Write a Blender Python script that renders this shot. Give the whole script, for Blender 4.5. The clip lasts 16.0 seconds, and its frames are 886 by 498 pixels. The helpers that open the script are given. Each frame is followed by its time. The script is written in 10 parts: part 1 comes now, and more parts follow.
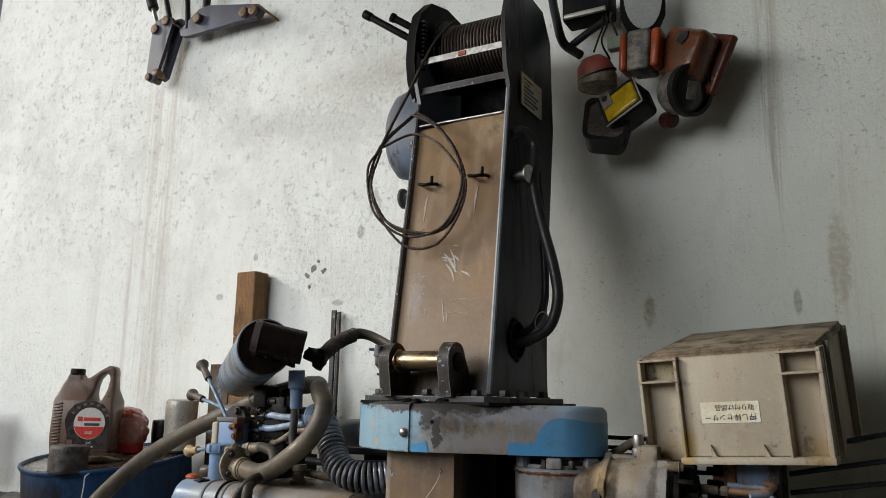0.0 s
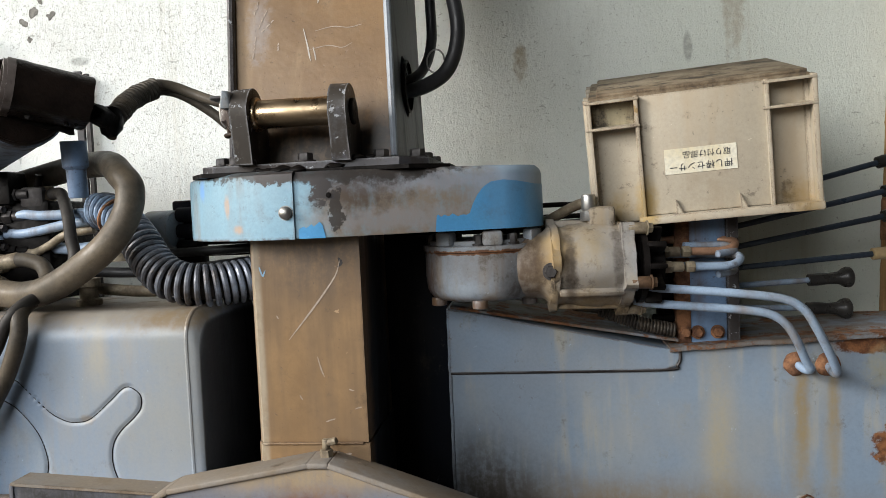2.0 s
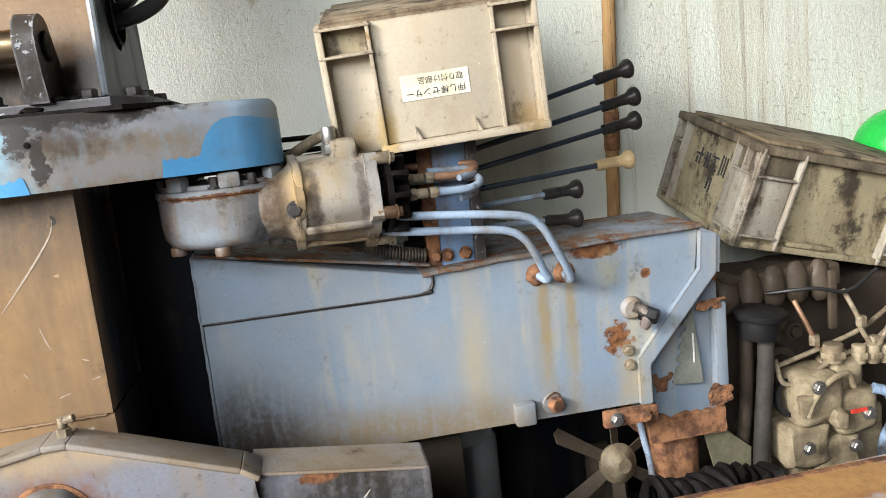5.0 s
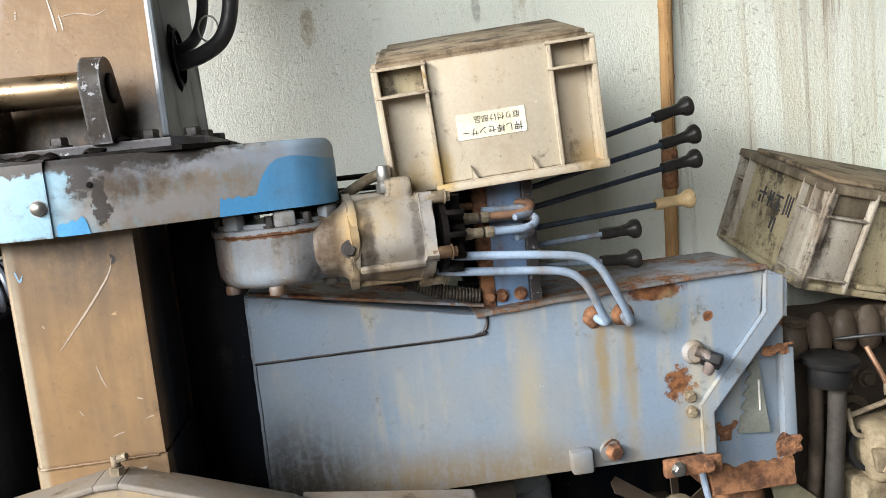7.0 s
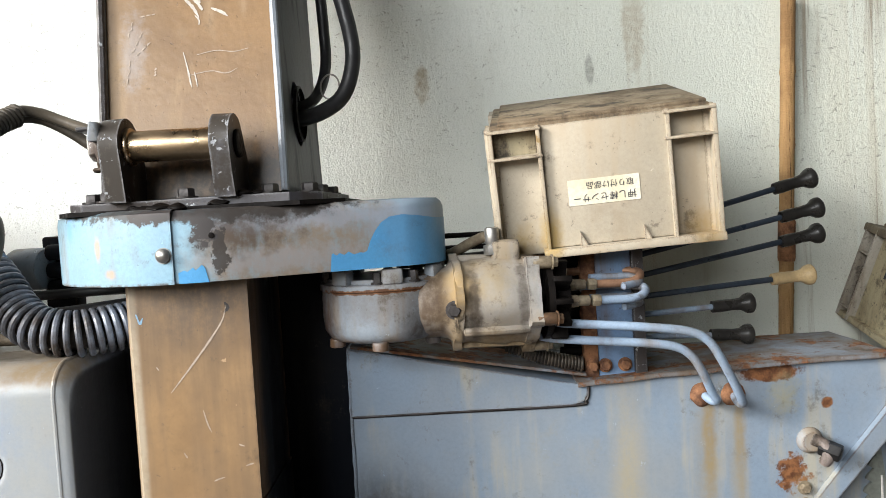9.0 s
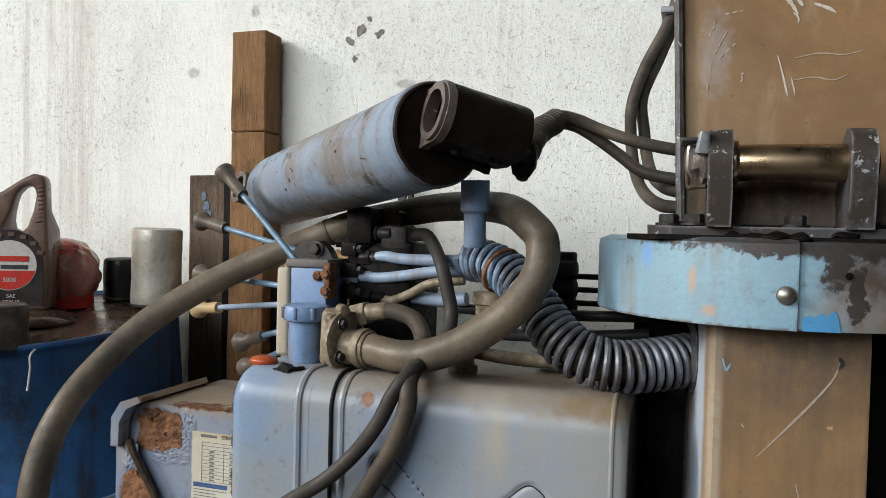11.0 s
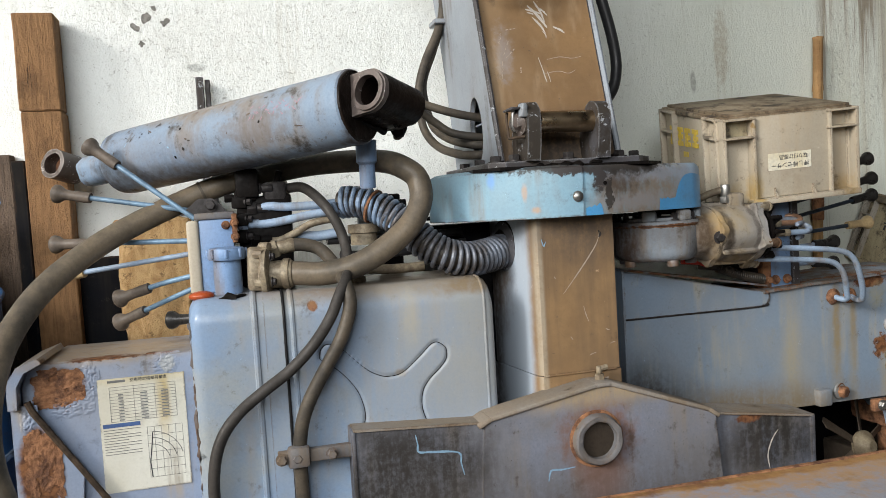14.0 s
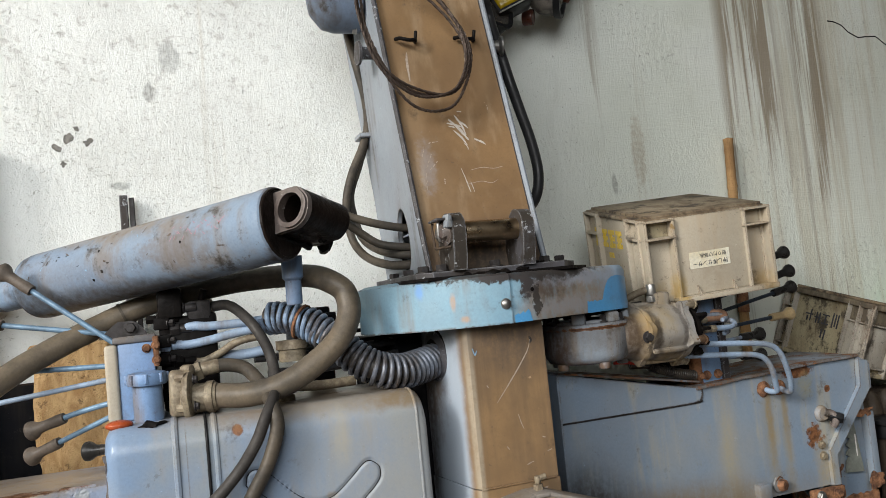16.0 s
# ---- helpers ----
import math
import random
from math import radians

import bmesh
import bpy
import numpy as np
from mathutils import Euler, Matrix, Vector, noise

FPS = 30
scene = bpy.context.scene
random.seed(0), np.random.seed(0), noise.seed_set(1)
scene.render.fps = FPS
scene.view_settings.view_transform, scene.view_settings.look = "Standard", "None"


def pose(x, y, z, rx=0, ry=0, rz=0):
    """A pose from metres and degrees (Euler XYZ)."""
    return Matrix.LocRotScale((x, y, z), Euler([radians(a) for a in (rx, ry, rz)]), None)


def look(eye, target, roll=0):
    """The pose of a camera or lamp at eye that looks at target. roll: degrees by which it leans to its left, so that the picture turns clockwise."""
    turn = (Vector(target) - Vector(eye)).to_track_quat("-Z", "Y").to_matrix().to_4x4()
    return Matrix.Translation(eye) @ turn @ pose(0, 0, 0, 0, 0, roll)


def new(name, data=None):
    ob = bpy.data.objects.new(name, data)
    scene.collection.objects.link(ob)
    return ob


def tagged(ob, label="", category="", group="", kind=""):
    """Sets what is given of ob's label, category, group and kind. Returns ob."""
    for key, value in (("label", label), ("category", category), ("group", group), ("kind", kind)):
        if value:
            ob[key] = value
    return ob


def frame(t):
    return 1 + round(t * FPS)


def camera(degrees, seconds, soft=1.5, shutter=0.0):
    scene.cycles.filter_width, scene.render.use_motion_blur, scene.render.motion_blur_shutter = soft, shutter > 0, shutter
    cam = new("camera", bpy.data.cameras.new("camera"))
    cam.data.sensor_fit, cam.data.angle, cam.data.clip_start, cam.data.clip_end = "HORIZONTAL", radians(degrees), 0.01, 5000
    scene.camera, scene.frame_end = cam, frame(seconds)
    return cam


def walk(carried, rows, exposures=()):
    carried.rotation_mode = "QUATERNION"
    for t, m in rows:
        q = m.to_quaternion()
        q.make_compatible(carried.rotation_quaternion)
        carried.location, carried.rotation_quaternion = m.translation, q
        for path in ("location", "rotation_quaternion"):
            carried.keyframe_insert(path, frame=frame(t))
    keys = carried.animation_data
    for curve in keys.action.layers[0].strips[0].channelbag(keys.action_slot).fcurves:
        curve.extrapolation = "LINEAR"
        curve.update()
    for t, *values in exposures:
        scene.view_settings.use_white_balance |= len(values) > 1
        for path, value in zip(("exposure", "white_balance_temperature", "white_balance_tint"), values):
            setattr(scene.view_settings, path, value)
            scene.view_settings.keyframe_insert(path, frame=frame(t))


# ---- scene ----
UNIT = 0.86  # metres to one unit of the plan
cam = camera(59.7, 16.0, soft=0.6)
EXPOSURES = [(0, -0.42), (0.5, -0.5), (1, -0.38), (1.6, -0.1), (2, 0.22), (2.5, 0.83), (3, 0.97), (5.3, 0.98), (8.2, 0.95), (10.3, 0.32), (10.6, 0.15), (11, -0.18), (11.5, -0.36), (12, -0.26), (12.5, 0.0), (13, 0.08), (14, 0.08), (15.5, 0.06), (16, -0.02)]
PATH = [
    (0, (1.0993, -0.1599, 1.1344), (0.1258, 1.5441, 1.5197), 1.18),
    (0.5, (0.8834, -0.1529, 1.0882), (-0.0911, 1.5716, 1.3648), 1.39),
    (1, (0.7028, -0.0597, 1.0508), (-0.1837, 1.7276, 1.1912), 0.64),
    (1.5, (0.5552, 0.1558, 1.0506), (-0.0669, 2.0566, 1.0465), -0.75),
    (2, (0.4191, 0.2401, 1.0525), (0.1854, 2.2230, 0.9366), -2.55),
    (2.5, (0.2838, 0.3244, 1.0663), (0.5193, 2.2989, 0.8524), -4.06),
    (3, (0.3018, 0.3174, 1.0661), (0.7445, 2.2498, 0.8022), -5.12),
    (3.2, (0.3542, 0.2901, 1.0696), (0.8090, 2.2195, 0.8041), -5.34),
    (5.3, (0.4753, 0.2845, 1.0559), (0.7898, 2.2289, 0.7089), -5.97),
    (5.5, (0.4614, 0.2922, 1.0537), (0.7725, 2.2388, 0.7159), -5.92),
    (6, (0.4657, 0.3118, 1.0543), (0.7648, 2.2612, 0.7218), -5.77),
    (6.5, (0.4814, 0.3261, 1.0605), (0.7547, 2.2835, 0.7545), -5.94),
    (7, (0.4687, 0.3139, 1.0666), (0.6833, 2.2879, 0.8271), -6.02),
    (7.5, (0.4603, 0.3052, 1.0832), (0.6369, 2.2894, 0.9049), -5.84),
    (8, (0.4628, 0.3042, 1.0903), (0.6121, 2.2935, 0.9473), -5.40),
    (8.2, (0.4610, 0.3135, 1.0919), (0.6001, 2.3043, 0.9595), -5.16),
    (10.3, (0.2107, 0.3463, 1.1197), (-0.2362, 2.2941, 1.0391), 0.12),
    (10.5, (0.1044, 0.3611, 1.1223), (-0.4077, 2.2929, 1.0447), 0.45),
    (11, (-0.1676, 0.4527, 1.1288), (-0.7806, 2.3558, 1.0808), 1.44),
    (11.5, (-0.4785, 0.6705, 1.1801), (-1.0412, 2.5888, 1.1194), 1.57),
    (12, (-0.6784, 0.6543, 1.1657), (-0.9119, 2.6360, 1.0294), 1.07),
    (12.5, (-0.8802, 0.4417, 1.0888), (-0.7690, 2.4277, 0.8799), 1.13),
    (13, (-0.8047, 0.1909, 1.0637), (-0.3774, 2.1352, 0.8701), -0.53),
    (13.5, (-0.8160, -0.0738, 1.0452), (-0.3472, 1.8645, 0.8922), -2.01),
    (14, (-0.8519, -0.1380, 1.0407), (-0.3519, 1.7955, 0.9340), -3.44),
    (14.5, (-0.8267, -0.1571, 1.0439), (-0.2414, 1.7537, 0.9651), -4.94),
    (15, (-0.7746, -0.1458, 1.0457), (-0.0964, 1.7352, 1.0021), -6.24),
    (15.5, (-0.7685, -0.1486, 1.0670), (-0.0787, 1.7286, 1.0748), -6.70),
    (16, (-0.8114, -0.1408, 1.0726), (-0.1532, 1.7431, 1.2053), -5.76),
]
walk(cam, [(t, look(Vector(eye) * UNIT, Vector(target) * UNIT, roll)) for t, eye, target, roll in PATH], EXPOSURES)

# ---- light ----
world = bpy.data.worlds.new("world")
scene.world = world
world.use_nodes = True
wt = world.node_tree
sky = wt.nodes.new("ShaderNodeTexSky")
sky.sky_type = "NISHITA"
sky.sun_disc = False
sky.sun_elevation = radians(24)
sky.sun_rotation = radians(-115)
sky.dust_density = 4.0
sky.air_density = 1.2
wt.links.new(sky.outputs[0], wt.nodes["Background"].inputs[0])
wt.nodes["Background"].inputs[1].default_value = 0.05

sun_data = bpy.data.lights.new("sun", "SUN")
sun_data.energy = 2.3
sun_data.angle = radians(13)
sun_data.color = (1.0, 0.985, 0.955)
sun = new("sun", sun_data)
sun.matrix_world = look((-5.6, -0.9, 3.6), (-0.2, 1.7, 0.9))

# daylight of the open yard, standing in the wide doorway
door_data = bpy.data.lights.new("doorway_daylight", "AREA")
door_data.shape = "RECTANGLE"
door_data.size, door_data.size_y = 4.6, 2.2
door_data.energy = 250.0
door_data.color = (0.97, 0.99, 1.0)
doorway = new("doorway_daylight", door_data)
doorway.matrix_world = look((-2.6, -2.2, 2.75), (0.1, 1.72, 1.0))

# ---- materials ----


class Tree:
    """Small helper that builds one node material."""

    def __init__(self, name):
        self.mat = bpy.data.materials.new(name)
        self.mat.use_nodes = True
        self.t = self.mat.node_tree
        self.bsdf = self.t.nodes["Principled BSDF"]
        geo = self.t.nodes.new("ShaderNodeNewGeometry")
        plan = self.t.nodes.new("ShaderNodeVectorMath")
        plan.operation = "SCALE"
        plan.inputs["Scale"].default_value = 1 / UNIT
        self.t.links.new(geo.outputs["Position"], plan.inputs[0])
        self.pos = plan.outputs[0]

    def put(self, socket, value):
        if isinstance(value, bpy.types.NodeSocket):
            self.t.links.new(value, socket)
        else:
            socket.default_value = value

    def stretch(self, scale, shift=(0, 0, 0)):
        n = self.t.nodes.new("ShaderNodeMapping")
        self.put(n.inputs["Vector"], self.pos)
        n.inputs["Scale"].default_value = scale
        n.inputs["Location"].default_value = shift
        return n.outputs[0]

    def noise(self, scale, detail=4.0, rough=0.6, vec=None, distort=0.0):
        n = self.t.nodes.new("ShaderNodeTexNoise")
        self.put(n.inputs["Vector"], self.pos if vec is None else vec)
        n.inputs["Scale"].default_value = scale
        n.inputs["Detail"].default_value = detail
        n.inputs["Roughness"].default_value = rough
        n.inputs["Distortion"].default_value = distort
        return n.outputs[0]

    def step(self, fac, lo, hi, a=0.0, b=1.0):
        n = self.t.nodes.new("ShaderNodeMapRange")
        n.interpolation_type = "SMOOTHSTEP"
        self.put(n.inputs[0], fac)
        n.inputs[1].default_value, n.inputs[2].default_value = lo, hi
        n.inputs[3].default_value, n.inputs[4].default_value = a, b
        return n.outputs[0]

    def math(self, op, a, b=0.0):
        n = self.t.nodes.new("ShaderNodeMath")
        n.operation = op
        self.put(n.inputs[0], a)
        self.put(n.inputs[1], b)
        return n.outputs[0]

    def mix(self, fac, a, b):
        n = self.t.nodes.new("ShaderNodeMix")
        n.data_type = "RGBA"
        self.put(n.inputs[0], fac)
        self.put(n.inputs[6], a if isinstance(a, bpy.types.NodeSocket) else (*a, 1))
        self.put(n.inputs[7], b if isinstance(b, bpy.types.NodeSocket) else (*b, 1))
        return n.outputs[2]

    def axis(self, k):
        n = self.t.nodes.new("ShaderNodeSeparateXYZ")
        self.put(n.inputs[0], self.pos)
        return n.outputs[k]

    def blot(self, centre, radii, wobble=0.5, scale=18.0, soft=0.3):
        """A stain of its own shape round a place: 1 inside, 0 outside, with a ragged rim."""
        n = self.t.nodes.new("ShaderNodeMapping")
        self.put(n.inputs["Vector"], self.pos)
        n.inputs["Scale"].default_value = tuple(1 / r for r in radii)
        n.inputs["Location"].default_value = tuple(-c / r for c, r in zip(centre, radii))
        d = self.t.nodes.new("ShaderNodeVectorMath")
        d.operation = "LENGTH"
        self.put(d.inputs[0], n.outputs[0])
        far = self.math("ADD", d.outputs["Value"], self.math("MULTIPLY", self.math("SUBTRACT", self.noise(scale, 5, 0.65), 0.5), wobble * 2.4))
        return self.step(far, 1.0 - soft, 1.0 + soft, 1.0, 0.0)

    def edges(self, radius=0.006):
        """1 along the edges and folds of a part, 0 on its faces: where paint wears and rust begins."""
        n = self.t.nodes.new("ShaderNodeBevel")
        n.samples = 4
        n.inputs["Radius"].default_value = radius
        g = self.t.nodes.new("ShaderNodeNewGeometry")
        d = self.t.nodes.new("ShaderNodeVectorMath")
        d.operation = "DOT_PRODUCT"
        self.put(d.inputs[0], n.outputs[0])
        self.put(d.inputs[1], g.outputs["Normal"])
        return self.step(self.math("SUBTRACT", 1.0, d.outputs["Value"]), 0.02, 0.16)

    def finish(self, colour, rough=0.6, metal=0.0, height=None, bump=0.2, distance=0.004):
        self.put(self.bsdf.inputs["Base Color"], colour)
        self.put(self.bsdf.inputs["Roughness"], rough)
        self.put(self.bsdf.inputs["Metallic"], metal)
        self.bsdf.inputs["Specular IOR Level"].default_value = 0.5 if metal else 0.3
        if height is not None:
            n = self.t.nodes.new("ShaderNodeBump")
            n.inputs["Strength"].default_value = bump
            n.inputs["Distance"].default_value = distance
            self.put(n.inputs["Height"], height)
            self.put(self.bsdf.inputs["Normal"], n.outputs[0])
        return self.mat


RUST = (0.085, 0.036, 0.019)
RUST2 = (0.22, 0.10, 0.045)
DIRT = (0.16, 0.115, 0.07)
GREASE = (0.028, 0.023, 0.02)


def painted(name, base, base2, dirt=0.45, rust=0.7, rough=0.42, spots=(), stains=(), dirt_colour=DIRT, speck=0.74, metal=0.0, grime=0.56, speckle=0.4, veiled=0.4, chips=0.69, pale=None, edge=(0.085, 0.05, 0.03), edged=0.8):
    """Old machine paint: two tones, dirt film, fine specks, rust blooms, and named stains.
    dirt and rust are the noise levels above which they show (higher is less)."""
    k = Tree(name)
    base, base2 = tuple(c * 0.74 for c in base), tuple(c * 0.74 for c in base2)
    col = k.mix(k.step(k.noise(3.5, 5), 0.35, 0.65), base, base2)
    col = k.mix(k.step(k.noise(150, 6, 0.8), 0.38, 0.68, 0.0, 0.15 + 0.3 * speckle), col, tuple(c * 0.6 for c in base))
    streak = k.noise(1.0, 5, 0.6, k.stretch((16, 16, 1.3)))
    film = k.step(k.math("MULTIPLY", streak, k.math("ADD", k.noise(5, 4), 0.5)), dirt, dirt + 0.28, 0.0, 0.75)
    col = k.mix(film, col, dirt_colour)
    veil = k.step(k.noise(1.0, 4, 0.55, k.stretch((5, 5, 2.2))), 0.44, 0.72, 0.0, veiled)
    col = k.mix(veil, col, tuple(0.35 * a + 0.65 * b for a, b in zip(base, dirt_colour)))
    fleck = k.step(k.noise(125, 4, 0.62, None, 0.7), speck - 0.035, speck + 0.005, 0.0, 0.25 + 0.5 * speckle)
    col = k.mix(fleck, col, (0.05, 0.045, 0.045))
    smear = k.step(k.math("ADD", k.math("MULTIPLY", k.noise(22, 6, 0.75), 0.6), k.math("MULTIPLY", k.noise(6, 3), 0.4)), 0.54, 0.66, 0.0, 0.25 + 0.35 * speckle)
    col = k.mix(smear, col, tuple(0.55 * a + 0.45 * b * 0.5 for a, b in zip(dirt_colour, base)))
    soot = k.math("ADD", k.math("MULTIPLY", k.noise(11, 8, 0.78), 0.62), k.math("MULTIPLY", streak, 0.38))
    col = k.mix(k.step(soot, grime, grime + 0.10, 0.0, 0.3 + 0.6 * speckle), col, (0.034, 0.028, 0.022))
    rub = k.math("MULTIPLY", k.step(k.noise(34, 7, 0.8), 0.58, 0.65), k.step(k.noise(4, 3), 0.46, 0.6))
    col = k.mix(k.math("MULTIPLY", rub, 0.15 + 0.5 * speckle), col, (0.07, 0.058, 0.047))
    chip = k.step(k.noise(38, 5, 0.75), chips, chips + 0.015, 0.0, 0.8)
    col = k.mix(chip, col, pale or tuple(min(0.75, c * 1.35 + 0.05) for c in base))
    bloom_n = k.math("ADD", k.math("MULTIPLY", k.noise(7, 6, 0.7), 0.75), k.math("MULTIPLY", k.noise(45, 4, 0.7), 0.25))
    bloom = k.step(bloom_n, rust, rust + 0.05)
    rusty = k.mix(k.step(k.noise(60, 5), 0.35, 0.65), RUST, RUST2)
    col = k.mix(bloom, col, rusty)
    if edged:
        rim = k.math("MULTIPLY", k.edges(), k.step(k.math("ADD", k.math("MULTIPLY", k.noise(26, 6, 0.75), 0.6), k.math("MULTIPLY", k.noise(5, 3), 0.4)), 0.44, 0.54, 0.0, edged))
        col = k.mix(rim, col, edge)
    worn = k.step(k.math("ADD", k.math("MULTIPLY", k.noise(70, 4, 0.7), 0.5), k.math("MULTIPLY", k.noise(1.0, 4, 0.6, k.stretch((60, 60, 9))), 0.5)), 0.34, 0.58, 0.6, 1.0)
    for colour, centre, radii, wobble, scale, *rest in stains:
        soft, amount = (rest + [0.3, 1.0])[:2] if rest else (0.18, 1.0)
        mask = k.blot(centre, radii, wobble, scale, soft)
        mask = k.math("MULTIPLY", mask, amount) if soft < 0.2 else k.math("MULTIPLY", k.math("MULTIPLY", mask, worn), amount)
        col = k.mix(mask, col, rusty if colour == "rust" else colour)
    r = k.mix(bloom, k.mix(film, (rough,) * 3, (0.8,) * 3), (0.9,) * 3)
    hgt = k.math("ADD", k.math("MULTIPLY", k.noise(55, 4), 0.35), k.math("MULTIPLY", bloom, k.noise(180, 3)))
    hgt = k.math("SUBTRACT", hgt, k.math("ADD", k.math("MULTIPLY", chip, 0.4), k.math("MULTIPLY", fleck, 0.3)))
    return k.finish(col, r, metal, hgt, 0.5, 0.003)


def plain(name, base, vary=0.5, rough=0.6, metal=0.0, scale=14.0, bump=0.15, tint=None, fine=120.0):
    """A worn surface of one stuff: two scales of tone, broken gloss and a fine relief."""
    k = Tree(name)
    dark = tint or tuple(c * vary for c in base)
    col = k.mix(k.step(k.noise(scale, 6, 0.65), 0.36, 0.66), base, dark)
    col = k.mix(k.step(k.noise(fine, 3), 0.4, 0.75, 0.0, 0.45), col, tuple(c * 0.55 for c in base))
    r = k.step(k.noise(scale * 2, 4), 0.3, 0.7, max(0.05, rough - 0.14), min(1.0, rough + 0.14))
    return k.finish(col, r, metal, k.noise(fine, 4), bump, 0.002)


def plaster():
    k = Tree("old limewashed plaster")
    x, z = k.axis(0), k.axis(2)
    col = k.mix(k.step(k.noise(1.4, 5), 0.35, 0.68), (0.84, 0.865, 0.84), (0.80, 0.825, 0.80))
    col = k.mix(k.step(k.noise(9, 5, 0.7), 0.55, 0.8, 0, 0.28), col, (0.64, 0.66, 0.62))
    # soot film in soft clouds, trowel dapple
    col = k.mix(k.step(k.noise(2.6, 7, 0.72), 0.50, 0.72, 0.0, 0.3), col, (0.60, 0.62, 0.58))
    col = k.mix(k.step(k.noise(1.0, 6, 0.75, k.stretch((9, 9, 3.0))), 0.53, 0.73, 0.0, 0.3), col, (0.54, 0.54, 0.50))
    # greenish dirt film and the weaker light of the eastern half, in the colour
    col = k.mix(k.math("MULTIPLY", k.step(x, -0.1, 1.0), k.step(k.noise(1.3, 4), 0.25, 0.6, 0.35, 0.6)), col, (0.61, 0.65, 0.55))
    # worn mottled lime high on the western half
    high = k.math("MULTIPLY", k.step(x, -0.7, 0.1, 1.0, 0.0), k.step(z, 1.5, 2.2, 0.15, 1.0))
    col = k.mix(k.math("MULTIPLY", high, k.step(k.noise(3.4, 8, 0.75), 0.42, 0.66, 0.0, 0.4)), col, (0.56, 0.55, 0.53))
    col = k.mix(k.math("MULTIPLY", high, k.step(k.noise(26, 6, 0.75), 0.56, 0.63, 0.0, 0.55)), col, (0.40, 0.38, 0.36))
    # runs of rainwater dirt, in bands along the wall
    run = k.noise(1.0, 6, 0.7, k.stretch((22, 22, 0.7)))
    broad = k.noise(1.0, 3, 0.6, k.stretch((5, 5, 0.4)))
    leak = k.noise(1.0, 5, 0.65, k.stretch((30, 30, 0.9)), 0.4)
    for lo, mid, hi, low, amount, tone in ((-2.85, -2.3, -1.7, 0.46, 0.45, (0.47, 0.42, 0.36)), (-2.25, -2.12, -2.0, 0.46, 0.22, (0.42, 0.36, 0.31)),
                                           (0.86, 0.97, 1.14, 0.50, 0.3, (0.42, 0.37, 0.26)), (0.95, 1.15, 1.42, 0.53, 0.4, (0.42, 0.38, 0.28)), (1.40, 1.75, 3.8, 0.44, 0.5, (0.50, 0.45, 0.33)),
                                           (1.90, 2.6, 3.9, 0.50, 0.4, (0.36, 0.32, 0.24)), (-0.72, -0.66, -0.55, 0.5, 0.35, (0.40, 0.33, 0.22))):
        band = k.math("MULTIPLY", k.step(x, lo, mid), k.step(x, mid, hi, 1.0, 0.0))
        mask = k.math("MULTIPLY", band, k.step(k.math("ADD", k.math("MULTIPLY", run, 0.6), k.math("MULTIPLY", broad, 0.4)), low, low + 0.14, 0.0, amount))
        col = k.mix(mask, col, tone)
    # brown roof leaks that thin out on their way down
    thin = k.math("ADD", leak, k.step(z, 1.15, 2.0, -0.10, 0.06))
    for lo, hi, low in ((1.45, 1.78, 0.47), (1.84, 2.05, 0.45), (0.80, 0.86, 0.55)):
        band = k.math("MULTIPLY", k.step(x, lo - 0.03, lo + 0.05), k.step(x, hi - 0.06, hi + 0.03, 1.0, 0.0))
        col = k.mix(k.math("MULTIPLY", band, k.step(thin, low - 0.02, low + 0.13, 0.0, 0.8)), col, (0.235, 0.175, 0.11))
    # single stains
    for colour, centre, radii, wobble in (((0.24, 0.17, 0.08), (0.402, 2.52, 1.472), (0.014, 0.2, 0.034), 0.5), ((0.42, 0.37, 0.27), (0.400, 2.52, 1.450), (0.020, 0.2, 0.05), 0.9),
                                          ((0.30, 0.31, 0.31), (-0.78, 2.52, 1.97), (0.035, 0.2, 0.05), 0.6), ((0.25, 0.27, 0.26), (-0.957, 2.52, 1.544), (0.03, 0.2, 0.013), 0.3),
                                          ((0.22, 0.22, 0.2), (0.873, 2.52, 1.468), (0.012, 0.2, 0.04), 0.3), ((0.42, 0.37, 0.28), (1.0, 2.52, 1.6), (0.03, 0.2, 0.14), 0.9),
                                          ((0.45, 0.42, 0.36), (-0.6, 2.52, 2.55), (0.5, 0.2, 0.10), 0.9), ((0.25, 0.25, 0.24), (-0.848, 2.52, 1.852), (0.018, 0.2, 0.03), 0.7), ((0.22, 0.22, 0.21), (-1.454, 2.52, 1.782), (0.014, 0.2, 0.018), 0.6),
                                          ((0.30, 0.31, 0.30), (-1.671, 2.52, 1.603), (0.022, 0.2, 0.016), 0.7), ((0.55, 0.55, 0.52), (-1.35, 2.52, 2.42), (0.28, 0.2, 0.07), 1.2), ((0.55, 0.55, 0.52), (-0.95, 2.52, 2.36), (0.22, 0.2, 0.09), 1.2)):
        col = k.mix(k.math("MULTIPLY", k.math("MULTIPLY", k.blot(centre, radii, wobble * 0.7, 46, 0.28 if radii[0] < 0.1 else 0.9), k.step(k.noise(55, 4), 0.35, 0.6, 0.55, 1.0)), 0.6), col, colour)
    # flecks where the lime has come off
    fleck = k.step(k.noise(34, 3, 0.6, k.stretch((1, 1, 0.55))), 0.71, 0.75, 0.0, 0.45)
    col = k.mix(fleck, col, (0.35, 0.36, 0.34))
    col = k.mix(k.step(k.noise(60, 6, 0.8), 0.61, 0.69, 0.0, 0.3), col, (0.54, 0.53, 0.49))
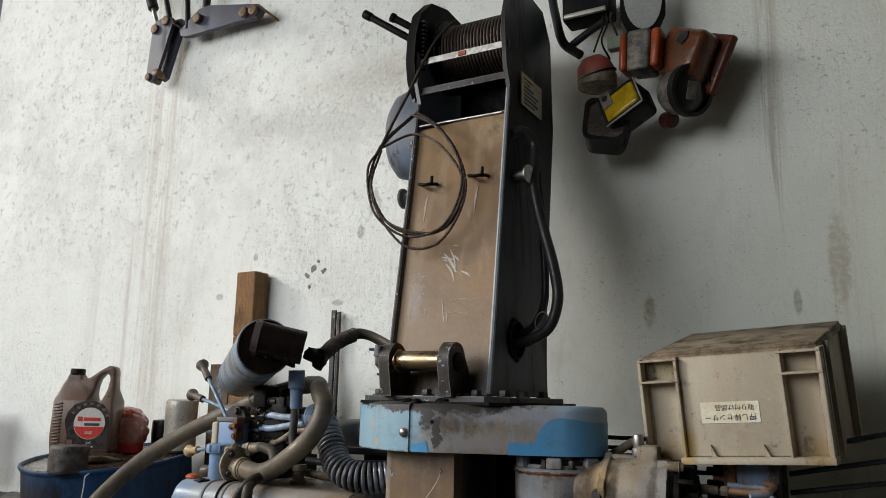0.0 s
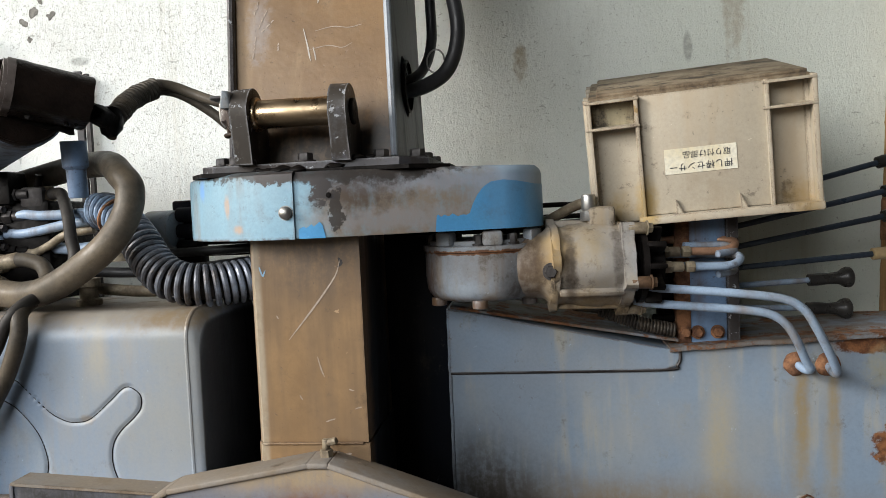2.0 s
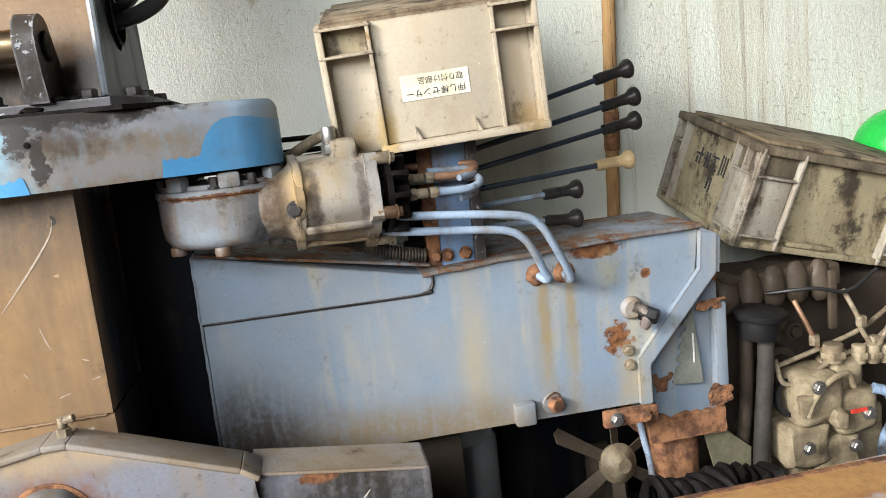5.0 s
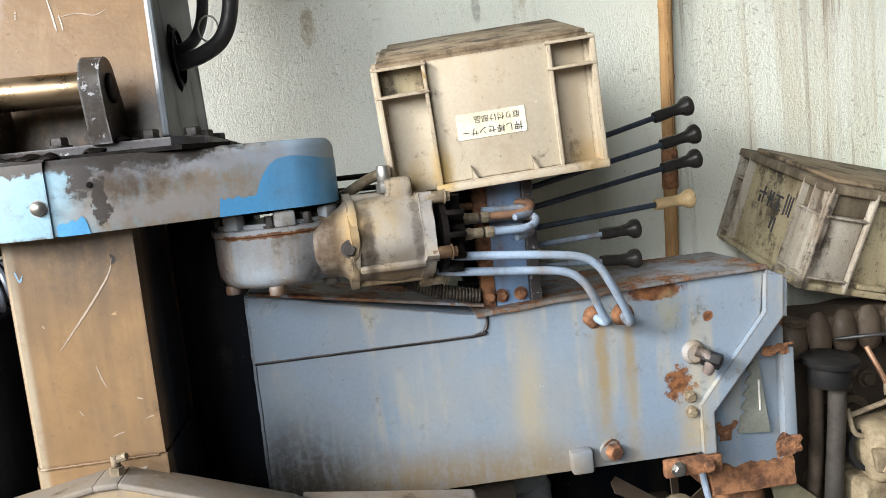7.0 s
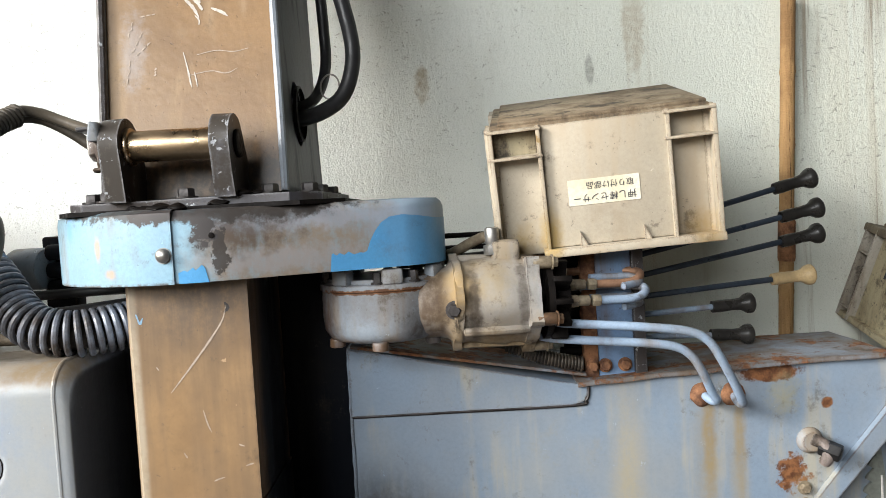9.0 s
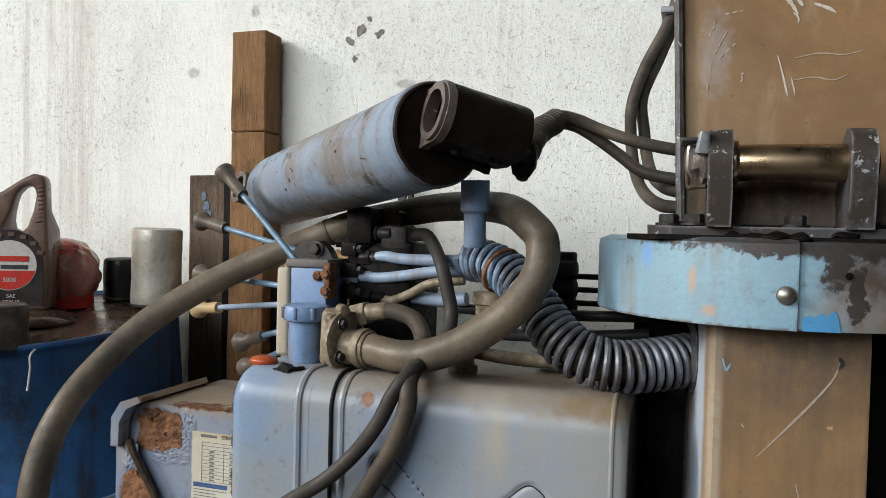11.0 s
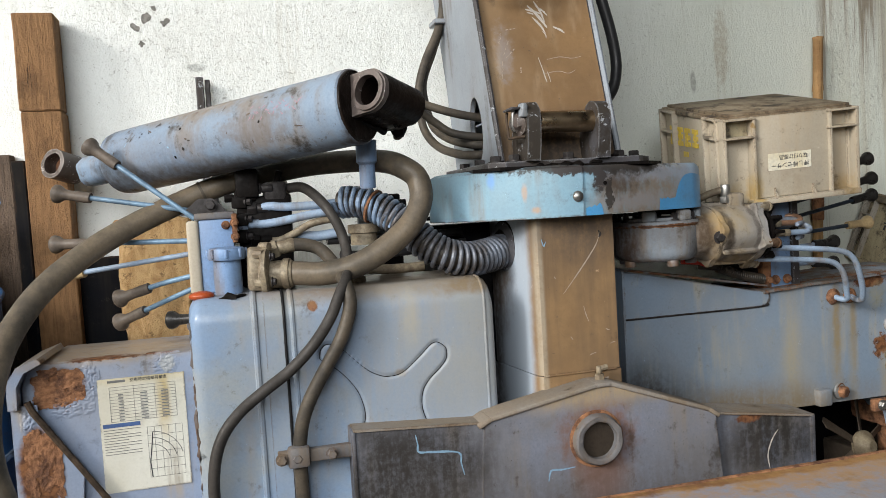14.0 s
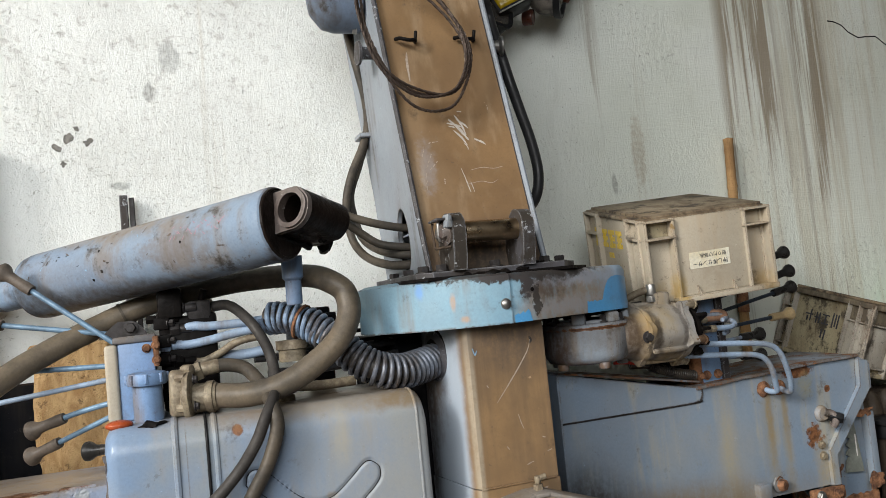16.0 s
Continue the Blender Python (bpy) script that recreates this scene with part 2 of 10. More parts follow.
    col = k.mix(k.math("MULTIPLY", k.step(k.noise(48, 5, 0.75), 0.645, 0.69), k.step(k.noise(1.6, 3), 0.45, 0.62, 0.05, 0.6)), col, (0.30, 0.28, 0.24))
    grit = k.math("MULTIPLY", k.step(k.noise(190, 3, 0.6), 0.615, 0.66), k.math("MULTIPLY", k.step(k.noise(1.3, 4), 0.38, 0.58, 0.08, 0.6), k.step(x, -0.7, 0.1, 1.0, 0.25)))
    col = k.mix(grit, col, (0.33, 0.32, 0.28))
    flake = k.math("MULTIPLY", k.step(k.noise(1.0, 5, 0.75, k.stretch((42, 42, 70)), 0.8), 0.615, 0.64), k.step(k.noise(2.1, 4), 0.46, 0.58, 0.0, 0.6))
    col = k.mix(flake, col, (0.36, 0.35, 0.32))
    fleck2 = k.step(k.noise(95, 3, 0.6), 0.68, 0.71, 0.0, 0.5)
    col = k.mix(fleck2, col, (0.3, 0.29, 0.25))
    hgt = k.math("ADD", k.math("MULTIPLY", k.noise(60, 6, 0.7, k.stretch((1, 1, 0.5))), 0.6), k.math("MULTIPLY", k.noise(190, 4, 0.7), 0.4))
    hgt = k.math("SUBTRACT", hgt, k.math("ADD", k.math("MULTIPLY", fleck, 0.8), k.math("ADD", k.math("MULTIPLY", flake, 0.9), k.math("MULTIPLY", grit, 0.4))))
    return k.finish(col, 0.88, 0.0, hgt, 0.7, 0.009)


M_WALL = plaster()
TX0, TX1, TY0, TY1, TZ = -0.985, -0.255, 1.700, 2.06, 0.862  # the oil tank
BLUE, BLUE2 = (0.25, 0.40, 0.67), (0.23, 0.37, 0.59)
M_BLUE = painted("weathered pale blue paint", BLUE, BLUE2, dirt=0.48, rust=0.70, speckle=0.8, grime=0.555)
M_BEAM = painted("outrigger blue paint", (0.265, 0.35, 0.46), (0.275, 0.33, 0.40), dirt=0.50, rust=0.74, speck=0.78, dirt_colour=(0.36, 0.33, 0.25), stains=(
    ((0.22, 0.155, 0.07), (0.972, 1.93, 0.60), (0.012, 0.3, 0.13), 0.6, 26, 0.7, 0.85), ((0.27, 0.22, 0.13), (0.966, 1.93, 0.50), (0.022, 0.3, 0.16), 0.5, 18, 0.9, 0.6), ((0.22, 0.165, 0.085), (1.036, 1.93, 0.59), (0.010, 0.3, 0.12), 0.6, 26, 0.7, 0.8), ((0.28, 0.235, 0.15), (1.03, 1.93, 0.48), (0.018, 0.3, 0.16), 0.5, 18, 0.9, 0.55),
    ((0.36, 0.30, 0.18), (0.80, 1.93, 0.52), (0.03, 0.3, 0.2), 0.4, 10, 0.9, 0.6), ((0.19, 0.145, 0.09), (0.5, 1.93, 0.335), (0.5, 0.3, 0.085), 0.4, 9, 0.7, 0.95), ((0.04, 0.035, 0.03), (0.27, 1.93, 0.36), (0.15, 0.3, 0.16), 0.3, 9, 0.6, 0.95),
    ("rust", (1.143, 1.93, 0.506), (0.030, 0.06, 0.036), 1.1, 46), ((0.36, 0.27, 0.12), (1.17, 1.93, 0.40), (0.03, 0.06, 0.07), 0.6, 20, 0.8, 0.6), ("rust", (1.10, 1.93, 0.72), (0.06, 0.3, 0.018), 1.0, 30),
    ((0.30, 0.28, 0.17), (1.13, 1.93, 0.675), (0.026, 0.1, 0.035), 1.2, 50, 0.6, 0.5), ("rust", (1.22, 1.93, 0.65), (0.012, 0.1, 0.012), 0.4, 40)))
M_TANK = painted("tank blue grey paint", (0.27, 0.385, 0.565), (0.37, 0.40, 0.405), dirt=0.52, rust=0.73, rough=0.3, dirt_colour=(0.29, 0.265, 0.23), stains=(
    ("rust", (-0.703, 1.70, 0.827), (0.012, 0.08, 0.014), 0.5, 60), ((0.27, 0.2, 0.13), (-0.49, 1.80, 0.865), (0.32, 0.2, 0.03), 0.4, 14, 0.7, 0.9),
    # the last stain paints the right end cap as if in shade
    ((0.12, 0.092, 0.062), (-0.44, 1.92, 0.868), (0.30, 0.24, 0.045), 0.5, 10, 0.6, 0.95), ((0.20, 0.13, 0.06), (-0.50, 1.70, 0.645), (0.016, 0.1, 0.009), 0.9, 60, 0.5, 0.6), ((0.40, 0.36, 0.28), (-0.47, 1.70, 0.78), (0.02, 0.1, 0.06), 0.4, 20, 0.8, 0.8), ((0.33, 0.325, 0.30), (-0.40, 1.72, 0.72), (0.16, 0.1, 0.30), 0.5, 7, 0.9, 0.6), ((0.20, 0.14, 0.075), (-0.30, 1.72, 0.845), (0.10, 0.08, 0.022), 0.7, 24, 0.6, 0.8), ((0.03, 0.027, 0.026), (TX1 + 0.004, 1.88, 0.5), (0.006, 0.3, 0.6), 0.1, 20)))
M_LEGBOX = painted("left leg box paint", (0.34, 0.42, 0.58), (0.34, 0.41, 0.55), dirt=0.52, rust=0.74, dirt_colour=(0.36, 0.30, 0.22), stains=(
    ("rust", (-1.315, 1.93, 0.655), (0.058, 0.06, 0.045), 0.25, 22), ("rust", (-1.37, 1.93, 0.45), (0.05, 0.06, 0.11), 0.25, 22),
    ((0.36, 0.28, 0.19), (-1.25, 2.08, 0.725), (0.30, 0.2, 0.03), 0.4, 12, 0.5, 0.95), ("rust", (-1.2, 1.94, 0.722), (0.14, 0.05, 0.012), 0.9, 30), ((0.33, 0.35, 0.37), (-1.06, 1.92, 0.69), (0.02, 0.04, 0.022), 0.6, 50)))
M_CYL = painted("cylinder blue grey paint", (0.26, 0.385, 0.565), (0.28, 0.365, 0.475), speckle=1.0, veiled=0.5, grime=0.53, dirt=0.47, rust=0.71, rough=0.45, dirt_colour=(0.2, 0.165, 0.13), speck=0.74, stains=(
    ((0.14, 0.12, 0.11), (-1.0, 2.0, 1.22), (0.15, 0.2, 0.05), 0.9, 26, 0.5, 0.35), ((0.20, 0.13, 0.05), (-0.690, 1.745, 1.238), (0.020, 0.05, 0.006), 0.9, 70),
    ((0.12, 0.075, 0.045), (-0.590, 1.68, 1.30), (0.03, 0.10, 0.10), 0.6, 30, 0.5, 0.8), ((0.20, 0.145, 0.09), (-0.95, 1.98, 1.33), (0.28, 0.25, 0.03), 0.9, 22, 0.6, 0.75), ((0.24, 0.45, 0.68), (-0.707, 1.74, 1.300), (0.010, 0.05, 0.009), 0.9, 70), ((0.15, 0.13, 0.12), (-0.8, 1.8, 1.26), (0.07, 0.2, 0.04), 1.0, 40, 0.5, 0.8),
    # dark ends and a dark band along the underside
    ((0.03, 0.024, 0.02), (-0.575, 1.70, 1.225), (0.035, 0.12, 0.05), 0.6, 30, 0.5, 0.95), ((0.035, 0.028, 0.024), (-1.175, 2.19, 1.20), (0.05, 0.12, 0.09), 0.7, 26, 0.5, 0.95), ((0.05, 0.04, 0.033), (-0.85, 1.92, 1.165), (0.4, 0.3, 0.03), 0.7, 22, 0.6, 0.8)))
M_COLUMN = painted("column brown oil film", (0.41, 0.26, 0.13), (0.27, 0.17, 0.09), dirt=0.36, rust=0.82, rough=0.38, dirt_colour=(0.15, 0.10, 0.058), speck=0.70, stains=(
    # stains below: darker top, and right side with shade put into the colour
    ((0.36, 0.31, 0.235), (-0.128, 1.70, 0.75), (0.011, 0.03, 0.6), 0.12, 24, 0.5, 0.85), ((0.34, 0.39, 0.45), (-0.158, 1.85, 0.75), (0.034, 0.135, 0.9), 0.10, 18), ((0.075, 0.06, 0.05), (0.02, 1.70, 0.995), (0.15, 0.12, 0.10), 0.4, 12, 0.8, 0.9),
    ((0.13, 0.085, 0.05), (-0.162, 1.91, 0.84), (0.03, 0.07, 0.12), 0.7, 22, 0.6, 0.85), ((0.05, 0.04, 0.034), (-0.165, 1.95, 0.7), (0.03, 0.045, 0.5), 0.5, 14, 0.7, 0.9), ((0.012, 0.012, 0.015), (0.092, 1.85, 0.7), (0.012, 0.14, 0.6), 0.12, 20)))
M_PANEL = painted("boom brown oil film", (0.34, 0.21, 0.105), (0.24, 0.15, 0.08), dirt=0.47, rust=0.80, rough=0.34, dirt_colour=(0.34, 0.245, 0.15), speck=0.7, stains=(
    # low patch holds black grease and painted shade around lugs and pin
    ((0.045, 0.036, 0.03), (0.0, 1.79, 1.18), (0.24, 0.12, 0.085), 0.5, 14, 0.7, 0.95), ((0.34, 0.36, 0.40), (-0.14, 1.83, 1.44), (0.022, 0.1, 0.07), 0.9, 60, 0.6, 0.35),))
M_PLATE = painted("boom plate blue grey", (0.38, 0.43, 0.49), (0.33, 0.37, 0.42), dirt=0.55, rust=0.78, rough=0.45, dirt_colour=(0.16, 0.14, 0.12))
# same plate paint, darkened to carry the shade of the right side
M_PLATESHADE = painted("shaded boom plate blue", (0.034, 0.045, 0.064), (0.026, 0.033, 0.045), dirt=0.48, rust=0.8, rough=0.4, dirt_colour=(0.02, 0.017, 0.015))
M_RING = painted("turntable cover paint", (0.27, 0.48, 0.63), (0.32, 0.50, 0.61), dirt=0.5, rust=0.76, rough=0.52, dirt_colour=(0.22, 0.2, 0.17), stains=(
    ((0.215, 0.17, 0.13), (0.21, 1.68, 1.05), (0.20, 0.2, 0.12), 0.45, 16, 0.3, 0.95), ((0.30, 0.34, 0.42), (0.20, 1.68, 1.100), (0.20, 0.2, 0.018), 1.2, 26, 0.5, 0.55), ((0.035, 0.03, 0.027), (0.11, 1.66, 1.116), (0.12, 0.2, 0.018), 1.3, 44, 0.4, 0.85), ((0.28, 0.28, 0.30), (0.16, 1.66, 1.03), (0.13, 0.2, 0.02), 1.2, 40, 0.5, 0.5), ((0.07, 0.05, 0.038), (0.09, 1.66, 1.075), (0.08, 0.2, 0.028), 1.2, 30, 0.6, 0.8),
    ((0.035, 0.03, 0.027), (0.02, 1.66, 1.128), (0.26, 0.2, 0.022), 1.2, 34, 0.18, 0.9), ((0.035, 0.03, 0.027), (0.055, 1.66, 1.05), (0.014, 0.1, 0.04), 1.3, 60, 0.14, 0.9), ((0.25, 0.32, 0.42), (0.42, 1.80, 1.10), (0.11, 0.25, 0.05), 0.5, 20, 0.6, 0.7),

    ((0.045, 0.04, 0.04), (0.03, 1.65, 1.09), (0.02, 0.06, 0.03), 1.4, 70), ((0.045, 0.04, 0.04), (-0.05, 1.65, 1.115), (0.05, 0.06, 0.012), 1.3, 60),
    ((0.46, 0.28, 0.16), (-0.165, 1.68, 1.065), (0.006, 0.05, 0.018), 0.5, 60, 0.6, 0.8), ((0.46, 0.28, 0.16), (-0.14, 1.67, 1.02), (0.010, 0.05, 0.008), 0.5, 60, 0.6, 0.8), ((0.15, 0.33, 0.68), (-0.235, 1.73, 1.10), (0.008, 0.05, 0.018), 0.5, 60, 0.6, 0.7)))
M_RINGBARE = painted("bright blue paint under the peeled film", (0.11, 0.40, 0.78), (0.13, 0.42, 0.74), dirt=0.62, rust=0.85, rough=0.3, grime=0.66)
M_ARM = painted("mounting arm blue paint", (0.25, 0.28, 0.36), (0.22, 0.22, 0.24), speckle=0.9, grime=0.53, dirt=0.46, rust=0.75, rough=0.5, speck=0.7, dirt_colour=(0.2, 0.17, 0.14), stains=(
    ((0.24, 0.10, 0.06), (-0.015, 1.628, 0.32), (0.06, 0.1, 0.11), 0.5, 16, 0.8, 0.8), ((0.16, 0.075, 0.04), (-0.026, 1.628, 0.438), (0.092, 0.1, 0.092), 0.6, 30, 0.5, 0.9), ((0.03, 0.027, 0.025), (-0.52, 1.64, 0.40), (0.24, 0.2, 0.17), 0.4, 10, 0.6, 1.0), ((0.02, 0.018, 0.016), (0.50, 1.64, 0.36), (0.16, 0.2, 0.12), 0.5, 12, 0.6, 0.97), ((0.09, 0.08, 0.075), (0.0, 1.64, 0.24), (0.4, 0.2, 0.13), 0.3, 8, 0.8, 0.8),
    ((0.33, 0.25, 0.15), (0.0, 1.66, 0.575), (0.33, 0.2, 0.05), 0.4, 10, 0.5, 0.9), ("rust", (0.43, 1.64, 0.43), (0.035, 0.06, 0.014), 0.9, 60)))
M_GIRDER = painted("girder blue paint", (0.36, 0.41, 0.55), (0.38, 0.42, 0.50), dirt=0.5, rust=0.66, rough=0.5, dirt_colour=(0.3, 0.2, 0.11), stains=(
    ("rust", (0.6, 1.45, 0.37), (0.9, 0.045, 0.05), 0.6, 16), ("rust", (0.85, 1.24, 0.37), (0.16, 0.05, 0.05), 0.9, 16), ("rust", (1.4, 1.40, 0.37), (0.35, 0.05, 0.05), 0.8, 12), ((0.42, 0.24, 0.09), (0.9, 1.40, 0.37), (0.9, 0.10, 0.08), 1.2, 30, 0.6, 0.8)))
M_BUSH = painted("rusty bushing", (0.185, 0.19, 0.205), (0.14, 0.09, 0.06), dirt=0.40, rust=0.60, rough=0.6, speckle=1.0)
M_ARMTOP = painted("dusty tan arm flange", (0.33, 0.27, 0.20), (0.30, 0.29, 0.28), speckle=0.8, dirt=0.44, rust=0.74, rough=0.7, dirt_colour=(0.2, 0.15, 0.1))
M_BEAMTOP = painted("rust crusted beam top", (0.26, 0.31, 0.38), (0.22, 0.20, 0.17), dirt=0.36, rust=0.50, rough=0.7, dirt_colour=(0.12, 0.085, 0.055), speckle=1.0)
M_LUG = painted("worn greasy lug paint", (0.12, 0.12, 0.135), (0.05, 0.042, 0.037), dirt=0.42, rust=0.66, rough=0.4, dirt_colour=(0.05, 0.042, 0.036), speckle=1.0, grime=0.425, chips=0.605, pale=(0.36, 0.38, 0.41), edge=(0.30, 0.31, 0.33), edged=0.7, stains=(
    # right faces darkened: grease together with shade put into the colour
    ((0.03, 0.022, 0.017), (0.082, 1.735, 1.20), (0.010, 0.05, 0.10), 0.3, 30, 0.5, 0.95), ((0.03, 0.022, 0.017), (-0.110, 1.735, 1.20), (0.010, 0.05, 0.10), 0.3, 30, 0.5, 0.95)))
M_COVER = painted("grimy grey blue cover paint", (0.19, 0.25, 0.35), (0.12, 0.14, 0.17), speckle=0.9, dirt=0.44, rust=0.76, dirt_colour=(0.07, 0.06, 0.052))
# near black; added backing sheets behind beam and levers take their shade from it
M_FRAME = painted("near black blue paint", (0.008, 0.010, 0.015), (0.007, 0.007, 0.009), dirt=0.42, rust=0.8, rough=0.6, dirt_colour=(0.02, 0.018, 0.016))
M_GREASE = plain("caked black grease", (0.009, 0.0075, 0.007), 0.5, 0.55, 0.0, 30, 0.6, fine=90)
M_DARKSTEEL = plain("dark oily steel", (0.055, 0.05, 0.05), 0.45, 0.5, 0.4, 22, 0.4, tint=(0.018, 0.015, 0.014))
M_GREYPAINT = painted("grey blue worn lug paint", (0.11, 0.112, 0.13), (0.055, 0.048, 0.045), chips=0.62, pale=(0.42, 0.45, 0.48), edge=(0.34, 0.35, 0.37), edged=0.6, speckle=1.0, dirt=0.42, rust=0.74, dirt_colour=(0.05, 0.04, 0.035), speck=0.62)
M_LUGGREY = painted("scraped grey head paint", (0.27, 0.23, 0.215), (0.07, 0.05, 0.042), chips=0.62, pale=(0.40, 0.38, 0.36), edge=(0.34, 0.31, 0.28), edged=0.6, speckle=1.0, dirt=0.44, rust=0.72, dirt_colour=(0.08, 0.055, 0.042), grime=0.48)
M_PIN = plain("oil browned bright steel", (0.52, 0.39, 0.25), 0.55, 0.33, 1.0, 8, 0.03)
M_STEEL = plain("dull bare steel", (0.42, 0.41, 0.39), 0.6, 0.45, 0.9, 20, 0.15)
M_RUST = plain("deep flaky rust", (0.32, 0.155, 0.078), 0.4, 0.92, 0.0, 30, 1.0, tint=(0.085, 0.042, 0.028), fine=260)
M_BIGHOSE = plain("tan dusted suction hose", (0.155, 0.124, 0.088), 0.6, 0.5, 0.0, 5, 0.35, tint=(0.045, 0.04, 0.033))
M_HOSE = plain("dusty grey rubber hose", (0.092, 0.076, 0.057), 0.6, 0.52, 0.0, 9, 0.3, tint=(0.034, 0.031, 0.027))
M_BLACKHOSE = plain("black rubber hose", (0.03, 0.03, 0.032), 0.6, 0.42, 0.0, 12, 0.1)
M_RUBBERGREY = plain("dusty black tube", (0.055, 0.05, 0.046), 0.6, 0.55, 0.0, 12, 0.2)
M_BRACKET = plain("olive bracket paint", (0.16, 0.15, 0.10), 0.6, 0.6, 0.0, 14, 0.2)
M_RATCHET = plain("grey green handle plastic", (0.20, 0.215, 0.19), 0.7, 0.5)
M_RODDARK = plain("oily dark lever rod", (0.05, 0.07, 0.10), 0.5, 0.4, 0.2, 18, 0.1)
M_HEAD = plain("brown black baked grease", (0.016, 0.011, 0.009), 0.5, 0.42, 0.0, 22, 0.9, fine=80)
M_SPRING = plain("scuffed blue grey coil", (0.25, 0.35, 0.50), 0.55, 0.5, 0.0, 20, 0.3, tint=(0.06, 0.056, 0.06))
M_COILGREY = plain("scuffed dark steel coil", (0.20, 0.225, 0.275), 0.5, 0.45, 0.2, 14, 0.3, tint=(0.045, 0.034, 0.026))
M_SPRINGDARK = plain("oily coil", (0.03, 0.026, 0.024), 0.6, 0.5, 0.1, 26, 0.3, tint=(0.075, 0.06, 0.045))
M_ALLOY = painted("grimy cast alloy", (0.40, 0.41, 0.42), (0.36, 0.30, 0.22), edge=(0.045, 0.035, 0.028), speckle=1.0, veiled=0.7, grime=0.52, dirt=0.38, rust=0.80, rough=0.5, dirt_colour=(0.27, 0.20, 0.11), speck=0.74, stains=(
    ((0.07, 0.045, 0.028), (0.405, 1.80, 0.92), (0.045, 0.12, 0.12), 0.5, 20, 0.7, 0.95), ((0.20, 0.14, 0.07), (0.52, 1.80, 0.835), (0.10, 0.12, 0.03), 0.5, 24, 0.7, 0.8), ((0.30, 0.20, 0.08), (0.47, 1.77, 0.95), (0.03, 0.08, 0.04), 0.6, 40, 0.7, 0.7), ((0.31, 0.24, 0.13), (0.53, 1.78, 0.95), (0.03, 0.08, 0.035), 0.9, 40, 0.6, 0.45), ((0.045, 0.034, 0.026), (0.49, 1.78, 0.90), (0.012, 0.10, 0.09), 0.9, 30, 0.5, 0.8), ((0.05, 0.038, 0.03), (0.585, 1.79, 0.94), (0.010, 0.10, 0.08), 0.9, 36, 0.5, 0.7)))
M_MOTOR = painted("gear case grey paint", (0.36, 0.42, 0.49), (0.32, 0.35, 0.38), speckle=0.6, veiled=0.25, grime=0.565, dirt=0.47, rust=0.72, rough=0.38, dirt_colour=(0.26, 0.19, 0.11), speck=0.72, stains=(
    ((0.06, 0.036, 0.024), (0.197, 1.85, 0.90), (0.032, 0.12, 0.10), 0.5, 16, 0.7, 0.95), ((0.13, 0.075, 0.04), (0.25, 1.78, 0.845), (0.16, 0.2, 0.014), 0.6, 24, 0.6, 0.9),
    ("rust", (0.31, 1.77, 0.953), (0.15, 0.2, 0.0045), 1.4, 60), ((0.11, 0.07, 0.04), (0.30, 1.78, 0.925), (0.10, 0.2, 0.03), 0.9, 30, 0.6, 0.35), ((0.05, 0.04, 0.034), (0.40, 1.80, 0.87), (0.05, 0.1, 0.045), 0.6, 20, 0.6, 0.9)))
M_FIT = plain("dirty brass beige fitting", (0.27, 0.225, 0.155), 0.6, 0.6, 0.1, 30, 0.5, tint=(0.12, 0.09, 0.06))
M_PIPE = painted("blue painted pipe", (0.40, 0.53, 0.72), (0.34, 0.46, 0.62), dirt=0.48, rust=0.68, rough=0.4, speckle=1.0, veiled=0.3, grime=0.56)
M_ROD = plain("blue lever rod", (0.17, 0.28, 0.40), 0.5, 0.45, 0.1, 18, 0.1)
M_KNOB = plain("black lever knob", (0.03, 0.028, 0.026), 0.6, 0.35, 0.0, 20, 0.1)
M_KNOBGREY = plain("dusty brown grey knob", (0.13, 0.105, 0.085), 0.6, 0.5, 0.0, 20, 0.15)
M_CREAM = plain("yellowed cream knob", (0.50, 0.37, 0.20), 0.7, 0.4, 0.0, 20, 0.1)
M_SMEAR = plain("old blue paint smear", (0.12, 0.19, 0.31), 0.5, 0.7, 0.0, 60, 0.2, tint=(0.10, 0.09, 0.08))
M_SEAL = plain("dark brown rusted edge", (0.075, 0.05, 0.032), 0.4, 0.7, 0.0, 40, 0.4)
M_COPPER = plain("rusty copper tube", (0.42, 0.24, 0.15), 0.6, 0.5, 0.4, 24, 0.2)
M_BOX = painted("dusty beige plastic", (0.60, 0.54, 0.435), (0.51, 0.45, 0.35), speckle=0.75, grime=0.565, dirt=0.46, rust=0.86, rough=0.55, dirt_colour=(0.38, 0.31, 0.22), speck=0.71, stains=(
    ((0.36, 0.24, 0.07), (0.655, 1.86, 1.03), (0.02, 0.06, 0.05), 0.5, 40, 0.6, 0.8), ((0.33, 0.22, 0.07), (0.60, 1.86, 1.02), (0.03, 0.06, 0.04), 0.6, 40, 0.6, 0.7), ((0.33, 0.23, 0.10), (0.955, 1.86, 1.03), (0.03, 0.06, 0.04), 0.6, 40, 0.6, 0.7),
    ((0.24, 0.16, 0.07), (0.60, 1.84, 1.225), (0.035, 0.06, 0.016), 1.0, 60), ((0.17, 0.11, 0.06), (0.77, 2.03, 1.31), (0.22, 0.16, 0.03), 0.8, 14, 0.5, 0.8)))
M_LID = painted("grimy brown plastic lid", (0.25, 0.19, 0.12), (0.42, 0.35, 0.25), speckle=1.0, grime=0.50, dirt=0.40, rust=0.88, rough=0.7, dirt_colour=(0.12, 0.085, 0.05))
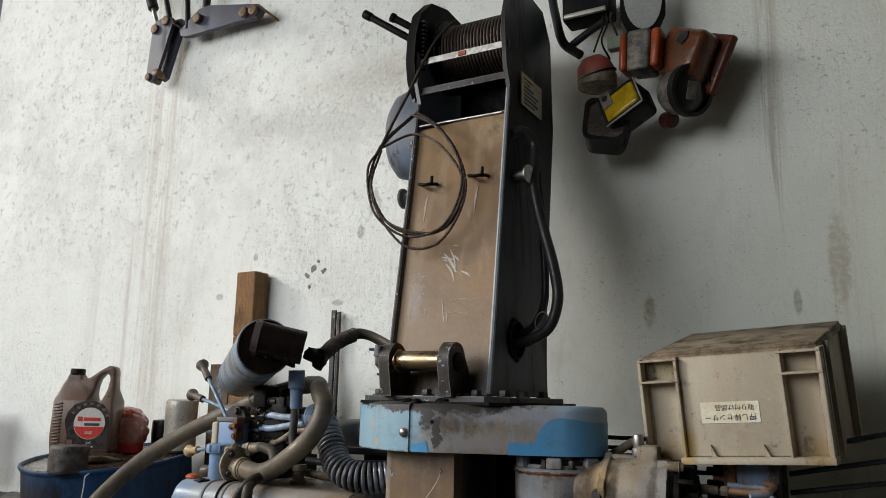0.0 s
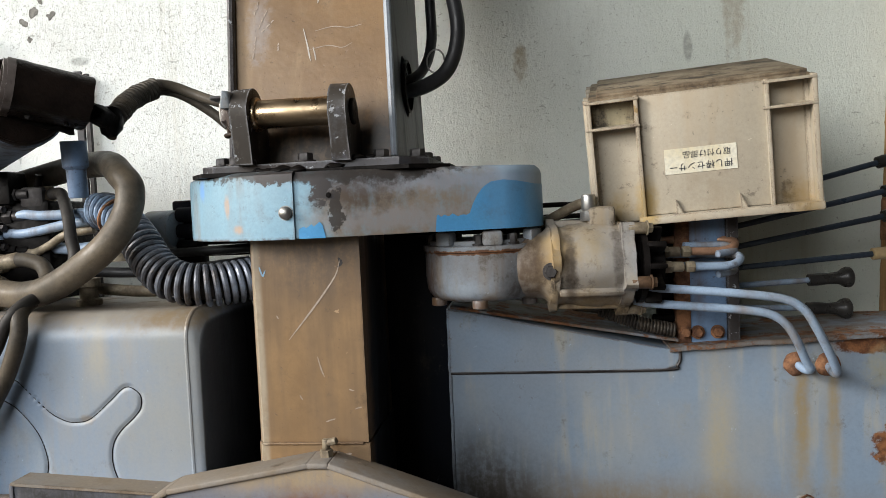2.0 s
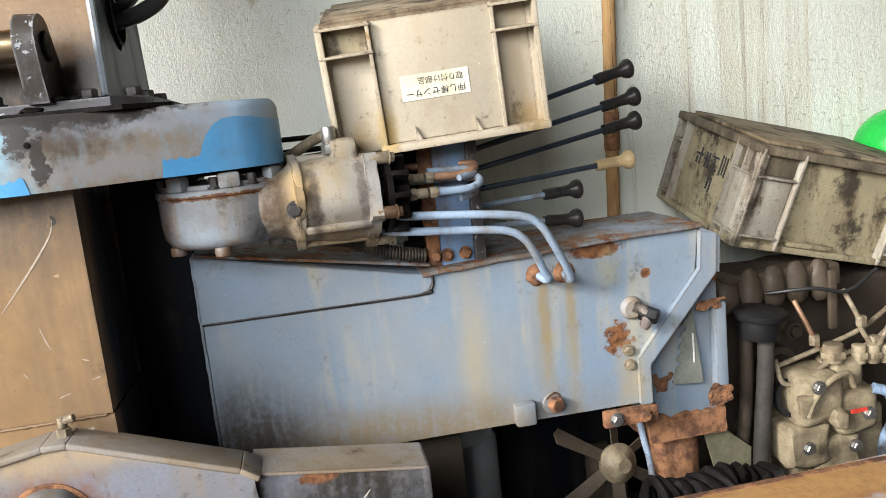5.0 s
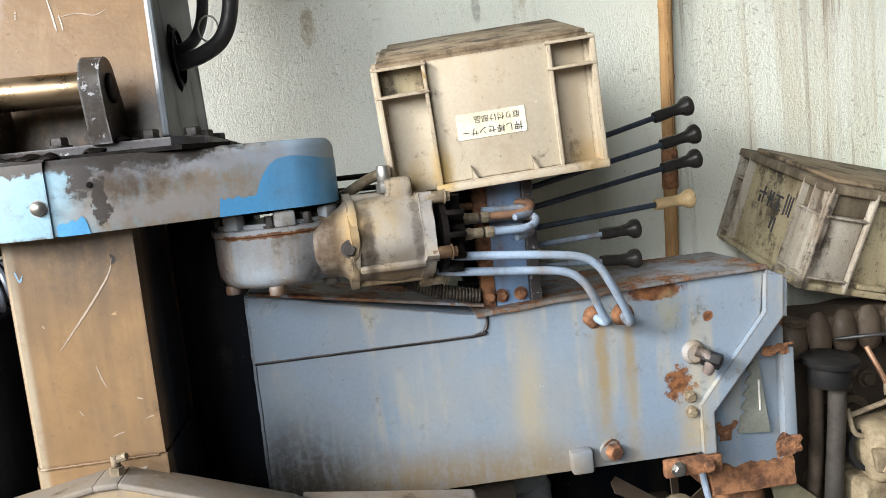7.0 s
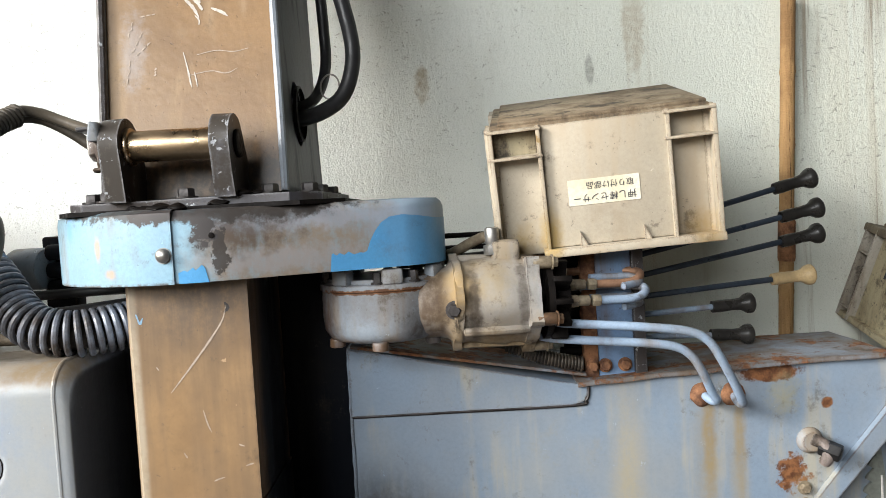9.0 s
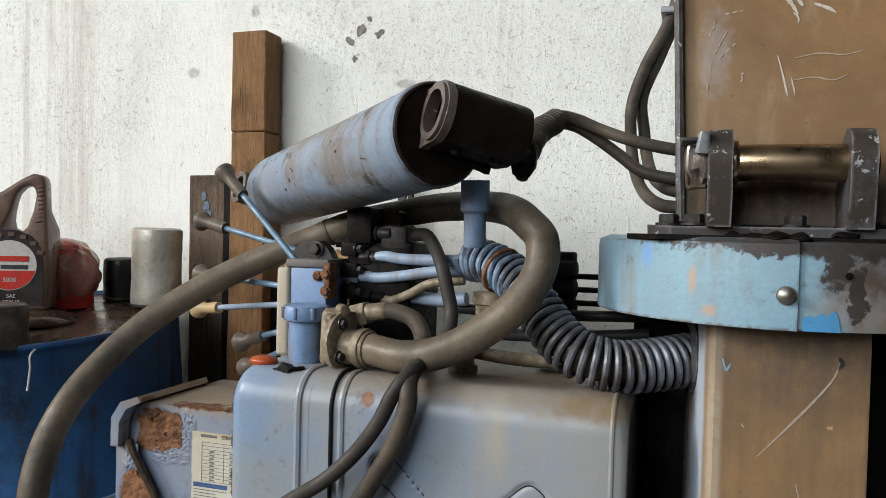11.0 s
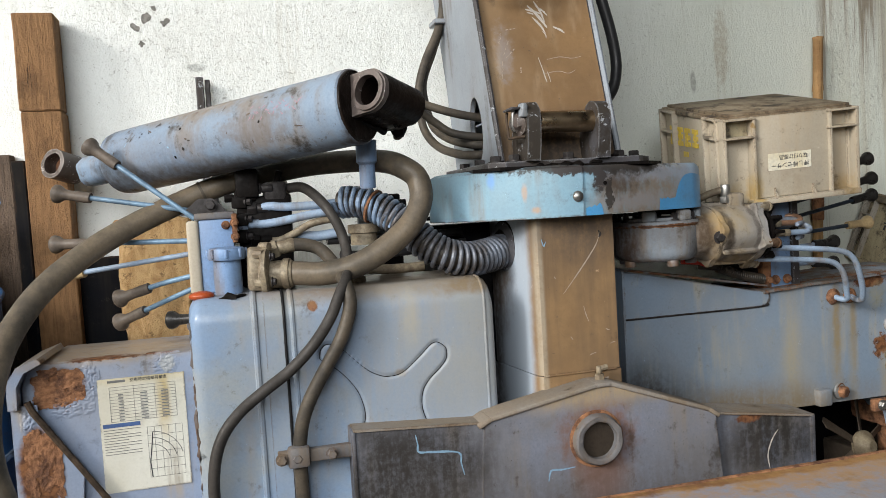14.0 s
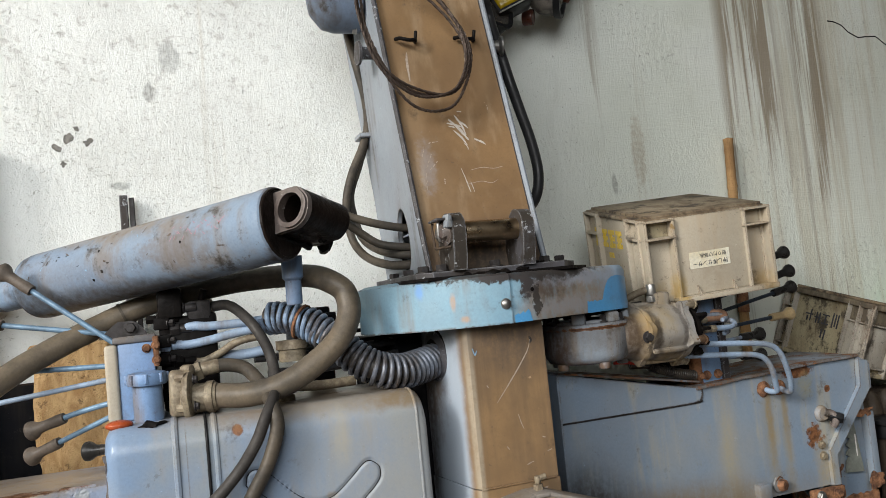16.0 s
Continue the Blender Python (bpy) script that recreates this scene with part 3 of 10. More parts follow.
M_CRATE = painted("filthy beige crate plastic", (0.56, 0.49, 0.32), (0.44, 0.385, 0.25), speckle=1.0, grime=0.485, dirt=0.42, rust=0.9, rough=0.55, dirt_colour=(0.14, 0.10, 0.06), speck=0.66)
M_CRATEPOST = painted("scuffed grey crate post", (0.56, 0.53, 0.46), (0.42, 0.38, 0.31), speckle=0.9, grime=0.52, dirt=0.42, rust=0.9, rough=0.5, dirt_colour=(0.16, 0.12, 0.08), speck=0.66)
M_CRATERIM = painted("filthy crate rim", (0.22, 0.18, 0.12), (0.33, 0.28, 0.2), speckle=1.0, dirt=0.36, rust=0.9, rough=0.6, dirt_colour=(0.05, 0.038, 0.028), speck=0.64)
M_PAPER = plain("yellowed label paper", (0.72, 0.70, 0.60), 0.86, 0.5, 0.0, 9, 0.03, tint=(0.62, 0.55, 0.38))
M_CHART = painted("yellowed chart paper", (0.86, 0.85, 0.76), (0.80, 0.77, 0.64), dirt=0.6, rust=0.95, rough=0.5, speckle=0.0, veiled=0.15, stains=(((0.45, 0.33, 0.12), (-1.075, 1.93, 0.60), (0.014, 0.1, 0.075), 0.4, 20, 0.8, 0.8), ((0.5, 0.42, 0.24), (-1.12, 1.93, 0.66), (0.12, 0.1, 0.012), 0.5, 20, 0.8, 0.7)))
M_INKGREY = plain("faded grey print", (0.20, 0.20, 0.195), 0.7, 0.6)
M_INK = plain("faded dark print", (0.05, 0.05, 0.06), 0.7, 0.6)
M_INKBLUE = plain("faded blue print", (0.07, 0.13, 0.30), 0.8, 0.6)
M_GREEN = plain("bright green plastic", (0.015, 0.42, 0.06), 0.85, 0.3, 0.0, 6, 0.02)
M_ENGINE = plain("oily engine casting", (0.055, 0.043, 0.033), 0.5, 0.55, 0.3, 16, 0.5, tint=(0.05, 0.04, 0.032))
M_MANIFOLD = plain("dusty manifold casting", (0.068, 0.05, 0.034), 0.6, 0.65, 0.1, 18, 0.4, tint=(0.075, 0.055, 0.038))
M_PUMP = plain("dusty pump casting", (0.30, 0.25, 0.165), 0.65, 0.65, 0.0, 16, 0.6, tint=(0.13, 0.10, 0.065))
M_BLACK = plain("black plastic", (0.015, 0.015, 0.016), 0.6, 0.45)
M_YELLOW = plain("worn yellow stencil paint", (0.66, 0.46, 0.04), 0.7, 0.6, 0.0, 40, 0.1, tint=(0.55, 0.42, 0.12))
M_RED = plain("red plastic", (0.62, 0.05, 0.035), 0.7, 0.35)
M_ORANGE = plain("orange plastic lens", (0.36, 0.07, 0.022), 0.6, 0.35)
M_REDDARK = plain("dark red brown plastic", (0.10, 0.03, 0.018), 0.6, 0.35)
M_ORANGEBROWN = plain("sun browned orange lens", (0.14, 0.05, 0.02), 0.5, 0.3, 0.0, 12, 0.1, tint=(0.065, 0.024, 0.012))
M_SCRATCH = plain("bare scratch in paint", (0.52, 0.48, 0.43), 0.8, 0.6, 0.0, 60)
M_SCRATCHDIM = plain("dim scratch in brown film", (0.40, 0.33, 0.27), 0.8, 0.6, 0.0, 60)
M_CHIP = plain("grey plaster hole", (0.24, 0.23, 0.21), 0.5, 0.9, 0.0, 60, 0.6)
M_SCRIBBLE = plain("faded red crayon", (0.42, 0.20, 0.26), 0.8, 0.7, 0.0, 60)
M_SCRATCHB = plain("blue scratch in paint", (0.22, 0.36, 0.50), 0.8, 0.6, 0.0, 60)
M_DRUM = painted("dark blue drum paint", (0.028, 0.13, 0.33), (0.018, 0.075, 0.20), speckle=1.0, grime=0.535, dirt=0.46, rust=0.78, rough=0.4, dirt_colour=(0.014, 0.013, 0.014), speck=0.75, stains=(
    ((0.012, 0.011, 0.012), (-1.95, 1.8, 0.70), (0.36, 0.4, 0.12), 0.9, 9, 0.6, 1.0), ((0.012, 0.011, 0.012), (-1.86, 1.8, 0.50), (0.16, 0.4, 0.25), 0.9, 10, 0.6, 0.9)))
M_DRUMTOP = plain("oily drum lid", (0.13, 0.085, 0.058), 0.4, 0.18, 0.3, 7, 0.25, tint=(0.022, 0.018, 0.016))
M_FILTER = plain("dented silver filter can", (0.52, 0.51, 0.46), 0.7, 0.4, 0.3, 12, 0.3, tint=(0.31, 0.285, 0.23))
M_BOTTLE = plain("red brown bottle plastic", (0.15, 0.094, 0.07), 0.85, 0.4, 0.0, 6, 0.04)
M_LABELDARK = plain("dark bottle label", (0.035, 0.028, 0.028), 0.8, 0.3)
M_WHITE = plain("white print", (0.62, 0.60, 0.58), 0.9, 0.4)
M_BARE = plain("wire rope", (0.07, 0.048, 0.037), 0.5, 0.55, 0.4, 40, 0.5, fine=300)
M_FLOOR = plain("oil stained concrete and earth", (0.055, 0.046, 0.038), 0.45, 0.85, 0.0, 4, 0.6, fine=60)
M_DARKWALL = plain("dark unpainted block wall", (0.06, 0.056, 0.052), 0.6, 0.9, 0.0, 3, 0.4)
M_CEIL = plain("unseen dark roof", (0.06, 0.054, 0.048), 0.7, 0.85, 0.0, 4, 0.3)
M_GROUND = plain("dry yard ground", (0.24, 0.20, 0.15), 0.7, 0.9, 0.0, 1.2, 0.5, fine=30)


for dull, gloss in ((M_GREASE, 0.1), (M_FRAME, 0.06), (M_ENGINE, 0.12), (M_DARKWALL, 0.2), (M_FLOOR, 0.2), (M_CEIL, 0.2), (M_HEAD, 0.12), (M_BLACK, 0.2), (M_HOSE, 0.2), (M_RUBBERGREY, 0.2)):
    dull.node_tree.nodes["Principled BSDF"].inputs["Specular IOR Level"].default_value = gloss


def wood(name, base, dark):
    k = Tree(name)
    grain = k.noise(1.0, 7, 0.72, k.stretch((48, 48, 4.5)), 1.6)
    col = k.mix(k.step(grain, 0.38, 0.68, 0.0, 0.75), base, dark)
    col = k.mix(k.step(k.noise(5, 6, 0.7), 0.46, 0.68, 0, 0.75), col, tuple(c * 0.7 for c in dark))
    col = k.mix(k.step(k.noise(1.0, 6, 0.7, k.stretch((90, 90, 3)), 0.8), 0.63, 0.67, 0, 0.85), col, tuple(c * 0.25 for c in dark))
    col = k.mix(k.step(k.noise(26, 6, 0.8), 0.60, 0.68, 0, 0.5), col, tuple(c * 0.35 for c in dark))
    return k.finish(col, 0.85, 0.0, k.math("ADD", grain, k.noise(70, 5, 0.75)), 0.9, 0.006)


M_EYE = plain("worn brown eye rim", (0.12, 0.085, 0.065), 0.6, 0.6, 0.2, 30, 0.3)
M_CRANK = painted("dark blue crank paint", (0.045, 0.06, 0.12), (0.03, 0.035, 0.06), dirt=0.5, rust=0.74, rough=0.45, dirt_colour=(0.03, 0.025, 0.022))
M_BRONZE = plain("rusty brown bolt", (0.16, 0.095, 0.055), 0.5, 0.6, 0.3, 30, 0.3)
M_TIN = plain("stained grey tin", (0.20, 0.175, 0.15), 0.35, 0.6, 0.2, 22, 0.4, tint=(0.06, 0.056, 0.052))
M_REDFADED = plain("faded red plastic", (0.42, 0.11, 0.085), 0.8, 0.5)
M_DUSTGLASS = plain("dusty pale mirror glass", (0.48, 0.50, 0.48), 0.8, 0.3)
M_GREENGREY = plain("grey green plastic", (0.22, 0.28, 0.20), 0.7, 0.5)
M_TROUGH = plain("dark dull pipe", (0.05, 0.052, 0.05), 0.6, 0.55, 0.0, 8, 0.1)
M_LEAFDRY = plain("dry brown leaf", (0.33, 0.17, 0.06), 0.6, 0.7)
M_LEAF = plain("bright green leaf", (0.28, 0.40, 0.06), 0.7, 0.5)
M_WOOD = wood("old brown timber", (0.28, 0.155, 0.072), (0.14, 0.076, 0.037))
M_WOODGREY = wood("weathered grey brown board", (0.16, 0.115, 0.085), (0.075, 0.055, 0.042))
M_BAMBOO = wood("tan bamboo cane", (0.47, 0.29, 0.13), (0.34, 0.19, 0.085))


def chipboard():
    k = Tree("tan flaked timber")
    col = k.mix(k.step(k.noise(1.0, 6, 0.7, k.stretch((38, 38, 14)), 0.6), 0.36, 0.66), (0.52, 0.35, 0.17), (0.34, 0.20, 0.085))
    col = k.mix(k.step(k.noise(30, 6, 0.8), 0.57, 0.63, 0, 0.8), col, (0.13, 0.075, 0.035))
    return k.finish(col, 0.85, 0.0, k.noise(45, 6, 0.75), 0.9, 0.008)


M_WOODPALE = chipboard()


def glassy(name, base, rough=0.15, transmission=0.6):
    k = Tree(name)
    col = k.mix(k.step(k.noise(30, 4), 0.4, 0.7), base, tuple(c * 0.6 for c in base))
    k.put(k.bsdf.inputs["Transmission Weight"], transmission)
    return k.finish(col, rough, 0.0, k.noise(80, 2), 0.1, 0.002)


M_AMBER = glassy("amber lamp lens", (0.44, 0.29, 0.012), 0.2, 0.1)
M_CLEAR = glassy("clear lamp lens", (0.7, 0.72, 0.74), 0.12, 0.7)
M_FILM = glassy("clear film wrap", (0.88, 0.62, 0.55), 0.10, 0.75)

# ---- building helpers ----
ORIGIN = {}


def thing(name, at_, label, category, group=""):
    ob = new(name)
    ob.empty_display_size = 0.05
    ob.location = Vector(at_) * UNIT
    ORIGIN[name_of(ob)] = Vector(at_) * UNIT
    return tagged(ob, label, category, group)


def name_of(ob):
    return ob.name


def part(name, bm, material, parent=None, label="", sharp=35.0, weld=False):
    """Links a bmesh, built in world places, as one mesh object."""
    if weld:
        bmesh.ops.remove_doubles(bm, verts=bm.verts, dist=1e-5)
    bmesh.ops.recalc_face_normals(bm, faces=bm.faces)
    bm.transform(Matrix.Scale(UNIT, 4))
    me = bpy.data.meshes.new(name)
    bm.to_mesh(me)
    bm.free()
    for p in me.polygons:
        p.use_smooth = True
    me.set_sharp_from_angle(angle=radians(sharp))
    for m in material if isinstance(material, (list, tuple)) else [material]:
        me.materials.append(m)
    ob = new(name, me)
    if parent is not None:
        ob.parent = parent
        if parent.type == "EMPTY":
            ob.matrix_parent_inverse = Matrix.Translation(-ORIGIN[name_of(parent)])
    if label:
        ob["label"] = label
    return ob


def bevel(bm, width, segments=2, angle=40.0):
    edges = [e for e in bm.edges if len(e.link_faces) == 2 and e.calc_face_angle(0) > radians(angle)]
    if edges and width > 0:
        bmesh.ops.bevel(bm, geom=edges, offset=width, segments=segments, profile=0.5, affect="EDGES", clamp_overlap=True)
    return bm


def add_box(bm, lo, hi, m=None):
    lo, hi = Vector(lo), Vector(hi)
    c, s = (lo + hi) / 2, hi - lo
    mat = Matrix.Translation(c) @ Matrix.Diagonal((*s, 1))
    bmesh.ops.create_cube(bm, size=1.0, matrix=(m @ mat) if m is not None else mat)
    return bm


def box(lo, hi, width=0.004, segments=2, m=None):
    bm = bmesh.new()
    add_box(bm, lo, hi)
    bevel(bm, width, segments)
    if m is not None:
        bm.transform(m)
    return bm


def frame_of(axis):
    """A turn whose z runs along axis."""
    return Vector(axis).normalized().to_track_quat("Z", "Y").to_matrix().to_4x4()


def add_lathe(bm, profile, origin=(0, 0, 0), axis=(0, 0, 1), seg=28, close=True):
    """Turns (radius, height) pairs round an axis."""
    m = Matrix.Translation(origin) @ frame_of(axis)
    rings = []
    for r, h in profile:
        if r < 1e-6:
            rings.append([bm.verts.new(m @ Vector((0, 0, h)))])
        else:
            rings.append([bm.verts.new(m @ Vector((r * math.cos(2 * math.pi * k / seg), r * math.sin(2 * math.pi * k / seg), h))) for k in range(seg)])
    for a, b in zip(rings, rings[1:]):
        if len(a) == 1 and len(b) == 1:
            continue
        for k in range(seg):
            j = (k + 1) % seg
            if len(a) == 1:
                bm.faces.new((a[0], b[k], b[j]))
            elif len(b) == 1:
                bm.faces.new((a[k], a[j], b[0]))
            else:
                bm.faces.new((a[k], a[j], b[j], b[k]))
    if close:
        for ring in (rings[0], rings[-1]):
            if len(ring) > 2:
                bm.faces.new(ring)
    return bm


def lathe(profile, origin=(0, 0, 0), axis=(0, 0, 1), seg=28, close=True):
    return add_lathe(bmesh.new(), profile, origin, axis, seg, close)


def rod_profile(r, length, edge=0.004):
    e = min(edge, r * 0.45, length * 0.45)
    return [(0, 0), (r - e, 0), (r - 0.3 * e, 0.3 * e), (r, e), (r, length - e), (r - 0.3 * e, length - 0.3 * e), (r - e, length), (0, length)]


def add_rod(bm, a, b, r, edge=0.004, seg=24):
    a, b = Vector(a), Vector(b)
    return add_lathe(bm, rod_profile(r, (b - a).length, edge), a, b - a, seg)


def rod(a, b, r, edge=0.004, seg=24):
    return add_rod(bmesh.new(), a, b, r, edge, seg)


def hexbolt(bm, at_, axis, r=0.012, h=0.011):
    """A hexagon head on a washer."""
    add_lathe(bm, [(0, 0), (r * 1.35, 0), (r * 1.35, h * 0.2), (0, h * 0.2)], at_, axis, 18)
    add_lathe(bm, [(0, h * 0.2), (r, h * 0.2), (r, h * 0.85), (r * 0.86, h), (0, h)], at_, axis, 6)
    return bm


def smooth_path(points, steps=8):
    """A Catmull-Rom line through the points."""
    p = [Vector(q) for q in points]
    p = [2 * p[0] - p[1]] + p + [2 * p[-1] - p[-2]]
    out = []
    for i in range(1, len(p) - 2):
        a, b, c, d = p[i - 1 : i + 3]
        for k in range(steps):
            t = k / steps
            out.append(0.5 * (2 * b + (c - a) * t + (2 * a - 5 * b + 4 * c - d) * t * t + (3 * b - a - 3 * c + d) * t**3))
    out.append(p[-2])
    return out


def add_sweep(bm, path, radius, seg=12, cap=True):
    """A round tube along a line; radius may be a function of the share of the way."""
    n = len(path)
    tangents = [((path[min(i + 1, n - 1)] - path[max(i - 1, 0)])).normalized() for i in range(n)]
    up = Vector((0, 0, 1)) if abs(tangents[0].z) < 0.9 else Vector((1, 0, 0))
    side = tangents[0].cross(up).normalized()
    rings = []
    for i, (q, t) in enumerate(zip(path, tangents)):
        side = (side - t * side.dot(t)).normalized()
        other = t.cross(side)
        r = radius(i / (n - 1)) if callable(radius) else radius
        rings.append([bm.verts.new(q + (side * math.cos(2 * math.pi * k / seg) + other * math.sin(2 * math.pi * k / seg)) * r) for k in range(seg)])
    for a, b in zip(rings, rings[1:]):
        for k in range(seg):
            j = (k + 1) % seg
            bm.faces.new((a[k], a[j], b[j], b[k]))
    if cap:
        bm.faces.new(rings[0])
        bm.faces.new(rings[-1])
    return bm


def tube(points, r, seg=14, steps=8):
    return add_sweep(bmesh.new(), smooth_path(points, steps), r, seg)


def add_coil(bm, path, radius, wire, pitch, seg=8, per_turn=18):
    """A wire wound round a line."""
    lengths = [0.0]
    for a, b in zip(path, path[1:]):
        lengths.append(lengths[-1] + (b - a).length)
    total = lengths[-1]
    turns = total / pitch
    n = int(turns * per_turn)
    tangents = [((path[min(i + 1, len(path) - 1)] - path[max(i - 1, 0)])).normalized() for i in range(len(path))]
    side = tangents[0].cross(Vector((0, 0, 1))).normalized()
    sides = []
    for t in tangents:
        side = (side - t * side.dot(t)).normalized()
        sides.append(side.copy())
    line, j = [], 0
    for i in range(n + 1):
        s = total * i / n
        while j < len(lengths) - 2 and lengths[j + 1] < s:
            j += 1
        f = (s - lengths[j]) / max(1e-9, lengths[j + 1] - lengths[j])
        q = path[j].lerp(path[j + 1], f)
        t = tangents[j].lerp(tangents[j + 1], f).normalized()
        sd = sides[j].lerp(sides[j + 1], f).normalized()
        a = 2 * math.pi * i / per_turn
        r = radius(s / total) if callable(radius) else radius
        line.append(q + (sd * math.cos(a) + t.cross(sd) * math.sin(a)) * r)
    return add_sweep(bm, line, wire, seg)


def prism(outline, depth, place, width=0.003, segments=2, hole=None):
    """A plate: outline in its own x, y; thickness along its z; then put in place by a matrix."""
    bm = bmesh.new()
    lower = [bm.verts.new((x, y, 0)) for x, y in outline]
    upper = [bm.verts.new((x, y, depth)) for x, y in outline]
    n = len(outline)
    for k in range(n):
        bm.faces.new((lower[k], lower[(k + 1) % n], upper[(k + 1) % n], upper[k]))
    bm.faces.new(lower[::-1])
    bm.faces.new(upper)
    bevel(bm, width, segments)
    bm.transform(place)
    return bm


def ring_prism(outline, hole, depth, place, width=0.0):
    """A plate with a hole through it; both outlines have the same count of points."""
    bm = bmesh.new()
    loops = [[bm.verts.new((x, y, z)) for x, y in some] for some, z in ((outline, 0), (outline, depth), (hole, depth), (hole, 0))]
    n = len(outline)
    for a, b in zip(loops, loops[1:] + loops[:1]):
        for k in range(n):
            bm.faces.new((a[k], a[(k + 1) % n], b[(k + 1) % n], b[k]))
    if width:
        bevel(bm, width, 2, 60)
    bm.transform(place)
    return bm


FRONT = Matrix(((1, 0, 0, 0), (0, 0, 1, 0), (0, 1, 0, 0), (0, 0, 0, 1)))  # own x to x, own y to z, thickness to the back (+y)


def front(y):
    return Matrix.Translation((0, y, 0)) @ FRONT


def ellipse(cx, cy, rx, ry, n=32, start=0.0):
    return [(cx + rx * math.cos(start + 2 * math.pi * k / n), cy + ry * math.sin(start + 2 * math.pi * k / n)) for k in range(n)]


def lumpy(bm, size, scale, seed=0.0):
    """Pushes the points in and out a little, for cast, caked and dented things."""
    for v in bm.verts:
        d = noise.noise_vector(v.co * scale + Vector((seed, seed, seed)))
        v.co += d * size
    return bm


def words(text, size, m, material, parent, name="lettering", extrude=0.0004, fit_width=None):
    cu = bpy.data.curves.new(name, "FONT")
    cu.body = text
    cu.size = size
    cu.extrude = extrude
    cu.align_x, cu.align_y = "CENTER", "CENTER"
    tmp = bpy.data.objects.new(name, cu)
    me = bpy.data.meshes.new_from_object(tmp)
    bpy.data.objects.remove(tmp)
    bpy.data.curves.remove(cu)
    if fit_width and len(me.vertices):
        wide = max(v.co.x for v in me.vertices) - min(v.co.x for v in me.vertices)
        me.transform(Matrix.Scale(fit_width / wide, 4))
    me.transform(Matrix.Scale(UNIT, 4) @ m)
    me.materials.append(material)
    ob = new(name, me)
    ob.parent = parent
    if parent.type == "EMPTY":
        ob.matrix_parent_inverse = Matrix.Translation(-ORIGIN[name_of(parent)])
    return ob

# ---- the workshop ----
FLOOR, WALL_Y, ROOF = -0.19, 2.524, 4.2
wall = tagged(part("wall_north", box((-3.9, WALL_Y, FLOOR - 0.1), (4.4, WALL_Y + 0.22, ROOF), 0.0), M_WALL), "rough limewashed plaster wall with dirt runs and chips", "wall", kind="structure")
# added out of view: dark walls and roof that shape the light
tagged(part("unseen_wall_east", box((4.2, -2.6, FLOOR - 0.1), (4.4, WALL_Y, ROOF), 0.0), M_DARKWALL), "unseen dark side wall that keeps light off the right", "wall", kind="structure")
tagged(part("unseen_wall_south", box((1.0, -2.8, FLOOR - 0.1), (4.4, -2.6, ROOF), 0.0), M_DARKWALL), "unseen dark wall that blocks light behind the viewer", "wall", kind="structure")
tagged(part("ceiling", box((-3.9, -2.8, ROOF), (4.4, WALL_Y + 0.22, ROOF + 0.12), 0.0), M_CEIL), "unseen dark roof that blocks light from above", "ceiling", kind="structure")
tagged(part("floor", box((-3.9, -2.8, FLOOR - 0.12), (4.4, WALL_Y + 0.3, FLOOR), 0.0), M_FLOOR), "oil stained workshop floor", "floor", kind="structure")
bm = bmesh.new()
bmesh.ops.create_grid(bm, x_segments=8, y_segments=8, size=300, matrix=Matrix.Translation((0, 0, FLOOR - 0.05)))
tagged(part("ground", bm, M_GROUND), "dry yard ground reaching the horizon", "ground", kind="structure")

# chips and holes in the plaster
for hx, hz, hr in ((-1.099, 1.707, 0.017), (-1.135, 1.672, 0.016), (-1.045, 1.690, 0.014), (-1.119, 1.620, 0.010), (-1.075, 1.735, 0.008)):
    outline = [(hx + hr * (0.9 + 0.9 * noise.noise((math.cos(a), math.sin(a), hx * 40))) * math.cos(a), hz + hr * (0.9 + 0.9 * noise.noise((math.cos(a), math.sin(a), hx * 40))) * math.sin(a)) for a in np.linspace(0, 2 * math.pi, 17)[:-1]]
    part("wall_chip", prism(outline, 0.003, front(WALL_Y - 0.001), 0.0008, 1), M_CHIP, wall)

# a crack high up
bm = bmesh.new()
add_sweep(bm, [Vector((x, WALL_Y + 0.0005, z)) for x, z in ((2.085, 2.168), (2.12, 2.165), (2.165, 2.150), (2.20, 2.118), (2.258, 2.092), (2.30, 2.098), (2.365, 2.100), (2.42, 2.062), (2.50, 2.04))], 0.0032, 5)
part("wall_crack", bm, M_GREASE, wall)

# ---- the crane ----
crane = thing("loader_crane", (0.0, 1.85, FLOOR), "dismounted loader crane in worn pale blue paint, standing on the floor", "crane")

# column: a square tube with rounded corners and a welded foot
CX0, CX1, CY0, CY1 = -0.132, 0.084, 1.700, 1.955
CBACK = -0.170  # the left side flares towards the back


def column_plan(grow):
    return [(CX0 + 0.004 - grow, CY0 - grow), (CX1 + grow, CY0 - grow), (CX1 + grow, CY1 + grow), (CBACK - grow, CY1 + grow), (CX0 - 0.008 - grow, CY0 + 0.016)]


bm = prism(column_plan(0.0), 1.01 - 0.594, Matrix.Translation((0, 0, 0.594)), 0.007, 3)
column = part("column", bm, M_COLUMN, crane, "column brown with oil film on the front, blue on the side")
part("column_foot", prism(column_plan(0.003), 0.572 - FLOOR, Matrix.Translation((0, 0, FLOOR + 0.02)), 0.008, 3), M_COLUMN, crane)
bm = bmesh.new()
add_sweep(bm, [Vector((CX0 - 0.004 + 0.007 * k, CY0 - 0.004 + 0.0005 * math.sin(k * 1.7), 0.593 + 0.0006 * math.sin(k * 2.3))) for k in range(1, 31)], 0.0024, 6)
part("weld_bead", bm, M_COLUMN, column)
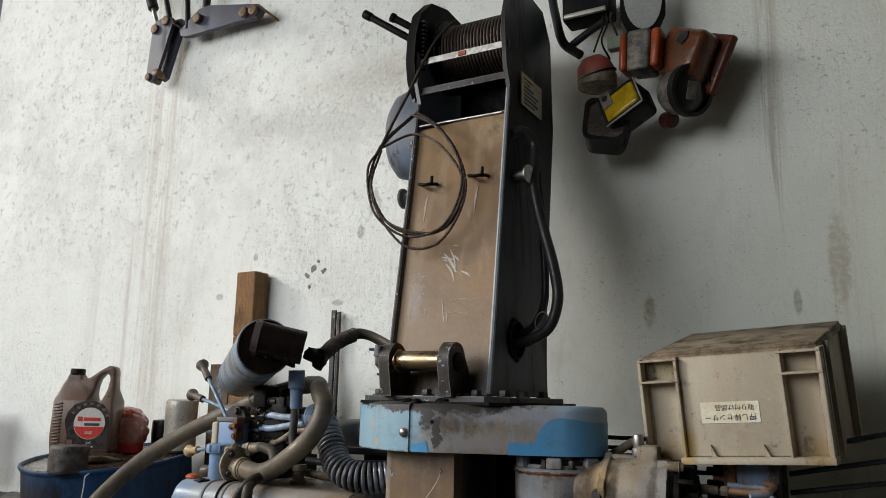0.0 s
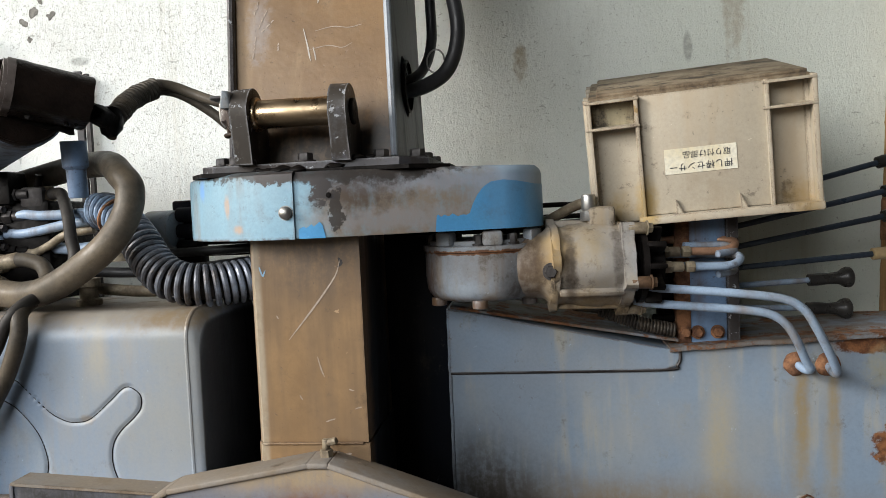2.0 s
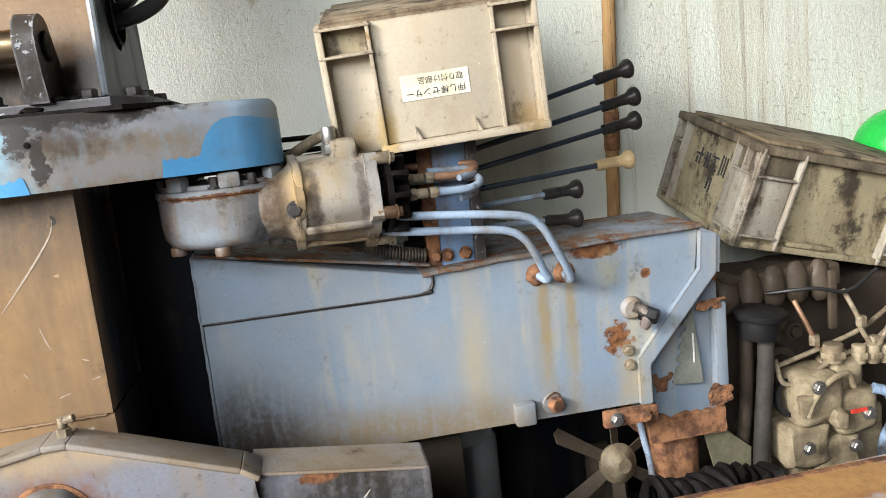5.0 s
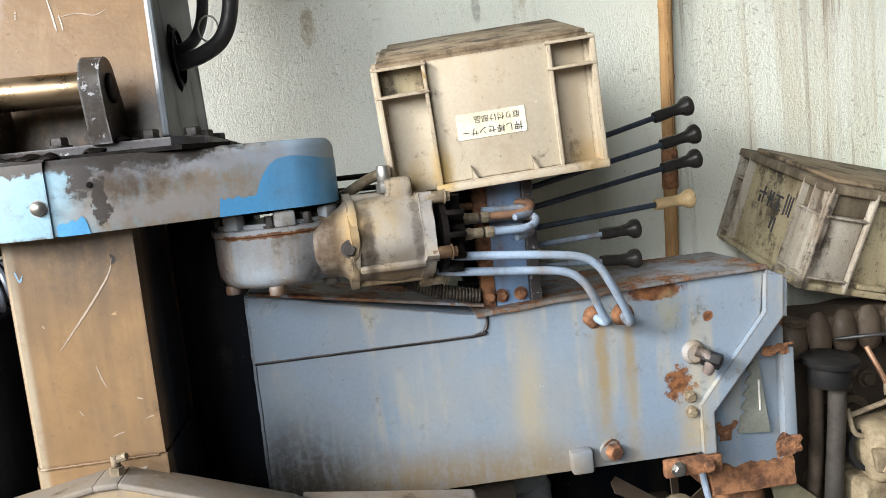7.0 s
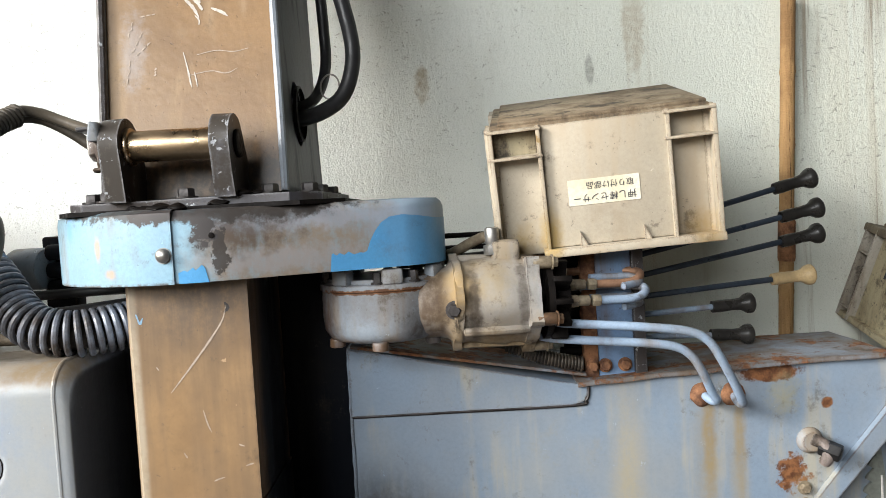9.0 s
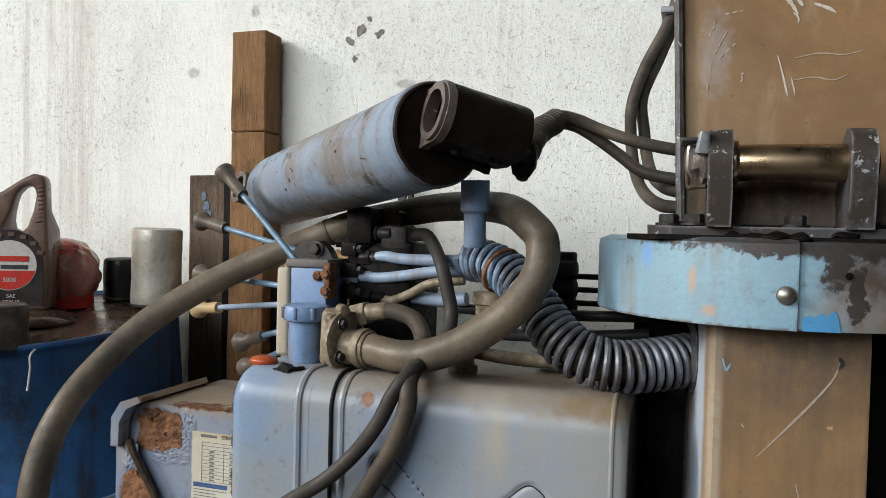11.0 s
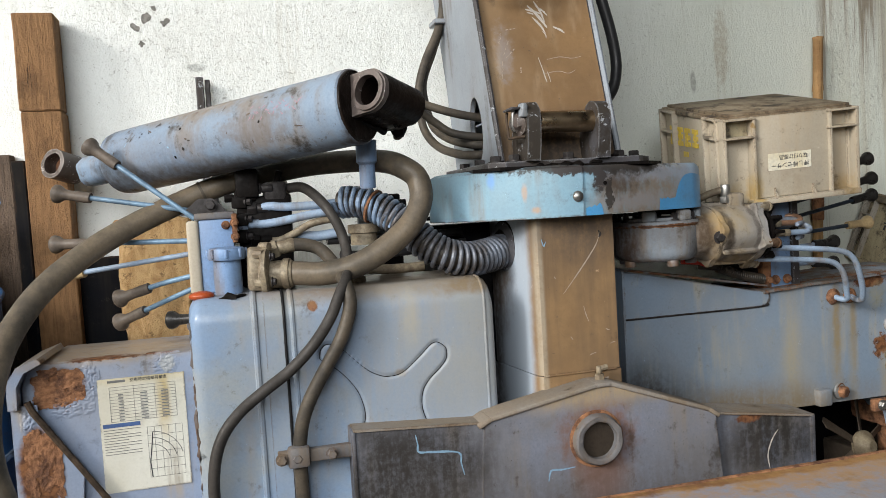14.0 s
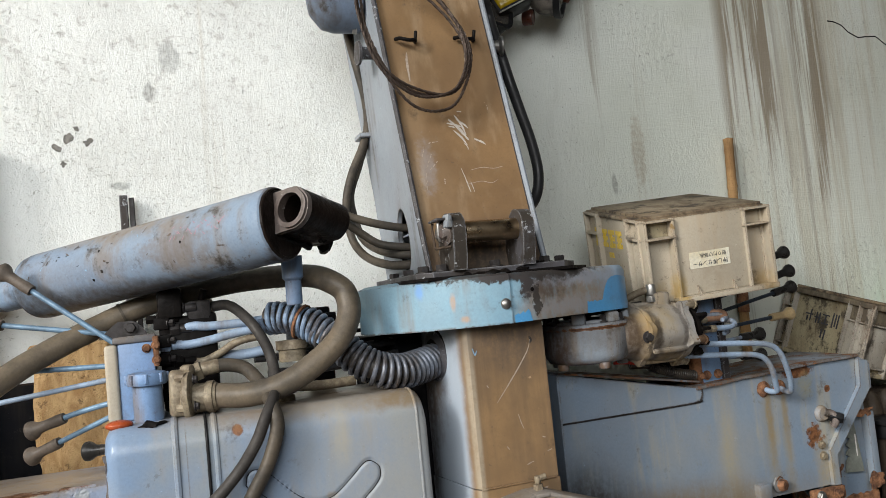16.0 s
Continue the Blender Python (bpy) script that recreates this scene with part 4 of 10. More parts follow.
part("frame_body", box((-0.24, 1.985, FLOOR + 0.03), (0.222, 2.38, 0.985), 0.006), M_FRAME, crane, "near black frame body behind the column")
part("frame_side", box((-0.275, 2.066, FLOOR + 0.03), (-0.243, 2.38, 0.985), 0.004), M_FRAME, crane, "near black frame side")
part("ground_plate", box((-0.35, 1.62, FLOOR), (0.35, 2.15, FLOOR + 0.03), 0.004), M_DARKSTEEL, crane)


def strip(points, width, normal, material, parent, name="scratch"):
    """A thin scrape along a line on a surface."""
    bm = bmesh.new()
    path = smooth_path(points, 5)
    normal = Vector(normal).normalized()
    pairs = []
    for i, q in enumerate(path):
        t = (path[min(i + 1, len(path) - 1)] - path[max(i - 1, 0)]).normalized()
        s = t.cross(normal) * width * (0.35 + 0.65 * math.sin(math.pi * (i + 0.5) / len(path))) * (0.8 + 0.5 * random.random())
        pairs.append((bm.verts.new(q + s + normal * 0.0006), bm.verts.new(q - s + normal * 0.0006)))
    for a, b in zip(pairs, pairs[1:]):
        bm.faces.new((a[0], a[1], b[1], b[0]))
    return part(name, bm, material, parent)


strip([(0.045, CY0, 0.955), (0.035, CY0, 0.925), (0.01, CY0, 0.89), (-0.01, CY0, 0.865), (-0.035, CY0, 0.835), (-0.065, CY0, 0.80)], 0.0016, (0, -1, 0), M_SCRATCHDIM, column)
strip([(0.042, CY0, 0.958), (0.047, CY0, 0.948), (0.04, CY0, 0.940)], 0.003, (0, -1, 0), M_DARKSTEEL, column)
for sx, sz, dx, dz in ((-0.01, 0.765, 0.012, -0.04), (-0.088, 0.848, 0.004, -0.006), (0.05, 0.70, 0.01, -0.004), (0.06, 0.66, 0.014, 0.004), (-0.05, 0.69, 0.006, -0.01), (0.0, 0.635, 0.02, 0.006)):
    strip([(sx, CY0, sz), (sx + dx * 0.5, CY0, sz + dz * 0.6), (sx + dx, CY0, sz + dz)], 0.0012, (0, -1, 0), M_SCRATCHDIM, column)
for sx, sz, dx, dz in ((0.03, 0.565, 0.02, 0.008), (0.05, 0.560, 0.02, -0.006)):
    strip([(sx, CY0 - 0.004, sz), (sx + dx * 0.5, CY0 - 0.004, sz + dz * 0.6), (sx + dx, CY0 - 0.004, sz + dz)], 0.003, (0, -1, 0), M_SCRATCHDIM, crane)
strip([(-0.118, CY0, 0.945), (-0.112, CY0, 0.928), (-0.106, CY0, 0.938)], 0.002, (0, -1, 0), M_SCRATCHB, column)

# turntable cover: a flat can with a lobe over the slewing gear
C1, R1, C2, R2 = Vector((-0.02, 1.953)), 0.310, Vector((0.318, 1.882)), 0.122


def cover_outline(grow=0.0, n=28):
    d = (C2 - C1)
    base = math.atan2(d.y, d.x)
    off = math.acos((R1 - R2) / d.length)
    a0, a1 = base + off, base + 2 * math.pi - off
    pts = [C1 + Vector((math.cos(a), math.sin(a))) * (R1 + grow) for a in np.linspace(a0, a1, 2 * n)]
    pts += [C2 + Vector((math.cos(a), math.sin(a))) * (R2 + grow) for a in np.linspace(a1 - 2 * math.pi, a0, n)]
    return [(p.x, p.y) for p in pts]


bm = bmesh.new()
levels = [(-0.014, 1.000), (0.0, 1.000), (0.0, 1.108), (-0.004, 1.118), (-0.012, 1.125), (-0.05, 1.127)]
loops = [[bm.verts.new((x, y, z)) for x, y in cover_outline(g)] for g, z in levels]
for a, b in zip(loops, loops[1:]):
    for i in range(len(a)):
        j = (i + 1) % len(a)
        bm.faces.new((a[i], a[j], b[j], b[i]))
bm.faces.new(loops[-1])
bm.faces.new(loops[0][::-1])
cover = part("turntable_cover", bm, M_RING, crane, "turntable cover with flaking blue paint and grease")
# the overlapping half of the cover, ending in a bolted seam
bm = bmesh.new()
ang = np.linspace(math.radians(-90.5), math.radians(-235), 46)
rows = []
for a in ang:
    d = Vector((math.cos(a), math.sin(a)))
    q0, q1, q2 = C1 + d * (R1 + 0.0005), C1 + d * (R1 + 0.0045), C1 + d * (R1 - 0.016)
    rows.append([bm.verts.new((q0.x, q0.y, 1.003)), bm.verts.new((q1.x, q1.y, 0.999)), bm.verts.new((q1.x, q1.y, 1.110)), bm.verts.new(((q1.x + q0.x) / 2, (q1.y + q0.y) / 2, 1.122)), bm.verts.new((q2.x, q2.y, 1.1295))])
for a, b in zip(rows, rows[1:]):
    for i in range(4):
        bm.faces.new((a[i], b[i], b[i + 1], a[i + 1]))
bm.faces.new(rows[0])
flap = part("cover_flap", bm, M_RING, crane, "overlapping light blue half of the cover")
part("cover_screw", lathe([(0, 0), (0.014, 0), (0.014, 0.002), (0.0125, 0.002), (0.012, 0.006), (0.008, 0.010), (0, 0.0115)], (-0.038, 1.6395, 1.049), (0, -1, 0), 20), M_STEEL, flap)
part("cover_screw", lathe([(0, 0), (0.006, 0), (0.005, 0.004), (0, 0.005)], (0.042, 1.652, 1.079), (0.2, -1, 0), 12), M_GREASE, cover)

# places where the brown film has peeled off the cover, down to bright blue
def peeled(heights, x0, x1, turn):
    """Heights are (share of the way, top) pairs; turn carries the patch on round the lobe, in degrees."""
    line = [(x, None) for x in np.linspace(x0, x1, 60)]
    a_front = math.atan2(C2.y - C1.y, C2.x - C1.x) - math.acos((R1 - R2) / (C2 - C1).length)
    path = []
    for x, _ in line:
        if x <= C2.x + R2 * math.cos(a_front):
            f = (x - C1.x - R1 * math.cos(a_front)) / (C2.x + R2 * math.cos(a_front) - C1.x - R1 * math.cos(a_front))
            y0, y1 = C1.y + R1 * math.sin(a_front), C2.y + R2 * math.sin(a_front)
            y = y0 + f * (y1 - y0) if x > C1.x + R1 * math.cos(a_front) else C1.y - math.sqrt(max(0, R1 ** 2 - (x - C1.x) ** 2))
        else:
            y = C2.y - math.sqrt(max(0, R2 ** 2 - (x - C2.x) ** 2))
        path.append(Vector((x, y, 0)))
    if turn:
        a0 = math.atan2(path[-1].y - C2.y, path[-1].x - C2.x)
        path += [Vector((C2.x + R2 * math.cos(a), C2.y + R2 * math.sin(a), 0)) for a in np.linspace(a0, radians(turn), 14)[1:]]
    bm = bmesh.new()
    hs, tops = zip(*heights)
    pairs = []
    for i, q in enumerate(path):
        t = (path[min(i + 1, len(path) - 1)] - path[max(i - 1, 0)]).normalized()
        out = Vector((t.y, -t.x, 0)) * 0.0012
        top = float(np.interp(i / 59, hs, tops)) if i < 60 else tops[-1]
        pairs.append((bm.verts.new(q + out + Vector((0, 0, 0.9995))), bm.verts.new(q + out + Vector((0, 0, top)))))
    for a, b in zip(pairs, pairs[1:]):
        bm.faces.new((a[0], b[0], b[1], a[1]))
    return part("peeled_patch", bm, M_RINGBARE, cover, "bright blue paint where the film has peeled")


peeled(((0, 1.0), (0.02, 1.036), (0.06, 1.027), (0.09, 1.033), (0.13, 1.028), (0.17, 1.034), (0.22, 1.028), (0.27, 1.031), (0.31, 1.030), (0.34, 1.033), (0.37, 1.050), (0.42, 1.068), (0.48, 1.083), (0.56, 1.093), (0.68, 1.096), (0.82, 1.093), (1.0, 1.086)), 0.232, 0.425, 30)
peeled(((0, 1.018), (0.2, 1.022), (0.3, 1.019), (0.5, 1.026), (0.58, 1.021), (0.8, 1.03), (0.9, 1.024), (1.0, 1.0)), -0.016, 0.034, 0)

# base plate of the boom with its screws
bm = prism([(-0.235, 1.735), (-0.20, 1.70), (0.17, 1.70), (0.222, 1.745), (0.222, 2.15), (0.17, 2.19), (-0.20, 2.19), (-0.235, 2.15)], 0.02, Matrix.Translation((0, 0, 1.127)), 0.003)
base_plate = part("base_plate", lumpy(bm, 0.003, 40), M_GREYPAINT, crane, "greasy boom base plate")
bm = prism([(-0.27, 1.76), (-0.22, 1.69), (0.19, 1.69), (0.262, 1.75), (0.262, 2.15), (-0.27, 2.15)], 0.008, Matrix.Translation((0, 0, 1.124)), 0.002)
part("shim_plate", bm, M_GREASE, crane)
for bx, by in ((-0.205, 1.765), (-0.165, 1.735), (-0.02, 1.725), (0.13, 1.735), (0.195, 1.775), (0.195, 1.90), (-0.205, 1.9), (0.195, 2.05), (-0.205, 2.05)):
    part("screw_head", hexbolt(bmesh.new(), (bx, by, 1.147), (0, 0, 1), 0.0155, 0.018), M_DARKSTEEL, base_plate)
# lumps of grease on the plate and the cover
for gx, gy, gz, gr in ((-0.05, 1.672, 1.129, 0.016), (-0.02, 1.668, 1.13, 0.012), (-0.085, 1.682, 1.13, 0.012), (0.085, 1.712, 1.149, 0.011), (0.105, 1.722, 1.149, 0.009), (0.045, 1.70, 1.135, 0.012), (-0.11, 1.70, 1.131, 0.010)):
    bm = bmesh.new()
    bmesh.ops.create_icosphere(bm, subdivisions=3, radius=1.0, matrix=Matrix.Translation((gx, gy, gz)) @ Matrix.Diagonal((gr * 1.6, gr, gr * 0.55, 1)))
    part("grease_lump", lumpy(bm, 0.006, 70, gx), M_GREASE, base_plate)

# lugs and pin
def lug(x0, x1):
    outline = [(1.762, 1.145), (1.685, 1.145), (1.676, 1.185), (1.668, 1.235)]
    outline += [(1.715 + 0.048 * math.cos(a), 1.246 + 0.048 * math.sin(a)) for a in np.linspace(math.radians(185), math.radians(10), 12)]
    outline += [(1.785, 1.22), (1.80, 1.145)]
    m = Matrix(((0, 0, 1, x0), (1, 0, 0, 0), (0, 1, 0, 0), (0, 0, 0, 1)))
    return lumpy(prism(outline, x1 - x0, m, 0.004, 2), 0.002, 40, x0)


lug_l = part("lug", lug(-0.148, -0.113), M_LUG, crane, "worn greasy pin lug")
lug_r = part("lug", lug(0.044, 0.079), M_LUG, crane, "worn greasy pin lug")
part("pin", rod((-0.135, 1.715, 1.243), (0.066, 1.715, 1.243), 0.028, 0.002, 36), M_PIN, crane, "bright pin browned with oil")
part("pin_collar", rod((-0.116, 1.715, 1.243), (-0.104, 1.715, 1.243), 0.034, 0.003, 36), M_PIN, lug_l)
bm = lathe([(0, 0), (0.030, 0), (0.036, 0.006), (0.035, 0.014), (0.026, 0.018), (0.022, 0.026), (0.012, 0.030), (0, 0.029)], (-0.147, 1.712, 1.244), (-1, -0.25, 0), 18)
part("pin_nut", lumpy(bm, 0.010, 42), M_LUGGREY, lug_l, "scraped bare steel pin retainer")
part("keeper_tab", lumpy(box((-0.166, 1.668, 1.252), (-0.146, 1.694, 1.286), 0.005, 2), 0.005, 60), M_MOTOR, lug_l, "bent pale locking tab")
part("keeper_plate", lumpy(box((-0.190, 1.672, 1.272), (-0.150, 1.735, 1.279), 0.003), 0.007, 40), M_GREYPAINT, lug_l)
part("keeper_bar", tube([(-0.178, 1.735, 1.272), (-0.180, 1.736, 1.255), (-0.178, 1.735, 1.225), (-0.176, 1.733, 1.206), (-0.170, 1.70, 1.205), (-0.15, 1.69, 1.206)], 0.0036, 8, 4), M_SEAL, lug_l, "rusty wire keeper")
part("keeper_bar", tube([(-0.172, 1.700, 1.274), (-0.176, 1.700, 1.262), (-0.176, 1.702, 1.235), (-0.170, 1.706, 1.222)], 0.0042, 8, 4), M_STEEL, lug_l)
part("pin_end_cap", rod((0.078, 1.72, 1.24), (0.086, 1.72, 1.24), 0.026, 0.003, 20), M_GREASE, lug_r)

# boom: two side plates with a front panel set between them, leaning back
LEAN = 0.21
BY = 1.818 - LEAN * 1.368  # y of the front plane at z = 0
TILT_X = -0.042


def boom_point(x, z, out=0.0):
    """A place on the boom's front plane; out: metres in front of it."""
    return Vector((x + TILT_X * (z - 1.2), BY + LEAN * z - out, z))


def side_plate(x, name, label, paint, hole_c=(1.945, 1.315), hole_r=0.05, tall=1.35):
    """A boom side plate with a round cable hole low down and a bulged cheek for the winch at the top."""
    th = 0.014
    zs = [1.15, 1.25, 1.42, 1.70, 2.0, 2.13]
    front_edge = [(BY + LEAN * z, z) for z in zs]
    cheek = [(2.00 - 0.045, 2.20), (1.952, 2.27), (1.955, 2.38), (1.985, 2.46), (2.05, 2.53), (2.16, 2.56), (2.30, 2.55)]
    back = [(2.36, 2.45), (2.345, 2.1), (2.27, 1.75), (2.205, 1.42), (2.185, 1.25), (2.18, 1.15)]
    outline = front_edge + cheek + back
    bm = bmesh.new()
    me_out = [bm.verts.new((0, y, z)) for y, z in outline]
    ring = [bm.verts.new((0, hole_c[0] + hole_r * math.cos(a), hole_c[1] + tall * hole_r * math.sin(a))) for a in np.linspace(0, 2 * math.pi, 28, endpoint=False)]
    edges = [bm.edges.new((some[i], some[(i + 1) % len(some)])) for some in (me_out, ring) for i in range(len(some))]
    bmesh.ops.triangle_fill(bm, use_beauty=True, use_dissolve=False, edges=edges)
    kill = [f for f in bm.faces if ((f.calc_center_median().y - hole_c[0]) / hole_r) ** 2 + ((f.calc_center_median().z - hole_c[1]) / (tall * hole_r)) ** 2 < 0.8]
    bmesh.ops.delete(bm, geom=kill, context="FACES")
    got = bmesh.ops.extrude_face_region(bm, geom=list(bm.faces))
    bmesh.ops.translate(bm, verts=[v for v in got["geom"] if isinstance(v, bmesh.types.BMVert)], vec=(th, 0, 0))
    for v in bm.verts:
        v.co.x += x + TILT_X * (v.co.z - 1.2)
    return part(name, bm, paint, crane, label)


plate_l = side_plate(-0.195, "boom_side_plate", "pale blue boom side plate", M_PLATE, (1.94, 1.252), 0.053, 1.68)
plate_r = side_plate(0.141, "boom_side_plate", "boom side plate with a cable hole, shade put into its dark blue", M_PLATESHADE)
# bare worn front edges of the plates
for x, p_ in ((-0.188, plate_l), (0.148, plate_r)):
    bm = bmesh.new()
    add_sweep(bm, [boom_point(x, z, 0.001) for z in np.linspace(1.152, 2.13, 14)], 0.0078, 8)
    part("plate_edge", bm, M_PLATE if p_ is plate_r else M_GREYPAINT, p_)
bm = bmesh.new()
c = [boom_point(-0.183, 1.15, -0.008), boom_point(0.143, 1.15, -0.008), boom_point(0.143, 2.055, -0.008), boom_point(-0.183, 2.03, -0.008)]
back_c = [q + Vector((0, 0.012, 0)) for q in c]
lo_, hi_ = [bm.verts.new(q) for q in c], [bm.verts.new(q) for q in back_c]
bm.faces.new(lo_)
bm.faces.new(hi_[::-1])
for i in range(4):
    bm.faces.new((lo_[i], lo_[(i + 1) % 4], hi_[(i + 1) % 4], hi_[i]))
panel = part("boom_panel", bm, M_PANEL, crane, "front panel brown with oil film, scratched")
bm = bmesh.new()
lo_ = [bm.verts.new(q) for q in ((-0.18, 2.10, 1.15), (0.14, 2.10, 1.15), (0.10, 2.30, 2.4), (-0.22, 2.30, 2.4))]
hi_ = [bm.verts.new(v.co + Vector((0, 0.012, 0))) for v in lo_]
bm.faces.new(lo_)
bm.faces.new(hi_[::-1])
for i in range(4):
    bm.faces.new((lo_[i], lo_[(i + 1) % 4], hi_[(i + 1) % 4], hi_[i]))
part("boom_back_panel", bm, M_PLATE, crane)
part("top_lip", box((-0.005, -0.004, -0.002), (0.31, 0.012, 0.004), 0.001, 1, Matrix.Translation(boom_point(-0.178, 2.045, -0.004))), M_STEEL, panel)

N_PANEL = Vector((0, -1, LEAN)).normalized()


def scrape(pts, width, material=M_SCRATCH):
    strip([boom_point(x - TILT_X * (z - 1.2), z, -0.0075) for x, z in pts], width * 0.65, N_PANEL, material, panel)


scrape([(-0.043, 1.432), (-0.035, 1.40), (-0.03, 1.375), (-0.027, 1.362)], 0.0024)
scrape([(-0.022, 1.392), (-0.018, 1.375), (-0.016, 1.362)], 0.002)
scrape([(-0.033, 1.385), (0.01, 1.392), (0.04, 1.386), (0.062, 1.395)], 0.0015, M_SCRATCHDIM)
scrape([(-0.018, 1.425), (0.02, 1.432), (0.055, 1.428), (0.083, 1.433)], 0.0015, M_SCRATCHDIM)
for a_, b_, w_ in (((-0.062, 1.567), (-0.02, 1.555), 0.006), ((-0.055, 1.578), (-0.005, 1.515), 0.008), ((-0.035, 1.59), (-0.01, 1.53), 0.006), ((-0.045, 1.545), (-0.012, 1.50), 0.006), ((0.012, 1.518), (0.044, 1.500), 0.006),
                   ((-0.03, 1.575), (0.0, 1.55), 0.005), ((-0.02, 1.505), (-0.012, 1.485), 0.003), ((-0.058, 1.558), (-0.04, 1.552), 0.004), ((-0.025, 1.602), (-0.012, 1.6), 0.004)):
    scrape([a_, ((a_[0] + b_[0]) / 2 + 0.004, (a_[1] + b_[1]) / 2), b_], w_ * 0.75)
for x0, z0, x1, z1 in ((-0.152, 1.372, -0.146, 1.425), (-0.143, 1.436, -0.122, 1.478), (-0.135, 1.43, -0.104, 1.458), (-0.15, 1.468, -0.141, 1.50), (-0.128, 1.508, -0.094, 1.513), (-0.098, 1.388, -0.097, 1.405), (0.07, 1.62, 0.071, 1.605)):
    for k in range(3):
        u, w = k / 3 + 0.03, k / 3 + 0.24 + 0.08 * random.random()
        j = 0.004 * (random.random() - 0.5)
        scrape([(x0 + (x1 - x0) * u + j, z0 + (z1 - z0) * u), (x0 + (x1 - x0) * (u + w) / 2 - j, z0 + (z1 - z0) * (u + w) / 2), (x0 + (x1 - x0) * w, z0 + (z1 - z0) * w)], 0.0011 + 0.0012 * random.random(), M_SCRATCHDIM)
# cable hooks and their worn patches
for hx, hz in ((-0.118, 1.815), (0.062, 1.822)):
    q = boom_point(hx, hz)
    bm = tube([q + Vector((-0.03, 0.0, 0.008)), q + Vector((-0.022, -0.02, 0.004)), q + Vector((0, -0.028, -0.003)), q + Vector((0.022, -0.02, 0.0)), q + Vector((0.03, 0.006, 0.004))], 0.0055, 10)
    add_rod(bm, q + Vector((0.022, -0.018, -0.006)), q + Vector((0.026, -0.022, 0.026)), 0.005)
    part("cable_hook", bm, M_GREASE, panel)
    scrape([(hx - 0.026, hz - 0.03), (hx - 0.03, hz - 0.06), (hx - 0.03, hz - 0.12)], 0.005, M_SCRATCHDIM)
# cross shaft ends standing out of the plates
part("shaft_end", lathe([(0, 0), (0.018, 0), (0.018, 0.045), (0.030, 0.052), (0.030, 0.058), (0, 0.058)], (0.128, 1.985, 1.83), (1, -0.2, 0), 24), M_STEEL, plate_r, "bare steel shaft end")
part("shaft_end", lathe([(0, 0), (0.018, 0), (0.018, 0.04), (0.034, 0.048), (0.034, 0.056), (0, 0.056)], (-0.22, 1.965, 1.80), (-1, 0, 0), 24), M_GREYPAINT, plate_l)
# data plate, left blank bars
dp = part("data_plate", box((0.122, 2.045, 2.098), (0.127, 2.215, 2.212), 0.001, 1, None), M_PAPER, plate_r, "yellowed data plate")
for k, (y0, w, m_) in enumerate(((2.03, 0.05, M_COPPER), (2.03, 0.035, M_COPPER), (2.03, 0.055, M_INKBLUE), (2.03, 0.08, M_INKGREY), (2.03, 0.07, M_INKGREY), (2.03, 0.08, M_INKBLUE), (2.03, 0.06, M_INKGREY))):
    part("print_bar", box((0.1265, y0 + 0.03, 2.190 - 0.014 * k), (0.1278, y0 + 0.03 + w * 1.5, 2.198 - 0.014 * k), 0.0, 1), m_, dp)

# ---- winch ----
winch = thing("winch", (-0.05, 2.13, 2.2), "cable winch with wound wire rope between the boom cheeks", "winch")
WC = Vector((0, 2.145, 2.365))
part("drum", rod((-0.235, WC.y, WC.z), (0.09, WC.y, WC.z), 0.06, 0.003, 30), M_DARKSTEEL, winch)
for fx in (-0.222, -0.20, 0.07):
    part("drum_flange", rod((fx, WC.y, WC.z), (fx + 0.008, WC.y, WC.z), 0.135, 0.002, 40), M_GREASE, winch)
bm = bmesh.new()
add_coil(bm, [Vector((x, WC.y, WC.z)) for x in np.linspace(-0.19, 0.065, 30)], 0.105, 0.0062, 0.0128, 8, 26)
part("rope_winding", bm, M_BARE, winch, "dark wire rope wound on the drum")
bm = bmesh.new()
add_coil(bm, [Vector((x, WC.y, WC.z)) for x in np.linspace(-0.19, -0.09, 16)], 0.092, 0.0062, 0.0128, 8, 26)
part("rope_winding", bm, M_BARE, winch)
for z0, y0, m_ in ((2.285, 1.972, M_STEEL), (2.178, 1.975, M_GREYPAINT)):
    bm = box((-0.235, y0, z0 - 0.012), (0.115, y0 + 0.006, z0 + 0.012), 0.001, 1)
    part("tie_bar", bm, m_, winch, "flat steel tie bar")
part("rust_mark", box((-0.075, 1.968, 2.277), (-0.045, 1.9725, 2.292), 0.001, 1), M_ORANGE, winch)
part("rope_tail", tube([(-0.13, 2.05, 2.46), (-0.17, 1.99, 2.37), (-0.21, 1.955, 2.26), (-0.238, 1.925, 2.16), (-0.268, 1.885, 2.05), (-0.288, 1.845, 1.95)], 0.0052, 8), M_BARE, winch)
for a_, b_ in (((-0.25, 2.03, 2.378), (-0.472, 1.97, 2.528)), ((-0.24, 2.03, 2.418), (-0.353, 1.97, 2.488))):
    bm = rod(a_, b_, 0.013, 0.003, 16)
    add_rod(bm, Vector(b_).lerp(Vector(a_), 0.12), b_, 0.0165, 0.002, 16)
    part("hose_stub", bm, M_GREASE, winch)
cheek_ = [(2.02, 2.14), (1.985, 2.16), (1.950, 2.21), (1.936, 2.28), (1.943, 2.38), (1.972, 2.47), (2.045, 2.545), (2.16, 2.575), (2.31, 2.565), (2.365, 2.45), (2.35, 2.14)]
part("winch_cheek", prism(cheek_, 0.034, Matrix(((0, 0, 1, -0.262), (1, 0, 0, 0), (0, 1, 0, 0), (0, 0, 0, 1))), 0.006), M_FRAME, winch, "black winch cheek plate")
